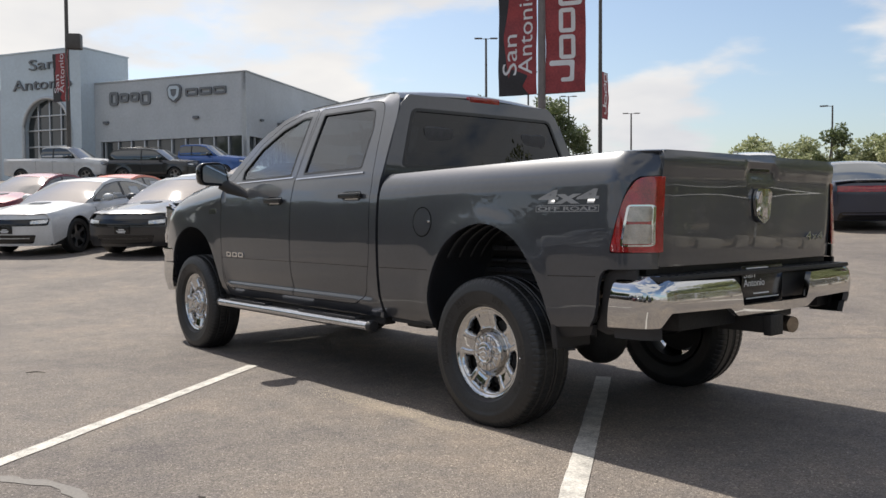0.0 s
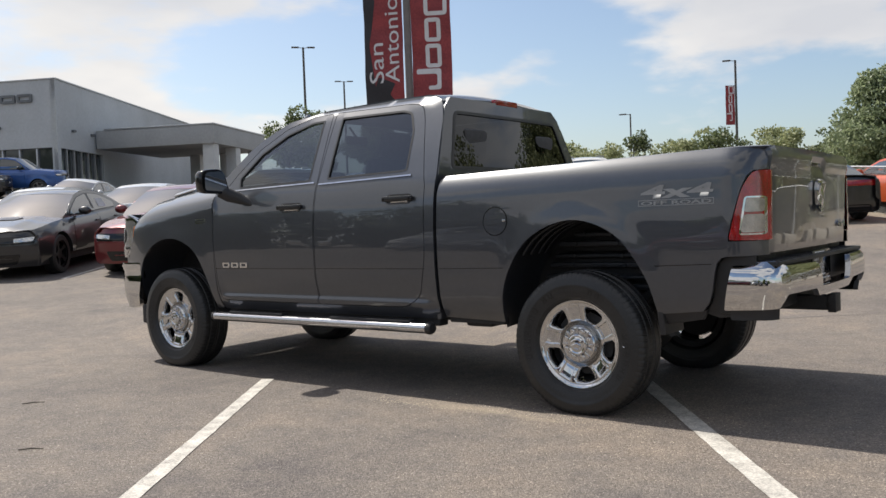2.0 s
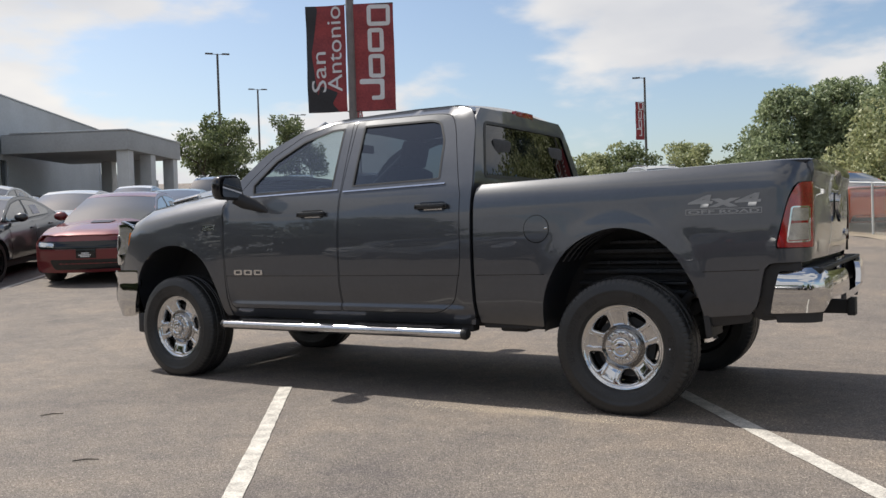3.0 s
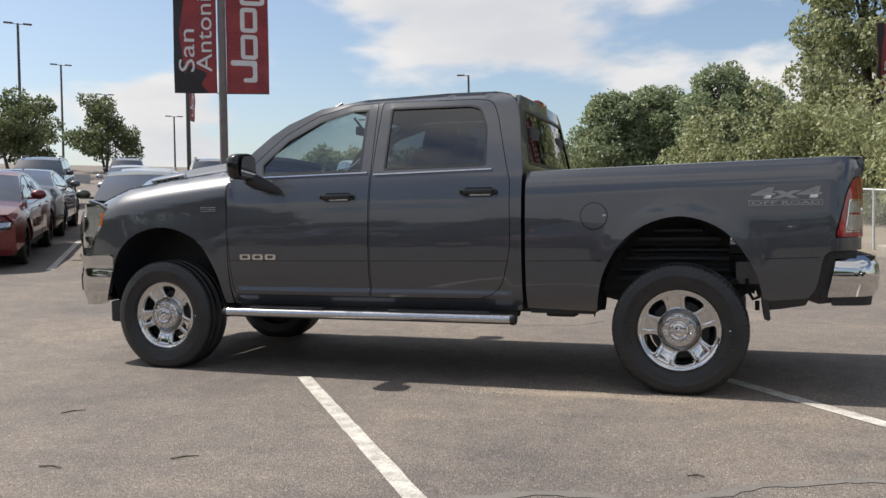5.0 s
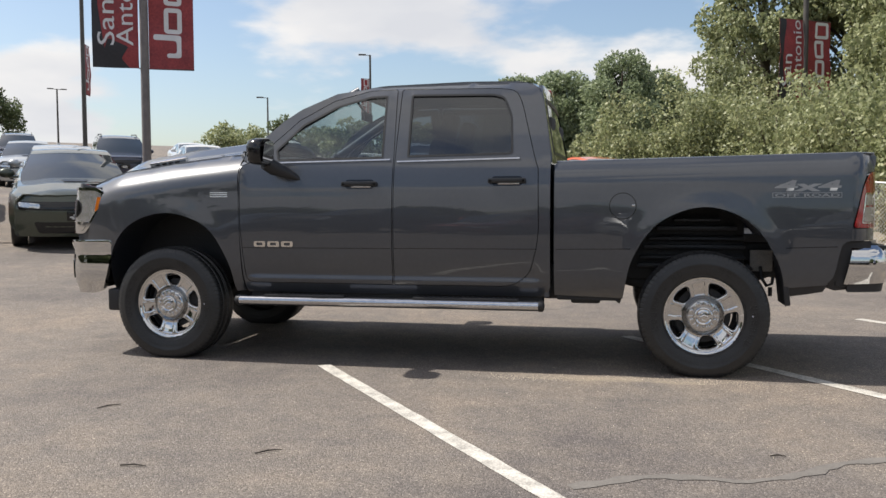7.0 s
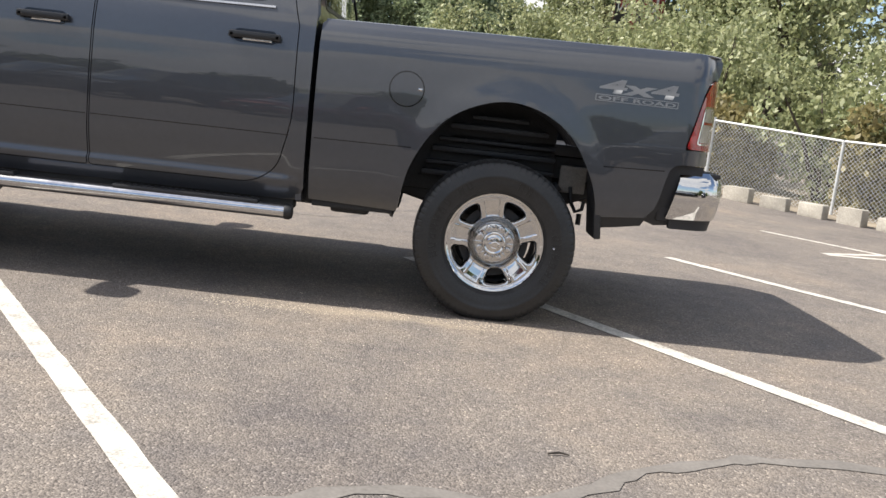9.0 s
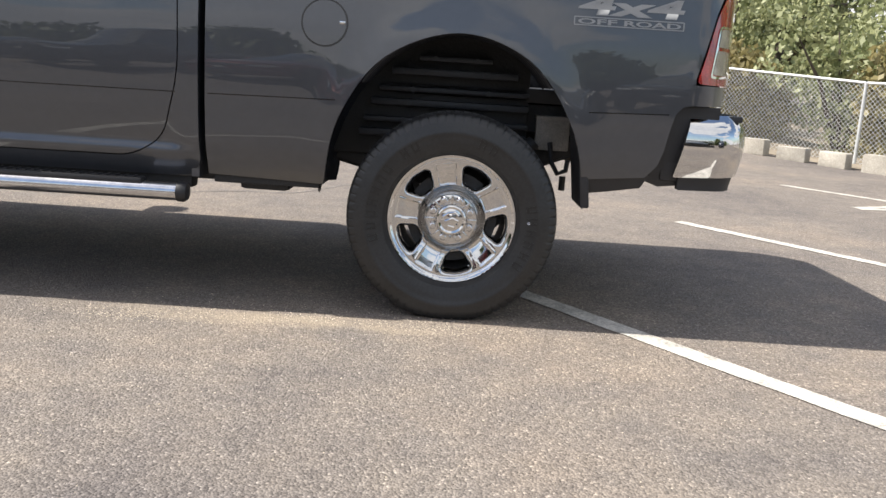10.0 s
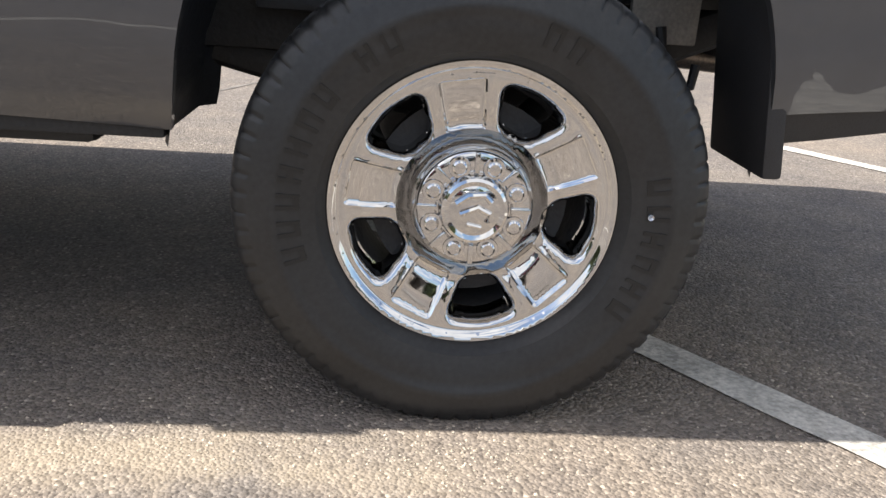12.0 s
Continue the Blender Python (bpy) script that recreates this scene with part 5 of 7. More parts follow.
KINDS = {
    # wheelbase half, wheel radius, half width, lower body's top line, roof line, glass ends
    "sedan": dict(wb=1.525, r=0.355, w=0.945, low=0.20, top=[(2.50, 0.62), (2.44, 0.76), (2.30, 0.84), (1.70, 0.93), (1.05, 0.985), (0.2, 1.0), (-0.9, 1.03), (-1.6, 1.07), (-2.10, 1.085), (-2.47, 1.075), (-2.545, 0.97), (-2.56, 0.6)],
                  roof=[(1.10, 0.99), (0.62, 1.23), (0.20, 1.40), (-0.15, 1.465), (-0.55, 1.475), (-1.00, 1.42), (-1.45, 1.27), (-1.88, 1.085)], wind=(1.10, 0.20), back=(-1.00, -1.88), belt=0.82, crown=0.60),
    "coupe": dict(wb=1.475, r=0.36, w=0.96, low=0.20, top=[(2.50, 0.60), (2.46, 0.78), (2.30, 0.86), (1.70, 0.94), (0.95, 1.0), (0.0, 1.02), (-1.2, 1.09), (-1.8, 1.11), (-2.35, 1.10), (-2.50, 1.0), (-2.52, 0.55)],
                  roof=[(1.00, 1.0), (0.55, 1.23), (0.15, 1.38), (-0.35, 1.45), (-0.85, 1.42), (-1.35, 1.28), (-1.80, 1.11)], wind=(1.00, 0.15), back=(-0.85, -1.80), belt=0.84, crown=0.60),
    "suv": dict(wb=1.43, r=0.37, w=0.96, low=0.26, top=[(2.36, 0.70), (2.34, 0.92), (2.20, 1.02), (1.50, 1.08), (1.05, 1.11), (0.0, 1.13), (-1.5, 1.17), (-2.25, 1.18), (-2.37, 1.05), (-2.40, 0.6)],
                roof=[(1.12, 1.10), (0.75, 1.38), (0.35, 1.64), (-0.1, 1.73), (-1.2, 1.75), (-1.95, 1.70), (-2.12, 1.60), (-2.30, 1.18)], wind=(1.12, 0.35), back=(-2.05, -2.30), belt=0.86, crown=0.66),
    "pickup": dict(wb=1.83, r=0.40, w=1.0, low=0.42, top=[(2.90, 0.75), (2.86, 1.05), (2.72, 1.16), (1.9, 1.26), (1.45, 1.29), (0.5, 1.31), (-0.75, 1.33), (-0.85, 1.34), (-2.85, 1.36), (-2.90, 1.28), (-2.90, 0.7)],
                   roof=[(1.50, 1.29), (1.10, 1.58), (0.75, 1.84), (0.3, 1.93), (-0.5, 1.93), (-0.68, 1.88), (-0.80, 1.34)], wind=(1.50, 0.75), back=(-0.62, -0.80), belt=0.90, crown=0.68),
}
CAR_PARTS = {}


def car_meshes(kind):
    """Builds the shared meshes of one kind of car, its nose along +x: rows of name, mesh, paint key and what it hangs on."""
    k = KINDS[kind]
    top, roof, W_, low, wb, r = k["top"], k["roof"], k["w"], k["low"], k["wb"], k["r"]
    front, rear = top[0][0], top[-1][0]
    tx, tz = [p[0] for p in top[::-1]], [p[1] for p in top[::-1]]
    line = lambda x: float(np.interp(x, tx, tz))
    rx, rz = [p[0] for p in roof[::-1]], [p[1] for p in roof[::-1]]
    roofz = lambda x: float(np.interp(x, rx, rz))
    hi = max(rz)

    def wide(x, z):
        f = line(x)
        w = W_ * float(np.interp(z, [low, low + 0.12, 0.45, 0.62, 0.80, 2], [0.94, 0.97, 1.0, 0.995, 0.985, 0.985]))
        w -= 0.10 * max(0.0, 1 - (f - z) / 0.14) ** 2 if z <= f else 0.10
        w -= 0.26 * max(0, x - (front - 0.75)) ** 2 + 0.22 * max(0, (rear + 0.6) - x) ** 2
        for c in (wb, -wb):
            d = abs(math.hypot(x - c, z - r) - (r + 0.06))
            w += 0.022 * math.exp(-((d / 0.09) ** 2))
        return w

    def glass_w(z):
        b = min(line(0), hi)
        return k["belt"] + (k["crown"] - k["belt"]) * ((z - b) / (hi - b)) ** 1.1 if z > b else k["belt"]

    out = []

    def add(name, bm, mat, on=None):
        ob = part(name, bm, mat if not isinstance(mat, str) else PAINT)
        out.append((name, ob.data, mat if isinstance(mat, str) else "", on))
        bpy.data.objects.remove(ob)
        return name

    arch = lambda c, g: [(c + (r + g) * math.cos(a), max(low, r + (r + g) * math.sin(a))) for a in np.linspace(math.pi, 0, 18)]
    ahead = front - 0.235
    outline = [(rear + 0.10, low + 0.06), *arch(-wb, 0.055), *arch(wb, 0.055), (ahead - 0.02, low + 0.02), (ahead, low + 0.16), (ahead, line(ahead)), *[p for p in top if p[0] < ahead - 0.02]]
    for s in (-1, 1):
        add("body_side", sheet(outline, lambda x, z, d, s=s: (x, s * (wide(x, z) - d), z), step=0.11, thick=0.03), "paint")
    # bonnet, deck and the two ends
    hx = [p[0] for p in top if p[0] >= k["wind"][0] - 0.12 and p[1] > 0.7]
    bx = [p[0] for p in top if p[0] <= k["back"][1] + 0.12 and p[1] > 0.7]

    def skin(x, y, d):
        e = wide(x, line(x)) + 0.0
        bulge = 0.018 * ease(0.55, 0.40, abs(y)) if x > 0 else 0
        return (x, y, line(x) + 0.045 * (1 - (abs(y) / e) ** 2.5) + bulge - d)

    plan = lambda x: W_ * max(0.02, (front - 0.085 - x) / 0.30) ** (1 / 2.6)
    reach = lambda x: min(wide(x, line(x)), plan(x)) if x > 0 else wide(x, line(x))
    edge = lambda xs: [*[(x, -reach(x)) for x in xs], *[(x, reach(x)) for x in xs[::-1]]]
    fine = lambda a, b: list(np.linspace(a, b, 8))
    add("bonnet", sheet(edge([*np.linspace(front - 0.10, front - 0.42, 8), *np.linspace(front - 0.55, k["wind"][0] - 0.10, 6)]), skin, step=0.10, thick=0.02), "paint")
    if kind == "pickup":
        add("bed_cover", sheet(edge(fine(-0.82, -2.84)), lambda x, y, d: (x, y, line(x) - 0.03 - d), step=0.2, thick=0.02), BLACK_PLASTIC)
    elif len(bx) > 2:
        add("boot_lid", sheet(edge(fine(k["back"][1] + 0.06, bx[-2] if bx[-1] < rear + 0.02 else bx[-1])), skin, step=0.12, thick=0.02), "paint")
    add("cabin_floor", sheet(edge(fine(k["wind"][0] + 0.15, k["back"][1] - 0.1 if kind != "suv" else rear + 0.1)), lambda x, y, d: (x, y, line(x) - 0.02 - d), step=0.25, thick=0.02), TRIM_BLACK)
    zn = line(front - 0.12)

    def nose(y, z, d):
        x = front - 0.30 * abs(y / W_) ** 2.6 - 0.05 * ease(low + 0.2, low, z) - 0.10 * ease(zn - 0.12, zn + 0.02, z)
        return (x - d, y, z)

    zr = line(rear + 0.06)

    def tailend(y, z, d):
        x = rear + 0.16 * abs(y / W_) ** 3 + 0.08 * ease(low + 0.2, low, z) + 0.10 * ease(zr - 0.12, zr + 0.04, z)
        return (x + d, y, z)

    hw = W_ * 0.93
    add("front_bumper", sheet(rounded([(-hw, low + 0.02), (hw, low + 0.02), (hw, zn - 0.03), (hw * 0.8, zn + 0.03), (-hw * 0.8, zn + 0.03), (-hw, zn - 0.03)], 0.06), nose, step=0.1, thick=0.02), "paint")
    add("rear_bumper", sheet(rounded([(-hw, low + 0.04), (hw, low + 0.04), (hw, zr - 0.02), (hw * 0.9, zr + 0.02), (-hw * 0.9, zr + 0.02), (-hw, zr - 0.02)], 0.06), tailend, step=0.1, thick=0.02), "paint")
    gz = zn - 0.13
    on = lambda p: (lambda y, z, d: nose(y, z, d - p))
    onr = lambda p: (lambda y, z, d: tailend(y, z, d - p))
    add("grille", sheet(rounded([(-hw * 0.93, gz - 0.05), (hw * 0.93, gz - 0.05), (hw * 0.95, gz + 0.08), (-hw * 0.95, gz + 0.08)], 0.04), on(0.006), step=0.1, thick=0.01), GLOSS_BLACK)
    add("lower_intake", sheet(rounded([(-hw * 0.62, low + 0.07), (hw * 0.62, low + 0.07), (hw * 0.70, low + 0.24), (-hw * 0.70, low + 0.24)], 0.04), on(0.006), step=0.1, thick=0.01), GLOSS_BLACK)
    for s in (-1, 1):
        add("headlight", sheet(rounded([(s * hw * 0.60, gz - 0.02), (s * hw * 0.92, gz), (s * hw * 0.93, gz + 0.07), (s * hw * 0.60, gz + 0.05)], 0.02), on(0.012), step=0.06, thick=0.01), REFLECTOR)
        if kind in ("suv", "pickup"):
            add("tail_light", sheet(rounded([(s * hw * 0.82, zr - 0.36), (s * hw * 0.97, zr - 0.36), (s * hw * 0.97, zr - 0.02), (s * hw * 0.84, zr - 0.02)], 0.03), onr(0.008), step=0.08, thick=0.01), LENS_RED)
    if kind in ("sedan", "coupe"):
        add("tail_light", sheet(rounded([(-hw * 0.93, zr - 0.17), (hw * 0.93, zr - 0.17), (hw * 0.95, zr - 0.04), (-hw * 0.95, zr - 0.04)], 0.05), onr(0.008), step=0.08, thick=0.01), LENS_RED)
        add("rear_apron", sheet(rounded([(-hw * 0.8, low + 0.05), (hw * 0.8, low + 0.05), (hw * 0.74, low + 0.22), (-hw * 0.74, low + 0.22)], 0.05), onr(0.006), step=0.1, thick=0.01), GLOSS_BLACK)
        add("bonnet_scoop", sheet(rounded([(1.35, -0.20), (1.62, -0.16), (1.62, 0.16), (1.35, 0.20)], 0.04), lambda x, y, d: (x, y, skin(x, y, 0)[2] + 0.012 - d), step=0.08, thick=0.012), GLOSS_BLACK)
    bm = bmesh.new()
    box(bm, (front + 0.002, -0.16, gz - 0.20), (front + 0.014, 0.16, gz - 0.05), 0.004)
    add("plate", bm, GLOSS_BLACK)
    bm = bmesh.new()
    for zz, ww in ((0.075, 0.07), (0.045, 0.12), (0.02, 0.09)):
        box(bm, (front + 0.013, -ww, gz - 0.20 + zz), (front + 0.017, ww * 0.7, gz - 0.20 + zz + 0.016))
    add("plate_bars", bm, WHITE_LETTER)
    # cabin
    wf, wt = k["wind"]
    bt, bb = k["back"]
    gl = [(x, z) for x, z in roof]
    bottom = [(x, line(x) - 0.015) for x in np.linspace(bb + 0.02, wf - 0.02, 8)]
    cab = [*[(x, z) for x, z in gl], *bottom]
    cw = lambda x, z: min(glass_w(z), wide(x, line(x)) - 0.04)
    inset = [(wf - 0.30, line(wf - 0.30) + 0.035), *[(x - 0.02, roofz(x) - 0.065) for x in np.linspace(wf - 0.42, wt, 3)], *[(x, roofz(x) - 0.075) for x in np.linspace(wt - 0.2, bt + 0.1, 5)], *[(x, roofz(x) - 0.085) for x in np.linspace(bt - 0.05, (bt + bb) / 2, 3)], ((bt + bb) / 2 + 0.02 if kind != "suv" else bb + 0.18, line(bt) + 0.06)]
    inset = rounded([(x, max(z, line(x) + 0.03)) for x, z in inset], 0.03, 3)
    for s in (-1, 1):
        m = lambda x, z, d, s=s: (x, s * (cw(x, z) - d), z)
        add("cabin_side", sheet(cab, m, step=0.12, thick=0.03), "paint")
        add("side_glass", sheet(inset, lambda x, z, d, s=s: (x, s * (cw(x, z) + 0.006 - d), z), step=0.15, thick=0.005), DARK_GLASS)
        add("glass_trim", sheet(grown(inset, 0.016), lambda x, z, d, s=s: (x, s * (cw(x, z) + 0.003 - d), z), [grown(inset, -0.002)], step=0.12, thick=0.006), TRIM_BLACK)
        px = wb - 1.85 if kind != "coupe" else -0.75
        if kind == "sedan":
            zs = line(-0.75)
            add("window_sticker", sheet([(-0.98, zs + 0.09), (-0.62, zs + 0.09), (-0.62, zs + 0.26), (-0.94, zs + 0.26)], lambda x, z, d, s=s: (x, s * (cw(x, z) + 0.010 - d), z), step=0.12, thick=0.003), STICKER)
        add("pillar_trim", sheet([(px - 0.04, line(px) + 0.02), (px + 0.04, line(px) + 0.02), (px + 0.03, roofz(px) - 0.06), (px - 0.05, roofz(px) - 0.06)], lambda x, z, d, s=s: (x, s * (cw(x, z) + 0.009 - d), z), step=0.15, thick=0.006), TRIM_BLACK)
        for ax in ((wb - 0.62, px, px - 0.95) if kind != "coupe" else (wb - 0.62, px)):
            if -wb + r < ax < wb - r:
                add("door_seam", sheet([(ax, low + 0.14), (ax + 0.009, low + 0.14), (ax + 0.009, line(ax) - 0.02), (ax, line(ax) - 0.02)], lambda x, z, d, s=s: (x, s * (wide(x, z) + 0.002 - d), z), step=0.1, thick=0.004), GLOSS_BLACK)
        for ax in ((px + 0.16, px - 0.80) if kind != "coupe" else (px + 0.2,)):
            bm = bmesh.new()
            hz = line(ax) - 0.14
            yy = s * wide(ax, hz)
            box(bm, (ax - 0.10, yy - 0.02, hz - 0.015), (ax + 0.08, yy + 0.02, hz + 0.015), 0.008)
            add("door_handle", bm, "paint")
        bm = bmesh.new()
        mx_ = wf - 0.52
        bmesh.ops.create_icosphere(bm, subdivisions=2, radius=1.0, matrix=Matrix.Translation((mx_, s * (W_ + 0.06), line(mx_) + 0.10)) @ Matrix.Diagonal((0.075, 0.13, 0.085, 1)))
        box(bm, (mx_ - 0.03, min(s * (W_ - 0.12), s * (W_ + 0.02)), line(mx_) + 0.02), (mx_ + 0.03, max(s * (W_ - 0.12), s * (W_ + 0.02)), line(mx_) + 0.06), 0.01)
        add("door_mirror", bm, "paint" if kind != "pickup" else BLACK_PLASTIC)

    def across(x0, x1, lift=0.0):
        def m(u, v, d):
            x = x0 + (x1 - x0) * v
            z = roofz(x)
            bow = 0.10 * (1 - u * u) * (1 if x0 > 0 and x1 > -0.2 else -0.6)
            return (x + bow * (0.4 if abs(x1 - x0) > 0.9 and x0 < 0.6 else 1), u * (cw(x, z) + 0.004), z + 0.035 * (1 - u * u) + lift - d)
        return m

    sq = [(-1, 0), (1, 0), (1, 1), (-1, 1)]
    add("roof_panel", sheet(sq, lambda u, v, d: (wt + (bt - wt) * v, u * (cw(wt + (bt - wt) * v, roofz(wt + (bt - wt) * v)) + 0.004), roofz(wt + (bt - wt) * v) + 0.035 * (1 - u * u) - d), step=0.16, thick=0.02), "paint")
    add("windscreen", sheet(sq, lambda u, v, d: (wf + (wt - wf) * v + 0.10 * (1 - u * u), u * cw(wf + (wt - wf) * v, roofz(wf + (wt - wf) * v)), roofz(wf + (wt - wf) * v) + 0.03 * (1 - u * u) * v - d), step=0.16, thick=0.01), DARK_GLASS)
    add("rear_glass", sheet(sq, lambda u, v, d: (bt + (bb - bt) * v - 0.06 * (1 - u * u) * v, u * cw(bt + (bb - bt) * v, roofz(bt + (bb - bt) * v)), roofz(bt + (bb - bt) * v) + 0.035 * (1 - u * u) * (1 - v) - d), step=0.16, thick=0.01), DARK_GLASS)
    if kind == "suv":
        for s in (-1, 1):
            bm = bmesh.new()
            tube(bm, [(0.1, s * 0.60, hi - 0.02), (0.0, s * 0.60, hi + 0.05), (-1.6, s * 0.60, hi + 0.05), (-1.75, s * 0.60, hi - 0.01)], 0.02, 8)
            add("roof_rail", bm, TRIM_BLACK)
    for c, nm in ((wb, "arch_liner"), (-wb, "arch_liner")):
        for s in (-1, 1):
            bm = bmesh.new()
            rows = [[bm.verts.new((x, s * (W_ - dd), z)) for x, z in arch(c, 0.06)] for dd in (0.015, 0.40)]
            for i in range(17):
                bm.faces.new((rows[0][i], rows[0][i + 1], rows[1][i + 1], rows[1][i]))
            bm.faces.new(rows[1])
            add(nm, bm, UNDER)
    bm = bmesh.new()
    box(bm, (rear + 0.25, -W_ + 0.1, low + 0.01), (front - 0.25, W_ - 0.1, low + 0.14), 0.02)
    add("floor_pan", bm, UNDER)
    # wheels
    bm = bmesh.new()
    spun(bm, [(-0.11, r * 0.70), (-0.118, r * 0.80), (-0.115, r * 0.93), (-0.095, r * 0.99), (0.095, r * 0.99), (0.115, r * 0.93), (0.11, r * 0.7)], 40)
    tyre = part("tyre", bm, RUBBER)
    bm = bmesh.new()
    ring = [(r * 0.71 * math.cos(a), r * 0.71 * math.sin(a)) for a in np.linspace(0, 2 * math.pi, 40, endpoint=False)]
    holes = []
    for j in range(5):
        a = 2 * math.pi * j / 5
        pts = [(0.25, -0.13), (0.62, -0.28), (0.64, 0.28), (0.25, 0.13)]
        holes.append(rounded([(r * (p * math.cos(a) - q * math.sin(a)), r * (p * math.sin(a) + q * math.cos(a))) for p, q in pts], 0.03, 3))
    rim = part("rim", sheet(ring, lambda u, v, d: (u, -(0.085 - 0.03 * ease(0.25, 0.0, math.hypot(u, v)) - d), v), holes, step=0.05, thick=0.03), RIM_GREY)
    bm = bmesh.new()
    spun(bm, [(0.0, r * 0.70), (0.0, 0.0)], 24)
    well = part("rim_well", bm, UNDER)
    CAR_PARTS[kind] = (out, tyre.data, rim.data, well.data)
    for o in (tyre, rim, well):
        bpy.data.objects.remove(o)


for kind in KINDS:
    car_meshes(kind)


def set_on_ground(x, y, heading):
    """Pose of a thing that stands on the sloping lot, its x along the heading."""
    e = 0.6
    n = Vector(((rise(x - e, y) - rise(x + e, y)) / (2 * e), (rise(x, y - e) - rise(x, y + e)) / (2 * e), 1)).normalized()
    f = Vector((math.cos(radians(heading)), math.sin(radians(heading)), 0))
    f = (f - n * f.dot(n)).normalized()
    s = n.cross(f)
    return Matrix(((f.x, s.x, n.x, x), (f.y, s.y, n.y, y), (f.z, s.z, n.z, rise(x, y)), (0, 0, 0, 1)))


def car(kind, paint, x, y, heading, name, label, category, group="parked cars", rim=None, tweak=None):
    base = new(name)
    base.empty_display_size = 0.1
    base.matrix_basis = set_on_ground(x, y, heading)
    tagged(base, label, category, group)
    k = KINDS[kind]
    out, tyre, rim_me, well = CAR_PARTS[kind]
    for nm, me, key, on in out:
        o = new(nm, me)
        o.parent = base
        if key == "paint":
            o.material_slots[0].link = "OBJECT"
            o.material_slots[0].material = paint
    for sx in (1, -1):
        for s in (-1, 1):
            t = new("wheel", tyre)
            t.parent = base
            t.matrix_basis = pose(sx * k["wb"], s * (k["w"] - 0.125), k["r"], 0, 0, 0 if s < 0 else 180)
            o = new("rim", rim_me)
            o.parent = t
            if rim:
                o.material_slots[0].link = "OBJECT"
                o.material_slots[0].material = rim
            o = new("rim_well", well)
            o.parent = t
    return base


TOWARDS = math.degrees(math.atan2(-0.8, 0.6))
AWAY = TOWARDS + 180
ROW = Vector((-14.4, 3.6))


def bay(col, row):
    p = ROW + Vector(W) * 2.72 * col + Vector(U) * row
    return p.x, p.y


car("sedan", CAR_WHITE, *bay(-0.95, 0), TOWARDS, "sedan", "white four-door sports sedan parked nose out", "sedan")
car("sedan", CAR_BLACK, *bay(0, 0), TOWARDS, "sedan", "black sports sedan with a bonnet scoop", "sedan", rim=RIM_BLACK)
car("sedan", CAR_RED, *bay(1.0, 0), TOWARDS, "sedan", "dark red sports sedan with black front bumper", "sedan", rim=RIM_BLACK)
car("sedan", CAR_GREEN, *bay(2.0, 0), TOWARDS, "sedan", "olive green sports sedan parked nose out", "sedan", rim=RIM_BLACK)
car("sedan", CAR_ORANGE, *bay(-2.0, 5.4), TOWARDS, "sedan", "orange red sedan in the second row", "sedan")
car("sedan", CAR_RED, *bay(-3.0, 5.4), TOWARDS, "sedan", "red sedan in the second row", "sedan")
car("sedan", CAR_SILVER, *bay(-1.0, 5.4), TOWARDS, "sedan", "silver sedan behind the white one", "sedan")
car("sedan", CAR_SILVER, *bay(0.0, 5.4), TOWARDS, "sedan", "silver grey sedan in the second row", "sedan")
car("coupe", CAR_GREY, *bay(1.0, 5.4), AWAY, "coupe", "grey two-door coupe with black boot", "coupe", rim=RIM_BLACK)
car("sedan", CAR_SILVER, *bay(2.0, 5.4), TOWARDS, "sedan", "pale silver sedan in the second row", "sedan")
for c, r, kind, paint, words_, cat in (
    (-2.5, 17.0, "sedan", CAR_SILVER, "silver sedan further up the lot", "sedan"), (-0.5, 17.0, "sedan", CAR_WHITE, "white sedan further up the lot", "sedan"),
    (0.6, 17.0, "suv", CAR_NAVY, "navy sport utility vehicle further up the lot", "suv"), (1.7, 17.0, "sedan", CAR_SILVER, "silver sedan further up the lot", "sedan"),
    (2.8, 17.0, "suv", CAR_NAVY, "dark blue sport utility vehicle facing the aisle", "suv"), (3.9, 17.0, "sedan", CAR_WHITE, "white sedan further up the lot", "sedan"),
    (5.0, 17.0, "suv", CAR_WHITE, "white sport utility vehicle further up the lot", "suv"), (7.2, 17.0, "suv", CAR_SILVER, "silver sport utility vehicle seen over the bonnet", "suv"),
    (1.5, 30.0, "suv", CAR_NAVY, "navy sport utility vehicle near the canopy", "suv"),
    (4.5, 30.0, "sedan", CAR_WHITE, "white sedan near the canopy", "sedan")):
    x, y = bay(c, r)
    car(kind, paint, x, y, TOWARDS, {"suv": "sport_utility_vehicle"}.get(kind, kind), words_, cat)
for x, y, kind, paint, words_, cat in (
    (-45.0, 9.8, "pickup", CAR_WHITE, "white crew cab pickup before the showroom", "pickup truck"), (-41.2, 13.4, "suv", CAR_BLACK, "black sport utility vehicle before the showroom", "suv"),
    (-41.5, 15.9, "pickup", CAR_BLUE, "bright blue pickup before the showroom", "pickup truck")):
    car(kind, paint, x, y, 42.0, {"suv": "sport_utility_vehicle", "pickup": "pickup_truck"}[kind], words_, cat)
car("sedan", CAR_NAVY, -6.3, 16.8, AWAY, "sedan", "dark navy sedan parked tail out along the fence", "sedan", "cars along the fence")
car("sedan", CAR_BLACK, -3.9, 18.4, AWAY, "sedan", "black sedan parked tail out along the fence", "sedan", "cars along the fence", RIM_BLACK)
car("sedan", CAR_ORANGE, -1.6, 19.9, AWAY, "sedan", "orange red sports sedan parked tail out", "sedan", "cars along the fence", RIM_BLACK)

for c in (0.5, 1.5, 2.5, 3.5):
    p, q = bay(c, -2.5), bay(c, 2.6)
    stripe(p, q, 0.10)

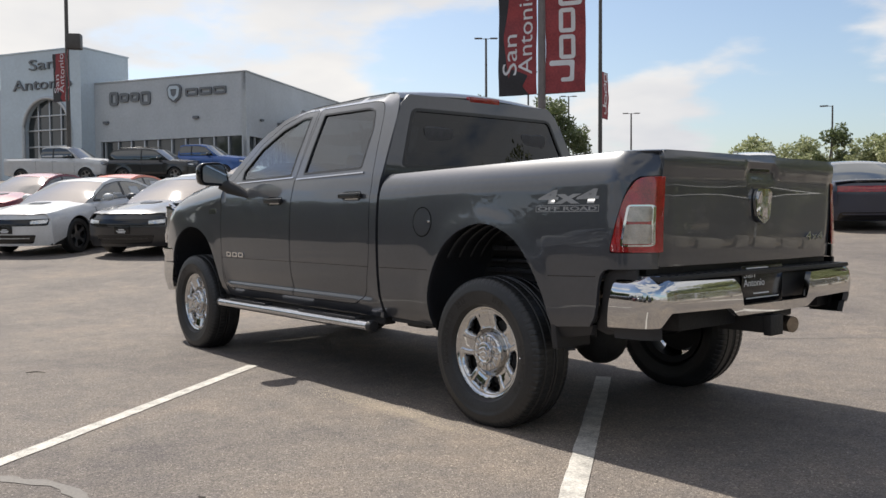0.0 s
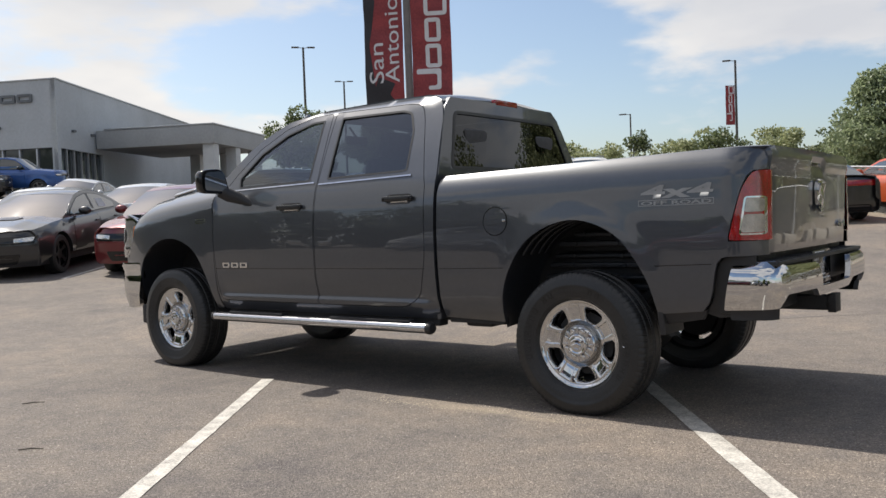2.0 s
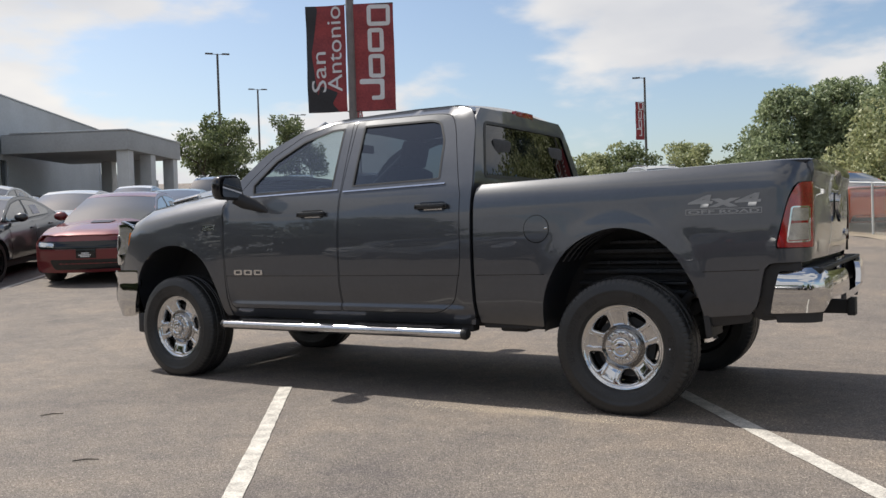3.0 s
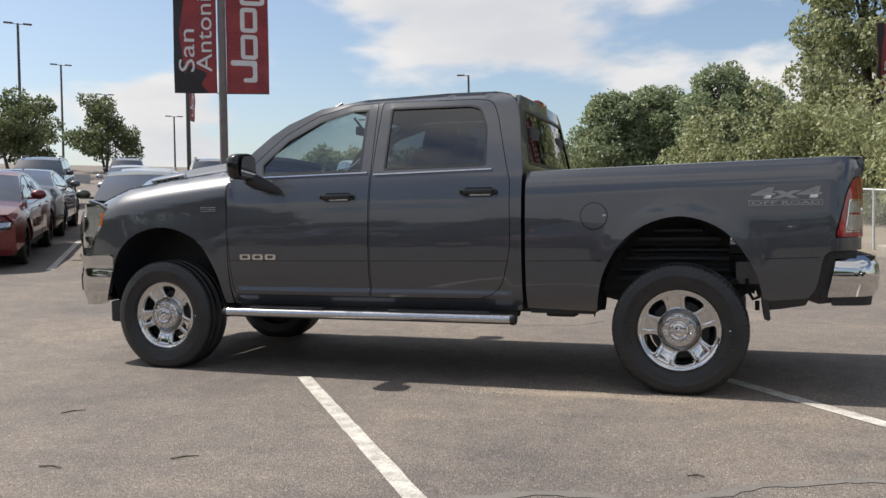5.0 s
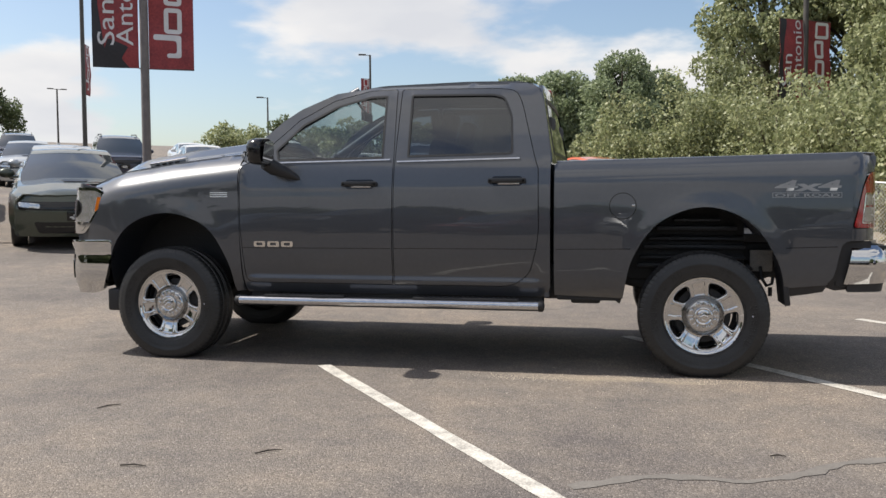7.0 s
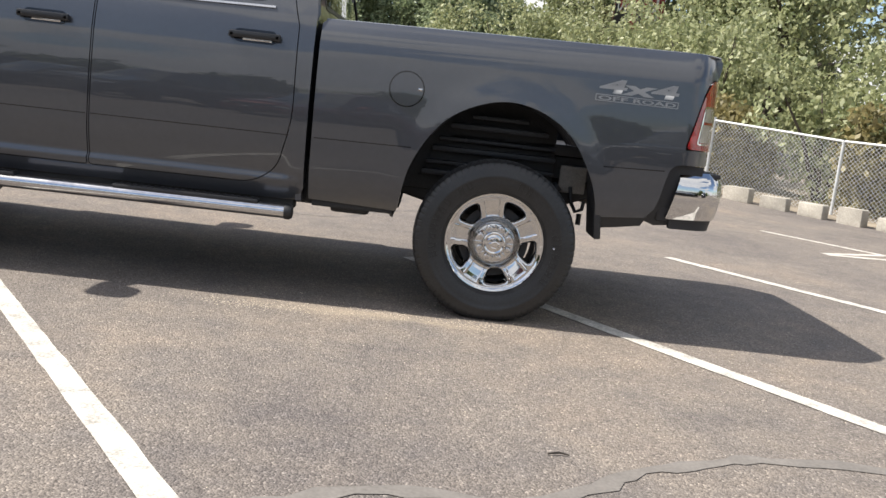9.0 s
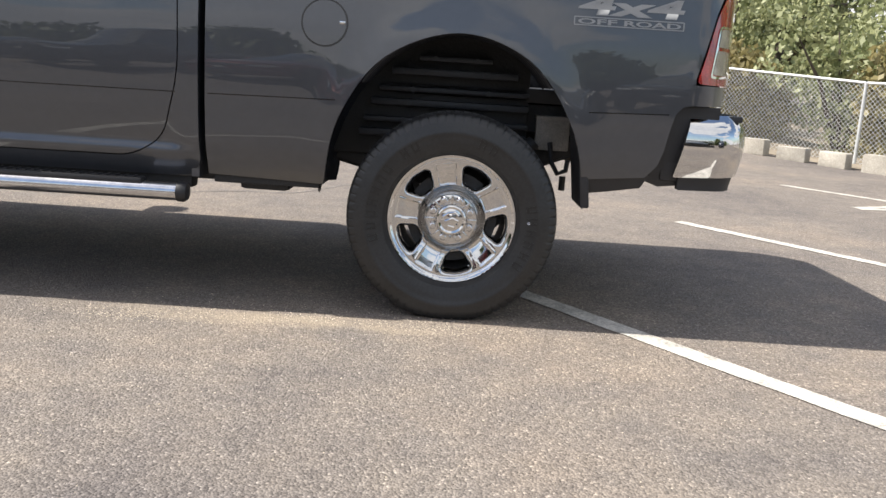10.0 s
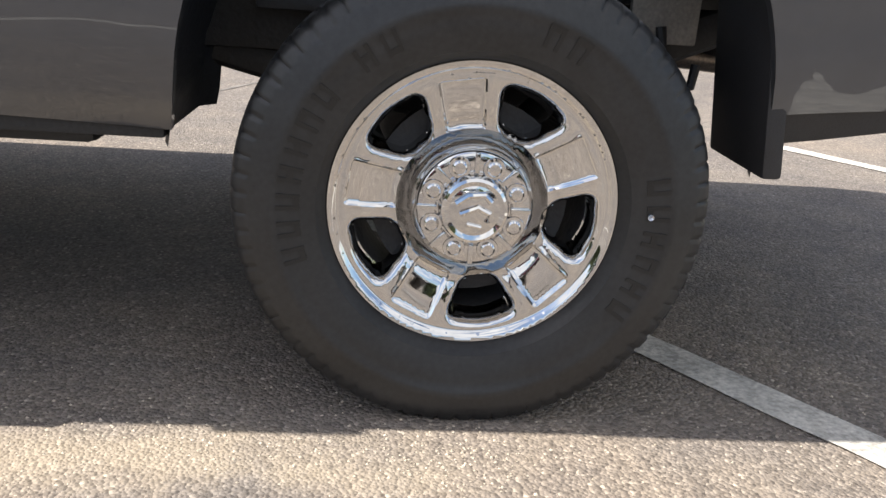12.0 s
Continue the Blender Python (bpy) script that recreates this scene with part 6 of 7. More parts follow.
# ---- showroom ----
STUCCO = material("grey_stucco", (0.45, 0.475, 0.495), 0.85, vary=0.10, scale=0.6, bump=0.3, bump_scale=40)
STUCCO_PALE = material("pale_panel", (0.46, 0.53, 0.58), 0.5, vary=0.08, scale=0.5, bump=0.1, bump_scale=20)
STUCCO_DARK = material("dark_stucco", (0.36, 0.37, 0.375), 0.85, vary=0.12, scale=0.6, bump=0.3, bump_scale=40)
SHOP_GLASS = material("shop_glass", (0.030, 0.036, 0.038), 0.05, 0.0, vary=0.1, scale=0.7, spec=0.8)
MULLION = material("mullion", (0.45, 0.46, 0.47), 0.4, 0.6, vary=0.1, scale=8)
SIGN_GREY = material("sign_letters", (0.13, 0.14, 0.15), 0.45, vary=0.15, scale=3)
COLUMN = material("column_panel", (0.50, 0.505, 0.50), 0.6, vary=0.1, scale=1.5)
BASE_Z = 2.75
shop = thing("showroom", "low grey car showroom with a tall arched entrance tower", "building", at=(-46.78, 21.45, BASE_Z), turn=math.degrees(math.atan2(-0.456, -0.890)))


def shop_box(name, a0, a1, b0, b1, z0, z1, mat, parent=shop, bevel=0.02, label=""):
    bm = bmesh.new()
    box(bm, (a0, -b1, z0), (a1, -b0, z1), bevel)
    return part(name, bm, mat, parent, label)


def front_sheet(outline, b, mat, name, holes=(), thick=0.3, parent=shop, label="", step=2.0):
    return part(name, sheet(outline, lambda a, z, d: (a, -(b + d), z), holes, step=step, thick=thick), mat, parent, label)


main = front_sheet([(0.0, -1.5), (12.7, -1.5), (12.7, 7.72), (0.0, 7.72)], 0.0, STUCCO, "front_wall", [[(0.25, 0.0), (12.2, 0.0), (12.2, 3.68), (0.25, 3.68)]], 0.35)
side_wall = part("side_wall", sheet([(0.0, -1.5), (24.0, -1.5), (24.0, 7.72), (0.0, 7.72)], lambda b, z, d: (0.145 * b + d, -b, z), [[(0.3, 0.0), (6.2, 0.0), (6.2, 3.66), (0.3, 3.66)]], step=2.0, thick=0.35), STUCCO, shop)
shop_box("roof", 3.6, 40.0, 0.3, 23.9, 7.2, 7.45, STUCCO_DARK)
shop_box("rear_wall", 3.4, 40.0, 23.7, 24.0, -1.5, 7.72, STUCCO)
shop_box("parapet_cap", -0.06, 12.66, -0.06, 0.42, 7.72, 7.80, MULLION)
part("parapet_cap", sheet([(0.42, -0.06), (24.0, -0.06), (24.0, 0.42), (0.42, 0.42)], lambda b, u, d: (0.145 * b + u, -b, 7.80 - d), step=4.0, thick=0.08), MULLION, shop)
glazing = shop_box("shop_window", 0.3, 12.2, 0.22, 0.26, -0.6, 3.68, SHOP_GLASS, shop, 0, "dark glazed shop front")
for a in np.arange(0.3, 12.3, 1.155):
    shop_box("mullion", a - 0.05, a + 0.05, 0.08, 0.24, -0.5, 3.68, MULLION, glazing, 0.01)
glazing2 = part("shop_window", sheet([(0.3, -0.6), (6.2, -0.6), (6.2, 3.66), (0.3, 3.66)], lambda b, z, d: (0.145 * b + 0.22 + d, -b, z), step=3.0, thick=0.04), SHOP_GLASS, shop, "dark glazed side window")
for b in np.arange(0.35, 6.3, 0.97):
    shop_box("mullion", 0.145 * b + 0.08, 0.145 * b + 0.24, b - 0.05, b + 0.05, -0.5, 3.66, MULLION, glazing2, 0.01)
for a, b, z in ((11.6, -0.1, 4.9), (3.9, -0.1, 5.0)):
    shop_box("wall_light", a - 0.2, a + 0.2, -0.22, 0.0, 4.9, 5.08, SIGN_GREY, main, 0.03)
for b in (2.0, 4.6):
    shop_box("wall_light", 0.145 * b - 0.2, 0.145 * b, b - 0.15, b + 0.15, 4.75, 4.9, SIGN_GREY, side_wall, 0.03)
# arched tower
arch_o = [(13.75, -0.5), *[(15.9 + 2.15 * math.cos(t), 4.60 + 2.15 * math.sin(t)) for t in np.linspace(math.pi, 0, 15)][:], (18.05, -0.5)]
tower = front_sheet([(12.70, -1.5), (20.35, -1.5), (20.35, 10.05), (12.70, 10.05)], -1.2, STUCCO_PALE, "tower_front", [arch_o], 0.6)
shop_box("tower_side", 12.70, 13.0, -0.6, 3.0, -1.5, 10.05, STUCCO_PALE)
shop_box("tower_side", 20.05, 20.35, -0.6, 3.0, -1.5, 10.05, STUCCO_PALE)
shop_box("tower_back", 12.7, 20.35, 3.0, 3.3, -1.5, 10.05, STUCCO_PALE)
shop_box("tower_top", 12.64, 20.41, -1.26, 3.35, 10.05, 10.15, STUCCO_PALE)
arch_glass = front_sheet(grown(arch_o, 0.1), -0.85, SHOP_GLASS, "arch_window", (), 0.05, label="arched entrance glazing")
for a in (14.82, 15.9, 16.98):
    h = 4.60 + math.sqrt(max(0, 2.15**2 - (a - 15.9) ** 2))
    shop_box("mullion", a - 0.05, a + 0.05, -0.96, -0.84, -0.5, h, MULLION, arch_glass, 0.01)
for z in (2.3, 3.45, 4.6, 5.6):
    w_ = 2.15 if z <= 4.60 else math.sqrt(2.15**2 - (z - 4.60) ** 2)
    shop_box("transom", 15.9 - w_, 15.9 + w_, -0.97, -0.83, z - 0.05, z + 0.05, MULLION, arch_glass, 0.01)
bm = bmesh.new()
tube(bm, [(13.68, 1.22, -0.5), *[(15.9 + 2.22 * math.cos(t), 1.22, 4.60 + 2.22 * math.sin(t)) for t in np.linspace(math.pi, 0, 19)], (18.12, 1.22, -0.5)], 0.13, 8)
part("arch_surround", bm, MULLION, shop)
# left wing
front_sheet([(20.35, -1.5), (42.0, -1.5), (42.0, 7.85), (20.35, 7.85)], 0.0, STUCCO, "front_wall", [[(22.0, 0.0), (41, 0.0), (41, 3.6), (22.0, 3.6)]], 0.35)
shop_box("shop_window", 22.0, 41.0, 0.22, 0.26, -0.6, 3.6, SHOP_GLASS, shop, 0, "dark glazed shop front")
for a in np.arange(22.1, 30, 1.15):
    shop_box("mullion", a - 0.05, a + 0.05, 0.08, 0.24, -0.5, 3.6, MULLION, shop, 0.01)
shop_box("wall_sign", 22.6, 24.0, -0.1, 0.0, 6.3, 7.0, SIGN_GREY)
face_front = lambda a, b, z: Matrix.Translation((a, -b, z)) @ Matrix(((-1, 0, 0, 0), (0, 0, 1, 0), (0, 1, 0, 0), (0, 0, 0, 1)))
words("tower_lettering", "San", SIGN_GREY, shop, face_front(17.4, -1.2, 8.78), 0.75, 2.45, 0.12, "dark raised sign lettering")
words("tower_lettering", "Antonio", SIGN_GREY, shop, face_front(19.0, -1.2, 7.42), 0.75, 5.5, 0.12, "dark raised sign lettering")
# maker's signs, as plain shapes
for a0, ww, z0, hh in ((11.25, 0.75, 6.12, 0.95), (10.38, 0.8, 6.32, 0.62), (9.46, 0.8, 6.32, 0.62), (8.54, 0.85, 6.05, 0.90)):
    o = rounded([(a0 - ww, z0), (a0, z0), (a0, z0 + hh), (a0 - ww, z0 + hh)], 0.22)
    front_sheet(o, -0.12, SIGN_GREY, "sign_shape", [grown(o, -0.2)], 0.12, label="dark sign shape without letters", step=0.3)
for a0 in (4.75, 3.62, 2.49):
    o = rounded([(a0 - 1.0, 6.42), (a0, 6.42), (a0, 6.92), (a0 - 1.0, 6.92)], 0.12)
    front_sheet(o, -0.12, SIGN_GREY, "sign_shape", [grown(o, -0.15)], 0.12, label="dark sign shape without letters", step=0.3)
sh = rounded([(5.15, 6.35, 0.2), (5.65, 6.02, 0.1), (6.15, 6.35, 0.2), (6.25, 7.0, 0.1), (6.0, 7.25, 0.1), (5.3, 7.25, 0.1), (5.05, 7.0, 0.1)], 0.1)
crest = front_sheet(sh, -0.15, SIGN_GREY, "sign_crest", (), 0.15, step=0.3)
front_sheet(grown(sh, -0.12), -0.19, STUCCO_PALE, "crest_face", [grown(sh, -0.32)], 0.06, parent=crest, step=0.3)
# canopy
shop_box("canopy", -7.6, 0.6, 5.0, 13.5, 3.95, 5.15, STUCCO_DARK, shop, 0.03, "deep flat canopy")
shop_box("canopy_trim", -7.66, 0.0, 4.94, 13.56, 5.15, 5.24, MULLION)
for a, b in ((-7.1, 5.6), (-7.1, 9.0), (-7.1, 12.8), (-4.9, 12.8), (-2.6, 12.8)):
    shop_box("canopy_column", a - 0.38, a + 0.38, b - 0.38, b + 0.38, -1.5, 3.95, COLUMN, shop, 0.02)
shop_box("rear_wing", 2.6, 3.6, 24.0, 34.0, -1.5, 4.0, STUCCO_DARK)
shop_box("low_wall", -14.0, -7.8, 14.5, 14.9, -1.5, 1.6, STUCCO_DARK)

# ---- poles and banners ----
POLE = material("bronze_pole", (0.075, 0.068, 0.062), 0.5, 0.3, vary=0.2, scale=5)
POLE_GREY = material("weathered_pole", (0.17, 0.15, 0.145), 0.6, 0.2, vary=0.25, scale=5)
BANNER_RED = material("red_banner", (0.20, 0.024, 0.032), 0.65, vary=0.22, scale=2.2, bump=0.15, bump_scale=30, tint=(0.27, 0.04, 0.042))
BANNER_BLACK = material("black_banner", (0.022, 0.020, 0.024), 0.6, vary=0.3, scale=2.0)
BANNER_WHITE = material("banner_letters", (0.62, 0.61, 0.62), 0.6, vary=0.1, scale=5)


def light_pole(x, y, top, heads, turn=0.0, radius=0.085, group="lamp posts"):
    z = rise(max(-150, x), min(150, y))
    p = thing("street_lamp", "tall bronze car park lamp post" if heads > 1 else "tall bronze lamp post with a single arm", "lamp post", group, at=(x, y, z), turn=turn)
    h = top - z
    bm = bmesh.new()
    tube(bm, [(0, 0, -0.3), (0, 0, h * 0.5), (0, 0, h)], [radius, radius * 0.9, radius * 0.75], 10)
    part("pole", bm, POLE, p)
    bm = bmesh.new()
    spun(bm, [(-0.3, 0.28), (0.55, 0.28), (0.6, 0.24), (0.6, 0.0)], 16, "z")
    part("footing", bm, COLUMN, p)
    for s in ((-1, 1) if heads == 2 else (-1,)):
        bm = bmesh.new()
        tube(bm, [(0, 0, h - 0.08), (s * 0.55, 0, h - 0.02)], 0.035, 8)
        part("arm", bm, POLE, p)
        bm = bmesh.new()
        box(bm, (min(s * 0.45, s * 1.25), -0.18, h - 0.07), (max(s * 0.45, s * 1.25), 0.18, h + 0.06), 0.03)
        part("lamp_head", bm, POLE, p)
    return p


def banner(p, z0, h, wide_, text, side_x, yaw, seed, mirror=False, zig=True):
    """A hanging printed banner with its sleeves, rods and lettering; it starts at side_x from the pole."""
    rng = random.Random(seed)
    sway = lambda u, v: 0.03 * math.sin(v * 2.6 + seed) + 0.02 * math.sin(u * 5 + seed * 2) + 0.012 * math.sin(v * 7 + u * 3)
    turn = Matrix.Rotation(radians(yaw), 4, "Z")
    put = lambda u, v, d: turn @ Vector((side_x + u, sway(u, v) - d, z0 + v))
    cloth = part("banner", sheet([(0, 0), (wide_, 0), (wide_, h), (0, h)], lambda u, v, d: put(u, v, d), step=0.12, thick=0.006), BANNER_RED, p, "red and black printed banner")
    if text:
        blob = rounded([(0.0, 0.0, 0), (wide_ * 0.80, 0.0, 0), (wide_ * 0.62, h * 0.08, 0.05), (wide_ * 0.78, h * 0.18, 0.05), (wide_ * 0.34, h * 0.25, 0.05), (wide_ * 0.26, h * 0.16, 0.03), (wide_ * 0.12, h * 0.55, 0.1), (wide_ * 0.30, h * 0.97, 0.1), (wide_ * 0.25, h, 0), (0.0, h, 0)], 0.03)
        part("banner_print", sheet(blob, lambda u, v, d: put(u, v, d + 0.004), step=0.12, thick=0), BANNER_BLACK, cloth)
    parts_ = (("San", 0.12, 0.40, 0.20, 1.0), ("Antonio", 0.53, 0.40, 0.20, 2.1)) if text else ()
    for tx, u0, size, v0, length in parts_:
        ob = words("banner_lettering", tx, BANNER_WHITE, cloth, Matrix.Identity(4), size * wide_ * 0.92, length * h / 2.62, 0.003)
        for v in ob.data.vertices:
            u, vv = (u0 + size * 0.9) * wide_ - v.co.y, v0 * h * 0.95 + v.co.x
            v.co = put(u, vv, 0.008 + v.co.z * 0.5)
    if not text:
        for (v0, v1, u0, u1, hole) in ((0.10, 0.30, 0.10, 0.72, 0), (0.31, 0.53, 0.34, 0.74, 1), (0.55, 0.77, 0.34, 0.74, 1), (0.79, 0.99, 0.34, 0.92, 1)):
            o = rounded([(u0 * wide_, v0 * h), (u1 * wide_, v0 * h), (u1 * wide_, v1 * h), (u0 * wide_, v1 * h)], 0.10, 5)
            hh = [grown(o, -0.10)]
            if not hole:
                o = rounded([(u0 * wide_, v1 * h - 0.13), (0.62 * wide_, v1 * h - 0.13), (0.62 * wide_, v0 * h + 0.10), (0.40 * wide_, v0 * h + 0.10), (0.40 * wide_, v0 * h), (u1 * wide_, v0 * h), (u1 * wide_, v1 * h), (u0 * wide_, v1 * h)], 0.07, 4)
                hh = []
            part("banner_shape", sheet(o, lambda u, v, d: put(u, v, d + 0.006), hh, step=0.08, thick=0), BANNER_WHITE, cloth, "plain white shape on the banner")
    for v in (0.0, h):
        bm = bmesh.new()
        tube(bm, [turn @ Vector((0, 0, z0 + v)), put(wide_, v, 0)], 0.014, 8)
        part("banner_rod", bm, POLE, p)
    return cloth


BY = math.degrees(math.atan2(0.464, 0.886))
bp = thing("banner_pole", "brown pole with two large red and black banners", "banner pole", at=(-11.12, 11.18, rise(-11.12, 11.18)))
bm = bmesh.new()
tube(bm, [(0, 0, -0.3), (0, 0, 8.0)], [0.10, 0.09], 14)
part("pole", bm, POLE_GREY, bp)
gz0 = 4.12 - rise(-11.12, 11.18)
banner(bp, gz0, 2.62, 0.98, True, -1.10, BY, 3)
banner(bp, gz0, 2.62, 0.98, False, 0.10, BY, 5)
far = light_pole(-27.83, 33.49, 15.5, 2, 40, 0.12)
banner(far, 3.9, 2.6, 0.95, False, 0.15, 65, 8)
light_pole(-65.2, 59.4, 20.4, 2, 50, 0.15)
light_pole(-80.0, 81.0, 21.0, 2, 50, 0.15)
light_pole(-86.0, 96.0, 19.6, 2, 50, 0.14)
pc = light_pole(-26.9, 83.0, 16.55, 1, 20, 0.14)
banner(pc, 4.6, 4.0, 0.95, False, -1.1, 20, 2)
light_pole(-40.4, 86.9, 12.8, 1, 20, 0.11)
light_pole(-77.0, 99.8, 16.4, 2, 45, 0.14)
light_pole(-129.0, 150.0, 19.0, 2, 45, 0.14)
lp = light_pole(-45.1, 10.1, 15.5, 2, 60, 0.12)
banner(lp, 4.4, 2.6, 0.95, True, -1.1, -35, 4)
banner(lp, 4.4, 2.6, 0.95, False, 0.12, -75, 6)
bm = bmesh.new()
box(bm, (0.05, -0.3, 7.2), (0.75, 0.3, 8.0), 0.05)
part("speaker_box", bm, POLE, lp)

# ---- trees ----
BARK = material("bark", (0.085, 0.068, 0.052), 0.9, vary=0.35, scale=9, bump=0.7, bump_scale=30)


def leaf_material(name, a, b):
    m = bpy.data.materials.new(name)
    m.use_nodes = True
    n, l = m.node_tree.nodes, m.node_tree.links
    p = n["Principled BSDF"]
    geo, ramp = n.new("ShaderNodeNewGeometry"), n.new("ShaderNodeValToRGB")
    ramp.color_ramp.elements[0].color, ramp.color_ramp.elements[1].color = (*a, 1), (*b, 1)
    l.new(geo.outputs["Random Per Island"], ramp.inputs["Fac"])
    l.new(ramp.outputs["Color"], p.inputs["Base Color"])
    p.inputs["Roughness"].default_value = 0.5
    tr, mix, out = n.new("ShaderNodeBsdfTranslucent"), n.new("ShaderNodeMixShader"), n["Material Output"]
    l.new(ramp.outputs["Color"], tr.inputs["Color"])
    mix.inputs[0].default_value = 0.4
    l.new(p.outputs[0], mix.inputs[1])
    l.new(tr.outputs[0], mix.inputs[2])
    l.new(mix.outputs[0], out.inputs["Surface"])
    return m


LEAF_DARK = leaf_material("oak_leaves", (0.070, 0.095, 0.038), (0.190, 0.220, 0.100))
LEAF_LIGHT = leaf_material("light_leaves", (0.160, 0.190, 0.082), (0.44, 0.455, 0.25))
LEAF_OLIVE = leaf_material("olive_leaves", (0.125, 0.165, 0.088), (0.36, 0.415, 0.24))
LEAF_MID = leaf_material("mid_leaves", (0.150, 0.182, 0.088), (0.43, 0.45, 0.25))
LEAF_DRY = leaf_material("dry_leaves", (0.13, 0.115, 0.045), (0.34, 0.29, 0.13))


def leaf_cloud(rng, clumps, count, size, droop=0.3):
    """Thousands of small leaves set in clumps: (centre, radii)."""
    vs, fs = [], []
    for c, r in zip([c for c, _ in clumps], [r for _, r in clumps]):
        k = int(count * (r[0] * r[1] + r[1] * r[2]) / sum(q[0] * q[1] + q[1] * q[2] for _, q in clumps))
        d = rng.normal(size=(k, 3))
        d /= np.linalg.norm(d, axis=1, keepdims=True)
        rad = rng.uniform(0.55, 1.08, (k, 1)) ** 0.6
        p = np.array(c) + d * rad * np.array(r)
        ax = rng.normal(size=(k, 3))
        ax[:, 2] -= droop
        ax /= np.linalg.norm(ax, axis=1, keepdims=True)
        b = np.cross(ax, rng.normal(size=(k, 3)))
        b /= np.maximum(np.linalg.norm(b, axis=1, keepdims=True), 1e-6)
        s = size * rng.uniform(0.6, 1.4, (k, 1))
        n0 = len(vs)
        quad = np.stack([p, p + ax * s * 0.5 + b * s * 0.28, p + ax * s, p + ax * s * 0.5 - b * s * 0.28], 1).reshape(-1, 3)
        vs += quad.tolist()
        fs += [(n0 + 4 * i, n0 + 4 * i + 1, n0 + 4 * i + 2, n0 + 4 * i + 3) for i in range(k)]
    me = bpy.data.meshes.new("crown")
    me.from_pydata(vs, [], fs)
    return me


def tree(x, y, height, spread, seed, leaves=LEAF_DARK, count=9000, size=0.17, name="tree", label="leafy green tree", low=0.28, category="tree", droop=0.3, trunks=1, group="trees"):
    rng = np.random.default_rng(seed)
    t = thing(name, label, category, group, at=(x, y, rise(max(-150, x), min(150, y))))
    bm = bmesh.new()
    clumps = []
    for k in range(trunks):
        lean = rng.normal(size=2) * (0.05 if trunks == 1 else 0.14) * height
        top = Vector((lean[0], lean[1], height * 0.62))
        r0 = 0.028 * height / math.sqrt(trunks)
        base_ = Vector((rng.normal() * 0.2 * (trunks > 1), rng.normal() * 0.2 * (trunks > 1), -0.2))
        spine = [base_.lerp(top, f) + Vector((math.sin(f * 5 + seed), math.cos(f * 4 + seed), 0)) * 0.02 * height * f for f in np.linspace(0, 1, 6)]
        tube(bm, spine, [r0 * (1 - 0.75 * f) for f in np.linspace(0, 1, 6)], 9)
        for i in range(int(13 / math.sqrt(trunks))):
            f = rng.uniform(low + 0.05, 0.98)
            st = base_.lerp(top, min(1, f))
            a = rng.uniform(0, 2 * math.pi)
            reach = spread * rng.uniform(0.45, 1.0) * math.sin(math.pi * min(0.95, 0.25 + 0.62 * f))
            end = st + Vector((math.cos(a) * reach, math.sin(a) * reach, height * rng.uniform(0.08, 0.30) * (0.4 + f)))
            mid = st.lerp(end, 0.5) + Vector((0, 0, height * 0.02))
            tube(bm, [st, mid, end], [r0 * 0.38, r0 * 0.25, r0 * 0.08], 6)
            for j in range(3):
                c = st.lerp(end, rng.uniform(0.55, 1.08)) + Vector(rng.normal(size=3) * spread * 0.13)
                c.z = min(c.z, height * 0.97)
                rr = spread * rng.uniform(0.17, 0.30)
                clumps.append((tuple(c), (rr, rr * rng.uniform(0.8, 1.2), rr * rng.uniform(0.6, 0.95))))
    part("trunk", bm, BARK, t)
    me = leaf_cloud(rng, clumps, count, size, droop)
    me.materials.append(leaves)
    c = new("crown", me)
    c.parent = t
    return t


def full_tree(x, y, height, spread, seed, leaves, count=24000, size=0.17, label="broad green tree in the boundary row", droop=0.6, low=0.10, group="boundary trees"):
    """A tree whose crown is dense down to its foot, of many uneven clumps round a branched trunk."""
    rng = np.random.default_rng(seed)
    t = thing("tree", label, "tree", group, at=(x, y, rise(x, y)))
    bm = bmesh.new()
    r0 = 0.024 * height
    tube(bm, [(0, 0, -0.2), (0.1, 0.05, height * 0.3), (-0.05, 0.1, height * 0.6), (0.05, 0, height * 0.85)], [r0, r0 * 0.8, r0 * 0.5, r0 * 0.15], 9)
    clumps = []
    for i in range(105):
        f = rng.uniform(low, 0.97)
        a = rng.uniform(0, 2 * math.pi)
        girth = spread * math.sin(math.pi * min(0.93, 0.22 + 0.74 * f)) ** 0.7 * rng.uniform(0.80, 1.12)
        k = rng.uniform(0.35, 1.0) ** 0.5
        c = Vector((math.cos(a) * girth * k, math.sin(a) * girth * k, height * f - 0.10 * height * k * f))
        rr = spread * rng.uniform(0.22, 0.36) * (1.12 - 0.35 * f)
        clumps.append((tuple(c), (rr, rr, rr * rng.uniform(0.7, 1.1))))
        if i % 4 == 0:
            st = Vector((0, 0, c.z * 0.7))
            tube(bm, [st, st.lerp(c, 0.5) + Vector((0, 0, 0.1)), c], [r0 * 0.35, r0 * 0.22, r0 * 0.06], 6)
    part("trunk", bm, BARK, t)
    me = leaf_cloud(rng, clumps, count, size, droop)
    me.materials.append(leaves)
    c = new("crown", me)
    c.parent = t
    return t


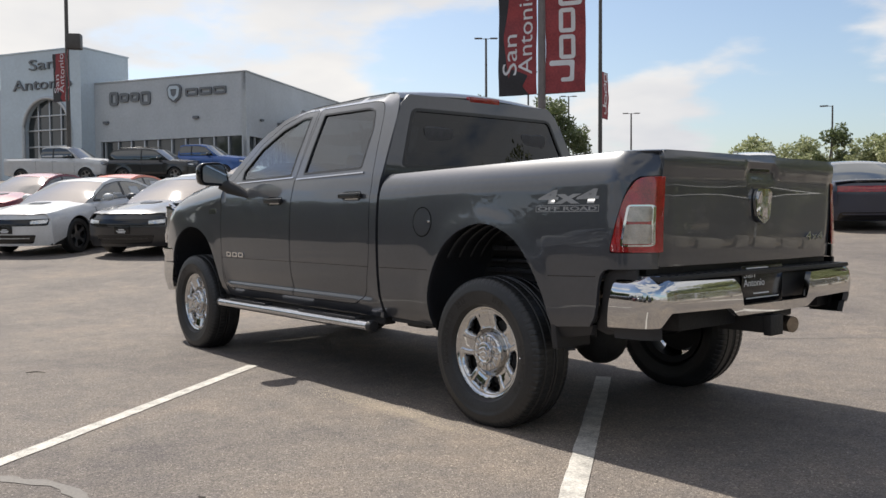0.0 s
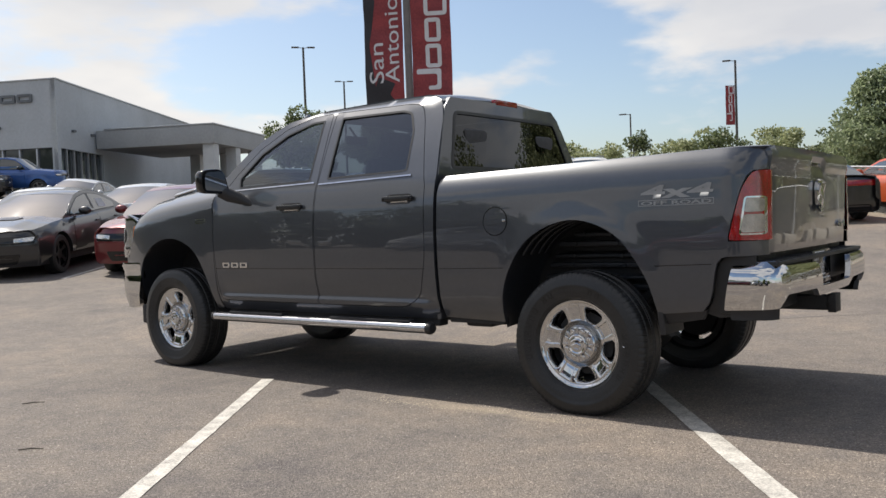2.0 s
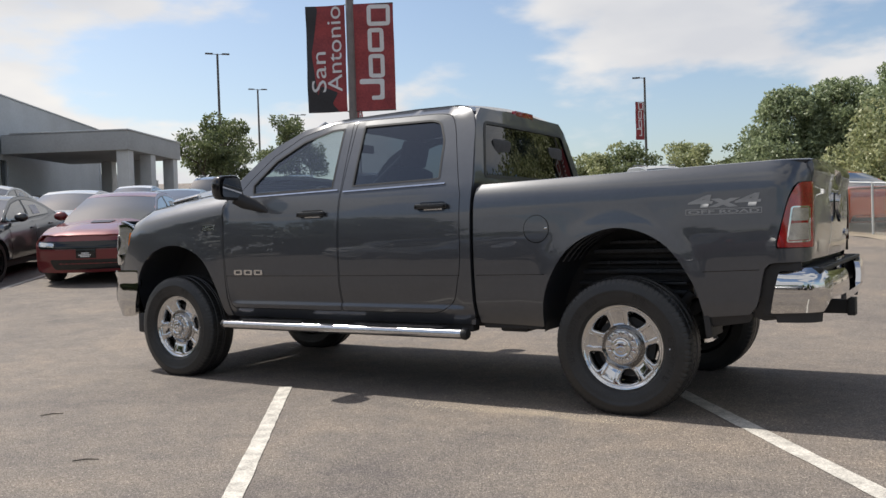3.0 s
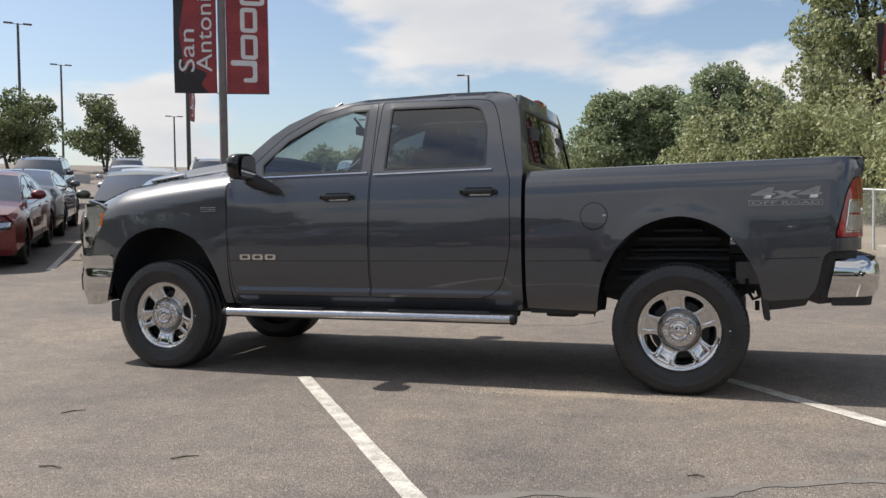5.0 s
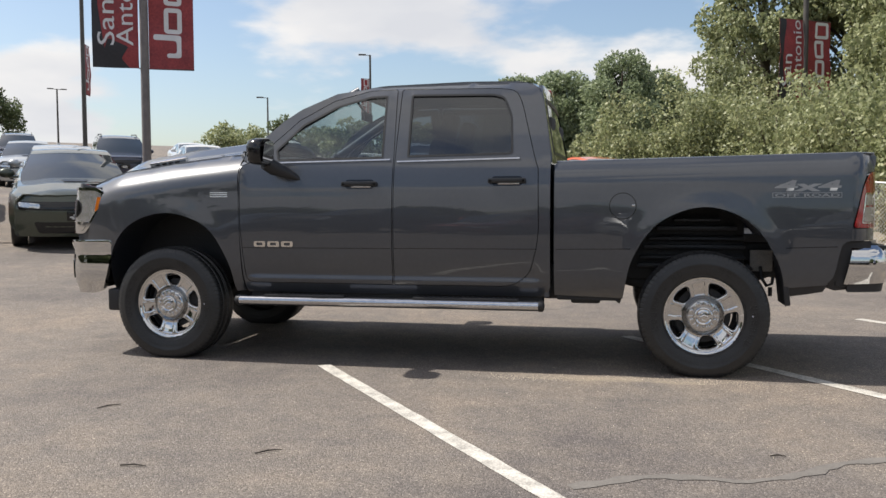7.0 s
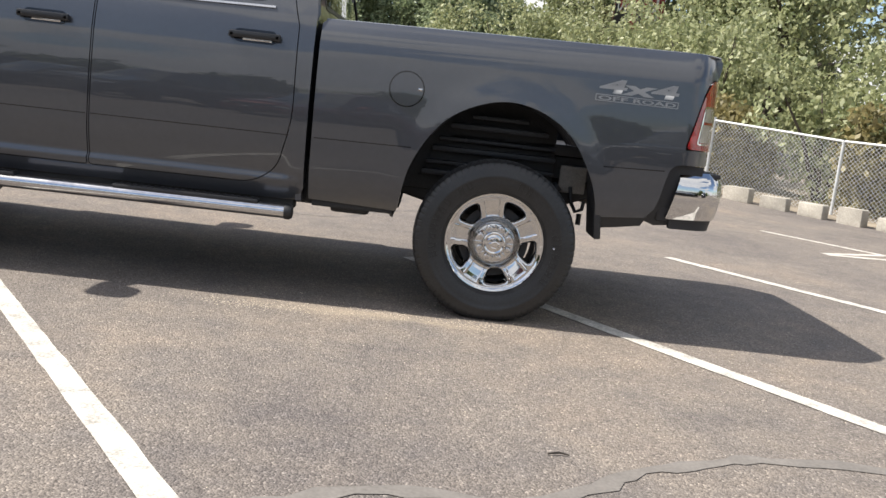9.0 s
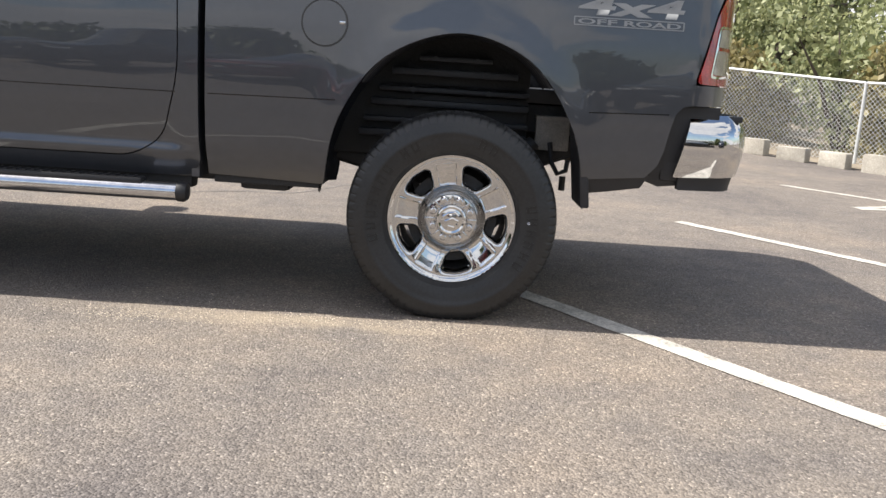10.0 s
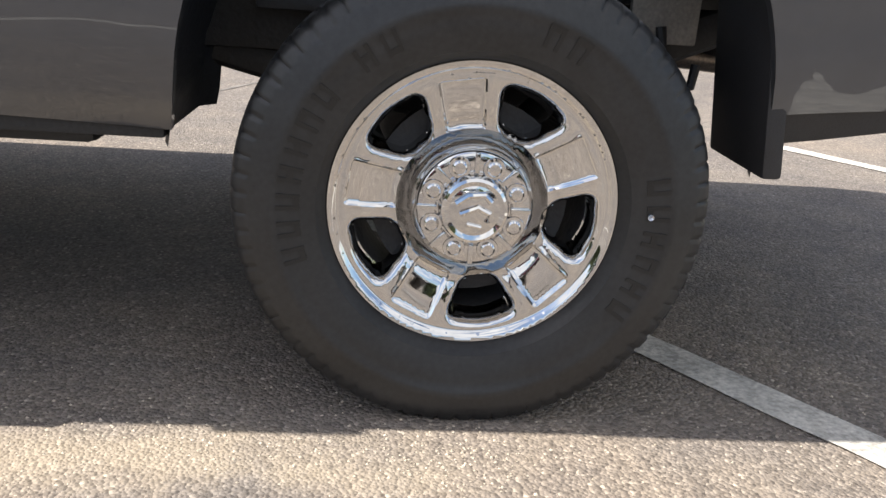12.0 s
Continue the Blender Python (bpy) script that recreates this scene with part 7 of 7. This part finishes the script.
def bush(x, y, height, spread, seed, leaves, count=6000, size=0.14, label="tall leafy shrub behind the fence", droop=0.8, group="shrubs"):
    rng = np.random.default_rng(seed)
    t = thing("shrub", label, "shrub", group, at=(x, y, rise(x, y)))
    bm = bmesh.new()
    clumps = []
    for k in range(7):
        a = rng.uniform(0, 2 * math.pi)
        end = Vector((math.cos(a) * spread * rng.uniform(0.2, 0.8), math.sin(a) * spread * rng.uniform(0.2, 0.8), height * rng.uniform(0.5, 0.85)))
        tube(bm, [(0, 0, -0.2), end * 0.5 + Vector((0, 0, 0.2)), end], [0.05, 0.035, 0.01], 6)
        for f in (0.35, 0.6, 0.8, 1.0):
            c = end * f + Vector(rng.normal(size=3) * spread * 0.2)
            rr = spread * rng.uniform(0.26, 0.42)
            clumps.append(((c.x, c.y, max(rr * 0.5, c.z)), (rr, rr, rr * rng.uniform(0.8, 1.3))))
    part("trunk", bm, BARK, t)
    me = leaf_cloud(rng, clumps, count, size, droop)
    me.materials.append(leaves)
    c = new("crown", me)
    c.parent = t
    return t


tree(-57.0, 50.5, 8.4, 3.4, 11, LEAF_DARK, 8000, 0.30, label="round dark oak beside the car park", trunks=2)
tree(-60.5, 65.2, 8.2, 3.6, 12, LEAF_DARK, 9000, 0.30, label="round dark oak further up the lot", trunks=2)
tree(-69.5, 66.0, 7.6, 3.0, 18, LEAF_DARK, 6000, 0.30, label="dark oak among the parked cars", trunks=2)
# row behind the fence
F0, FD = Vector((4.57, 10.8)), Vector((-0.62, 0.78)).normalized()
FN = Vector((0.78, 0.62)).normalized()


def behind(s, off):
    p = F0 + FD * s + FN * off
    return p.x, p.y


for i, (s, off, h, sp, lv) in enumerate(((4.5, 8.5, 8.8, 3.4, LEAF_LIGHT), (-2.0, 8.0, 9.5, 4.0, LEAF_LIGHT), (-7.0, 7.0, 8.5, 4.0, LEAF_DARK), (-13.0, 7.0, 9.0, 4.2, LEAF_DARK))):
    tree(*behind(s, off), h, sp, 30 + i, lv, 15000 if s < 20 else 8000, 0.17 if s < 20 else 0.20, label="broad green tree behind the boundary fence", low=0.12, droop=0.6, group="boundary trees")
for i, (s, off, h, sp, lv) in enumerate(((4.6, 4.2, 4.0, 1.9, LEAF_LIGHT), (2.0, 2.8, 3.8, 1.8, LEAF_LIGHT), (0.5, 1.4, 1.5, 0.9, LEAF_DRY), (-1.3, 1.8, 2.8, 1.4, LEAF_LIGHT), (-2.6, 1.3, 1.6, 1.0, LEAF_DRY), (-4.0, 2.2, 3.6, 1.7, LEAF_LIGHT), (-6.5, 1.6, 2.4, 1.4, LEAF_DRY), (-9.0, 2.2, 3.5, 1.8, LEAF_LIGHT), (-12.0, 2.2, 3.6, 1.8, LEAF_LIGHT))):
    bush(*behind(s, off), h, sp, 60 + i, lv, 7000, 0.13)
for i, (x, y, h, sp, lv) in enumerate(((-6.4, 44.2, 6.1, 2.3, LEAF_OLIVE), (-3.9, 46.0, 6.8, 2.6, LEAF_OLIVE), (-0.4, 44.0, 7.8, 2.5, LEAF_OLIVE), (1.6, 45.5, 6.8, 2.2, LEAF_OLIVE), (4.6, 45.0, 5.6, 2.4, LEAF_OLIVE))):
    full_tree(x, y, h, sp, 130 + i, lv, 26000, 0.20)
for i, (x, y, h, sp, lv) in enumerate(((4.9, 28.2, 11.5, 2.7, LEAF_MID), (8.2, 27.4, 12.0, 2.9, LEAF_MID), (9.4, 24.5, 10.5, 2.8, LEAF_LIGHT))):
    full_tree(x, y, h, sp, 140 + i, lv, 48000, 0.18, "tall light green tree behind the fence", 0.9)
for i, (x, y, h, sp) in enumerate(((-0.4, 24.6, 3.1, 1.9), (1.6, 23.6, 3.7, 2.0), (3.2, 24.0, 4.2, 2.0), (4.4, 21.6, 3.8, 1.9), (6.3, 21.0, 4.2, 2.0), (6.2, 18.2, 3.8, 1.9))):
    bush(x, y, h, sp, 160 + i, LEAF_LIGHT, 9000, 0.13)
rng_far = random.Random(9)
for i in range(2, 13):
    a = i / 12
    x, y = -40 + 36 * a + rng_far.uniform(-1, 1), 72 - 12 * a + rng_far.uniform(-2, 2)
    tree(x, y, rng_far.uniform(2.9, 4.1), rng_far.uniform(2.0, 2.8), 100 + i, LEAF_LIGHT if i % 3 else LEAF_DARK, 3000, 0.28, label="low green tree on the far edge", low=0.1, group="distant trees")
tree(-27.4, 49.0, 2.9, 2.2, 119, LEAF_LIGHT, 3000, 0.24, label="small green tree beyond the cars", low=0.1, group="distant trees")

# the far side of the lot, which the paint and the chrome mirror
for i, (kind, paint, words_, cat) in enumerate((("suv", CAR_WHITE, "white sport utility vehicle across the aisle", "suv"), ("sedan", CAR_GREY, "grey sedan across the aisle", "sedan"), ("pickup", CAR_BLACK, "black pickup across the aisle", "pickup truck"), ("sedan", CAR_RED, "red sedan across the aisle", "sedan"), ("suv", CAR_SILVER, "silver sport utility vehicle across the aisle", "suv"), ("sedan", CAR_BLACK, "black sedan across the aisle", "sedan"), ("suv", CAR_NAVY, "navy sport utility vehicle across the aisle", "suv"))):
    car(kind, paint, -12.5 + 3.3 * i, -17.0 + 1.1 * i, 117.0, {"suv": "sport_utility_vehicle", "pickup": "pickup_truck"}.get(kind, kind), words_, cat, "cars across the aisle")
for i in range(9):
    full_tree(-30 + 7.2 * i + rng_far.uniform(-1.5, 1.5), -33 + rng_far.uniform(-4, 4) + 0.8 * i, rng_far.uniform(2.3, 4.3), rng_far.uniform(2.2, 3.4), 200 + i, LEAF_DARK, 4500, 0.42, "broad green tree across the aisle", 0.5, 0.12, "trees across the aisle")

# unseen trees added so that the truck's flank mirrors dark instead of low sky
for i in range(8):
    a = i / 7
    full_tree(-52 + 26 * a + rng_far.uniform(-2, 2), -9 - 30 * a + rng_far.uniform(-2, 2), rng_far.uniform(7.5, 10.5), rng_far.uniform(4.0, 5.2), 230 + i, LEAF_DARK, 5000, 0.55, "added tall dark tree, out of view, that darkens the flank's reflection", 0.5, 0.10, "trees across the aisle")

# ---- fence, kerb blocks ----
GALV = material("galvanised_steel", (0.56, 0.57, 0.57), 0.5, 0.35, vary=0.15, scale=12)
CONCRETE = material("concrete_block", (0.38, 0.35, 0.30), 0.9, vary=0.25, scale=5, bump=0.6, bump_scale=45)
DIRT = material("dry_soil", (0.24, 0.20, 0.15), 0.95, vary=0.35, scale=1.5, bump=0.6, bump_scale=30)
bm = bmesh.new()
pts = []
for s in np.arange(-24, 40, 1.0):
    row = []
    for off in (-0.55, 0.3, 2.0, 12.0):
        p = F0 + FD * float(s) + FN * off
        row.append(bm.verts.new((p.x, p.y, rise(p.x, p.y) + (0.006 if off < 0 else 0.03) + 0.015 * math.sin(s * 3 + off))))
    pts.append(row)
for a, b in zip(pts, pts[1:]):
    for i in range(3):
        bm.faces.new((a[i], b[i], b[i + 1], a[i + 1]))
ob = part("verge", bm, DIRT)
tagged(ob, "dry bare soil verge under the shrubs", "ground", kind="structure")

fence = thing("chain_link_fence", "low galvanised chain-link fence with round posts", "fence")
FH = 1.24
top_line = []
for k, s in enumerate(np.arange(-20.0, 30.1, 2.5)):
    p = F0 + FD * float(s)
    z = rise(p.x, p.y)
    bm = bmesh.new()
    r = 0.038 if abs(s) < 0.1 else 0.026
    tube(bm, [(p.x, p.y, z - 0.1), (p.x, p.y, z + FH + (0.06 if abs(s) < 0.1 else 0.02))], r, 10)
    part("post", bm, GALV, fence)
    top_line.append((p.x, p.y, z + FH))
for a, b in zip(top_line, top_line[1:]):
    bm = bmesh.new()
    tube(bm, [a, b], 0.020, 8)
    part("top_rail", bm, GALV, fence)


def mesh_wire(s0, s1, pitch):
    """Diamond wire netting."""
    vs, fs = [], []
    r = 0.0028
    n = int((s1 - s0) / pitch)
    rows = int(FH / pitch)
    for d in (1, -1):
        for i in range(-rows, n + 1):
            a, b = s0 + i * pitch, s0 + (i + rows) * pitch
            z0, z1 = (0.03, FH) if d > 0 else (FH, 0.03)
            if a < s0:
                z0 += (z1 - z0) * (s0 - a) / (b - a)
                a = s0
            if b > s1:
                z1 = z0 + (z1 - z0) * (s1 - a) / (b - a)
                b = s1
            if b - a < 0.01:
                continue
            p, q = F0 + FD * a, F0 + FD * b
            P, Q = Vector((p.x, p.y, rise(p.x, p.y) + z0)), Vector((q.x, q.y, rise(q.x, q.y) + z1))
            dr = (Q - P).normalized()
            u = Vector((FN.x, FN.y, 0))
            w = dr.cross(u)
            k = len(vs)
            for c in (P + u * 0.003 * d, Q + u * 0.003 * d):
                vs.extend([c + u * r, c - u * r * 0.5 + w * r, c - u * r * 0.5 - w * r])
            fs.extend([(k, k + 1, k + 4, k + 3), (k + 1, k + 2, k + 5, k + 4), (k + 2, k, k + 3, k + 5)])
    return vs, fs


for s in np.arange(-20.0, 30.0, 2.5):
    vs, fs = mesh_wire(s, s + 2.5, 0.075)
    me = bpy.data.meshes.new("netting")
    me.from_pydata([tuple(v) for v in vs], [], fs)
    me.materials.append(GALV)
    o = new("netting", me)
    o.parent = fence
    tagged(o, kind="stuff")
rng_b = random.Random(21)
for k in range(16):
    s = 1.35 - 0.66 * k
    p = F0 + FD * s - FN * (0.82 + 0.05 * rng_b.uniform(-1, 1))
    bm = bmesh.new()
    w_, d_, h_ = 0.44 + rng_b.uniform(-0.05, 0.05), 0.20, 0.23 + rng_b.uniform(-0.04, 0.03)
    box(bm, (-w_ / 2, -d_ / 2, -0.02), (w_ / 2, d_ / 2, h_), 0.022)
    for v in bm.verts:
        v.co += Vector([rng_b.uniform(-0.006, 0.006) for _ in range(3)])
    b = part("kerb_block", bm, CONCRETE, None, "rough concrete block lined up along the verge")
    tagged(b, category="concrete block", group="kerb blocks")
    b.matrix_basis = pose(p.x, p.y, rise(p.x, p.y), 0, 0, math.degrees(math.atan2(FD.y, FD.x)) + rng_b.uniform(-9, 9))

rb_pole = light_pole(5.3, 22.9, 12.0, 2, 20, 0.10)
banner(rb_pole, 4.20 - rise(5.3, 22.9), 2.62, 0.95, True, -1.05, 14, 7)
banner(rb_pole, 4.20 - rise(5.3, 22.9), 2.62, 0.95, False, 0.10, 14, 9)

# ---- small marks on the asphalt ----
stripe((4.9, 4.2), (3.75, 3.6), 0.10, name="painted_marking", label="white painted hatching on the asphalt")
stripe((4.9, 3.75), (3.75, 3.55), 0.10, name="painted_marking", label="white painted hatching on the asphalt")
stripe((5.2, 3.3), (3.7, 5.3), 0.10)


def seam(points, width, label, mat=CRACK, name="tar_seam"):
    pts_ = spline([(x, y) for x, y in points], 5)
    rng = random.Random(len(points) * 7)
    bm = bmesh.new()
    prev = None
    for i, (x, y) in enumerate(pts_):
        a, b = pts_[max(0, i - 1)], pts_[min(len(pts_) - 1, i + 1)]
        d = Vector((b[0] - a[0], b[1] - a[1])).normalized()
        x += rng.uniform(-0.012, 0.012)
        y += rng.uniform(-0.012, 0.012)
        h = width * rng.uniform(0.4, 1.0) / 2
        q = [(x - d.y * h, y + d.x * h), (x + d.y * h, y - d.x * h)]
        row = [bm.verts.new((u, v, rise(u, v) + 0.003)) for u, v in q]
        if prev:
            bm.faces.new((prev[0], prev[1], row[1], row[0]))
        prev = row
    ob = raw(name, bm, mat)
    for f in ob.data.polygons:
        if f.normal.z < 0:
            f.flip()
    return tagged(ob, label, "crack", kind="structure")


seam([(-0.74, -3.28), (-0.36, -3.07), (-0.01, -3.06), (0.25, -2.90), (0.47, -2.72), (0.75, -2.58), (0.98, -2.52), (1.5, -2.5)], 0.085, "broad smooth sealed crack in the asphalt", FILLER)
seam([(-0.9, 2.8), (-0.52, 3.3), (0.05, 3.95), (0.9, 4.7)], 0.035, "thin crack in the asphalt")
seam([(-1.9, 1.9), (-1.6, 2.1), (-1.2, 2.2), (-0.9, 2.8)], 0.03, "thin crack in the asphalt")
TWIG = material("twig", (0.035, 0.028, 0.022), 0.9, vary=0.3, scale=30)
for x, y, a, ln in ((-2.12, -3.06, 40, 0.13), (-2.62, -3.37, 5, 0.12), (-3.35, -2.42, 55, 0.14), (0.17, -2.69, 5, 0.07)):
    bm = bmesh.new()
    tube(bm, [(-ln / 2, 0, 0.006), (0, 0.008, 0.009), (ln / 2, 0, 0.006)], [0.003, 0.004, 0.002], 6)
    tw = part("twig", bm, TWIG, None, "thin dark dry twig lying on the asphalt")
    tagged(tw, category="twig", group="twigs on the asphalt")
    tw.matrix_basis = pose(x, y, 0, 0, 0, a)

# grit swept against the wheel's shadow edge, and an old oil stain
GRIT = material("sandy_grit", (0.40, 0.33, 0.245), 0.95, vary=0.4, scale=40, tint=(0.52, 0.45, 0.36))
rng_g = np.random.default_rng(77)
vs, fs = [], []
for cx, cy, sx, sy, k in ((-1.20, -1.20, 0.14, 0.05, 260), (-0.95, -1.17, 0.16, 0.05, 160), (-0.45, -1.09, 0.20, 0.035, 160), (-0.03, -1.12, 0.12, 0.05, 220), (-0.6, -0.98, 0.5, 0.10, 130), (-0.4, -1.9, 1.2, 0.5, 260), (0.7, -1.0, 0.4, 0.3, 120)):
    for _ in range(k):
        x, y = cx + rng_g.normal() * sx, cy + rng_g.normal() * sy
        r = rng_g.uniform(0.0014, 0.0042)
        a0 = rng_g.uniform(0, 6.28)
        n0 = len(vs)
        vs += [(x + r * math.cos(a0 + q), y + r * rng_g.uniform(0.6, 1.1) * math.sin(a0 + q), 0.0005) for q in (0, 1.57, 3.14, 4.71)]
        vs.append((x + r * rng_g.uniform(-0.3, 0.3), y, r * rng_g.uniform(0.7, 1.2)))
        fs += [(n0 + i, n0 + (i + 1) % 4, n0 + 4) for i in range(4)]
me = bpy.data.meshes.new("grit")
me.from_pydata(vs, [], fs)
me.materials.append(GRIT)
tagged(new("grit", me), "pale sandy grit scattered on the asphalt", "grit", kind="stuff")
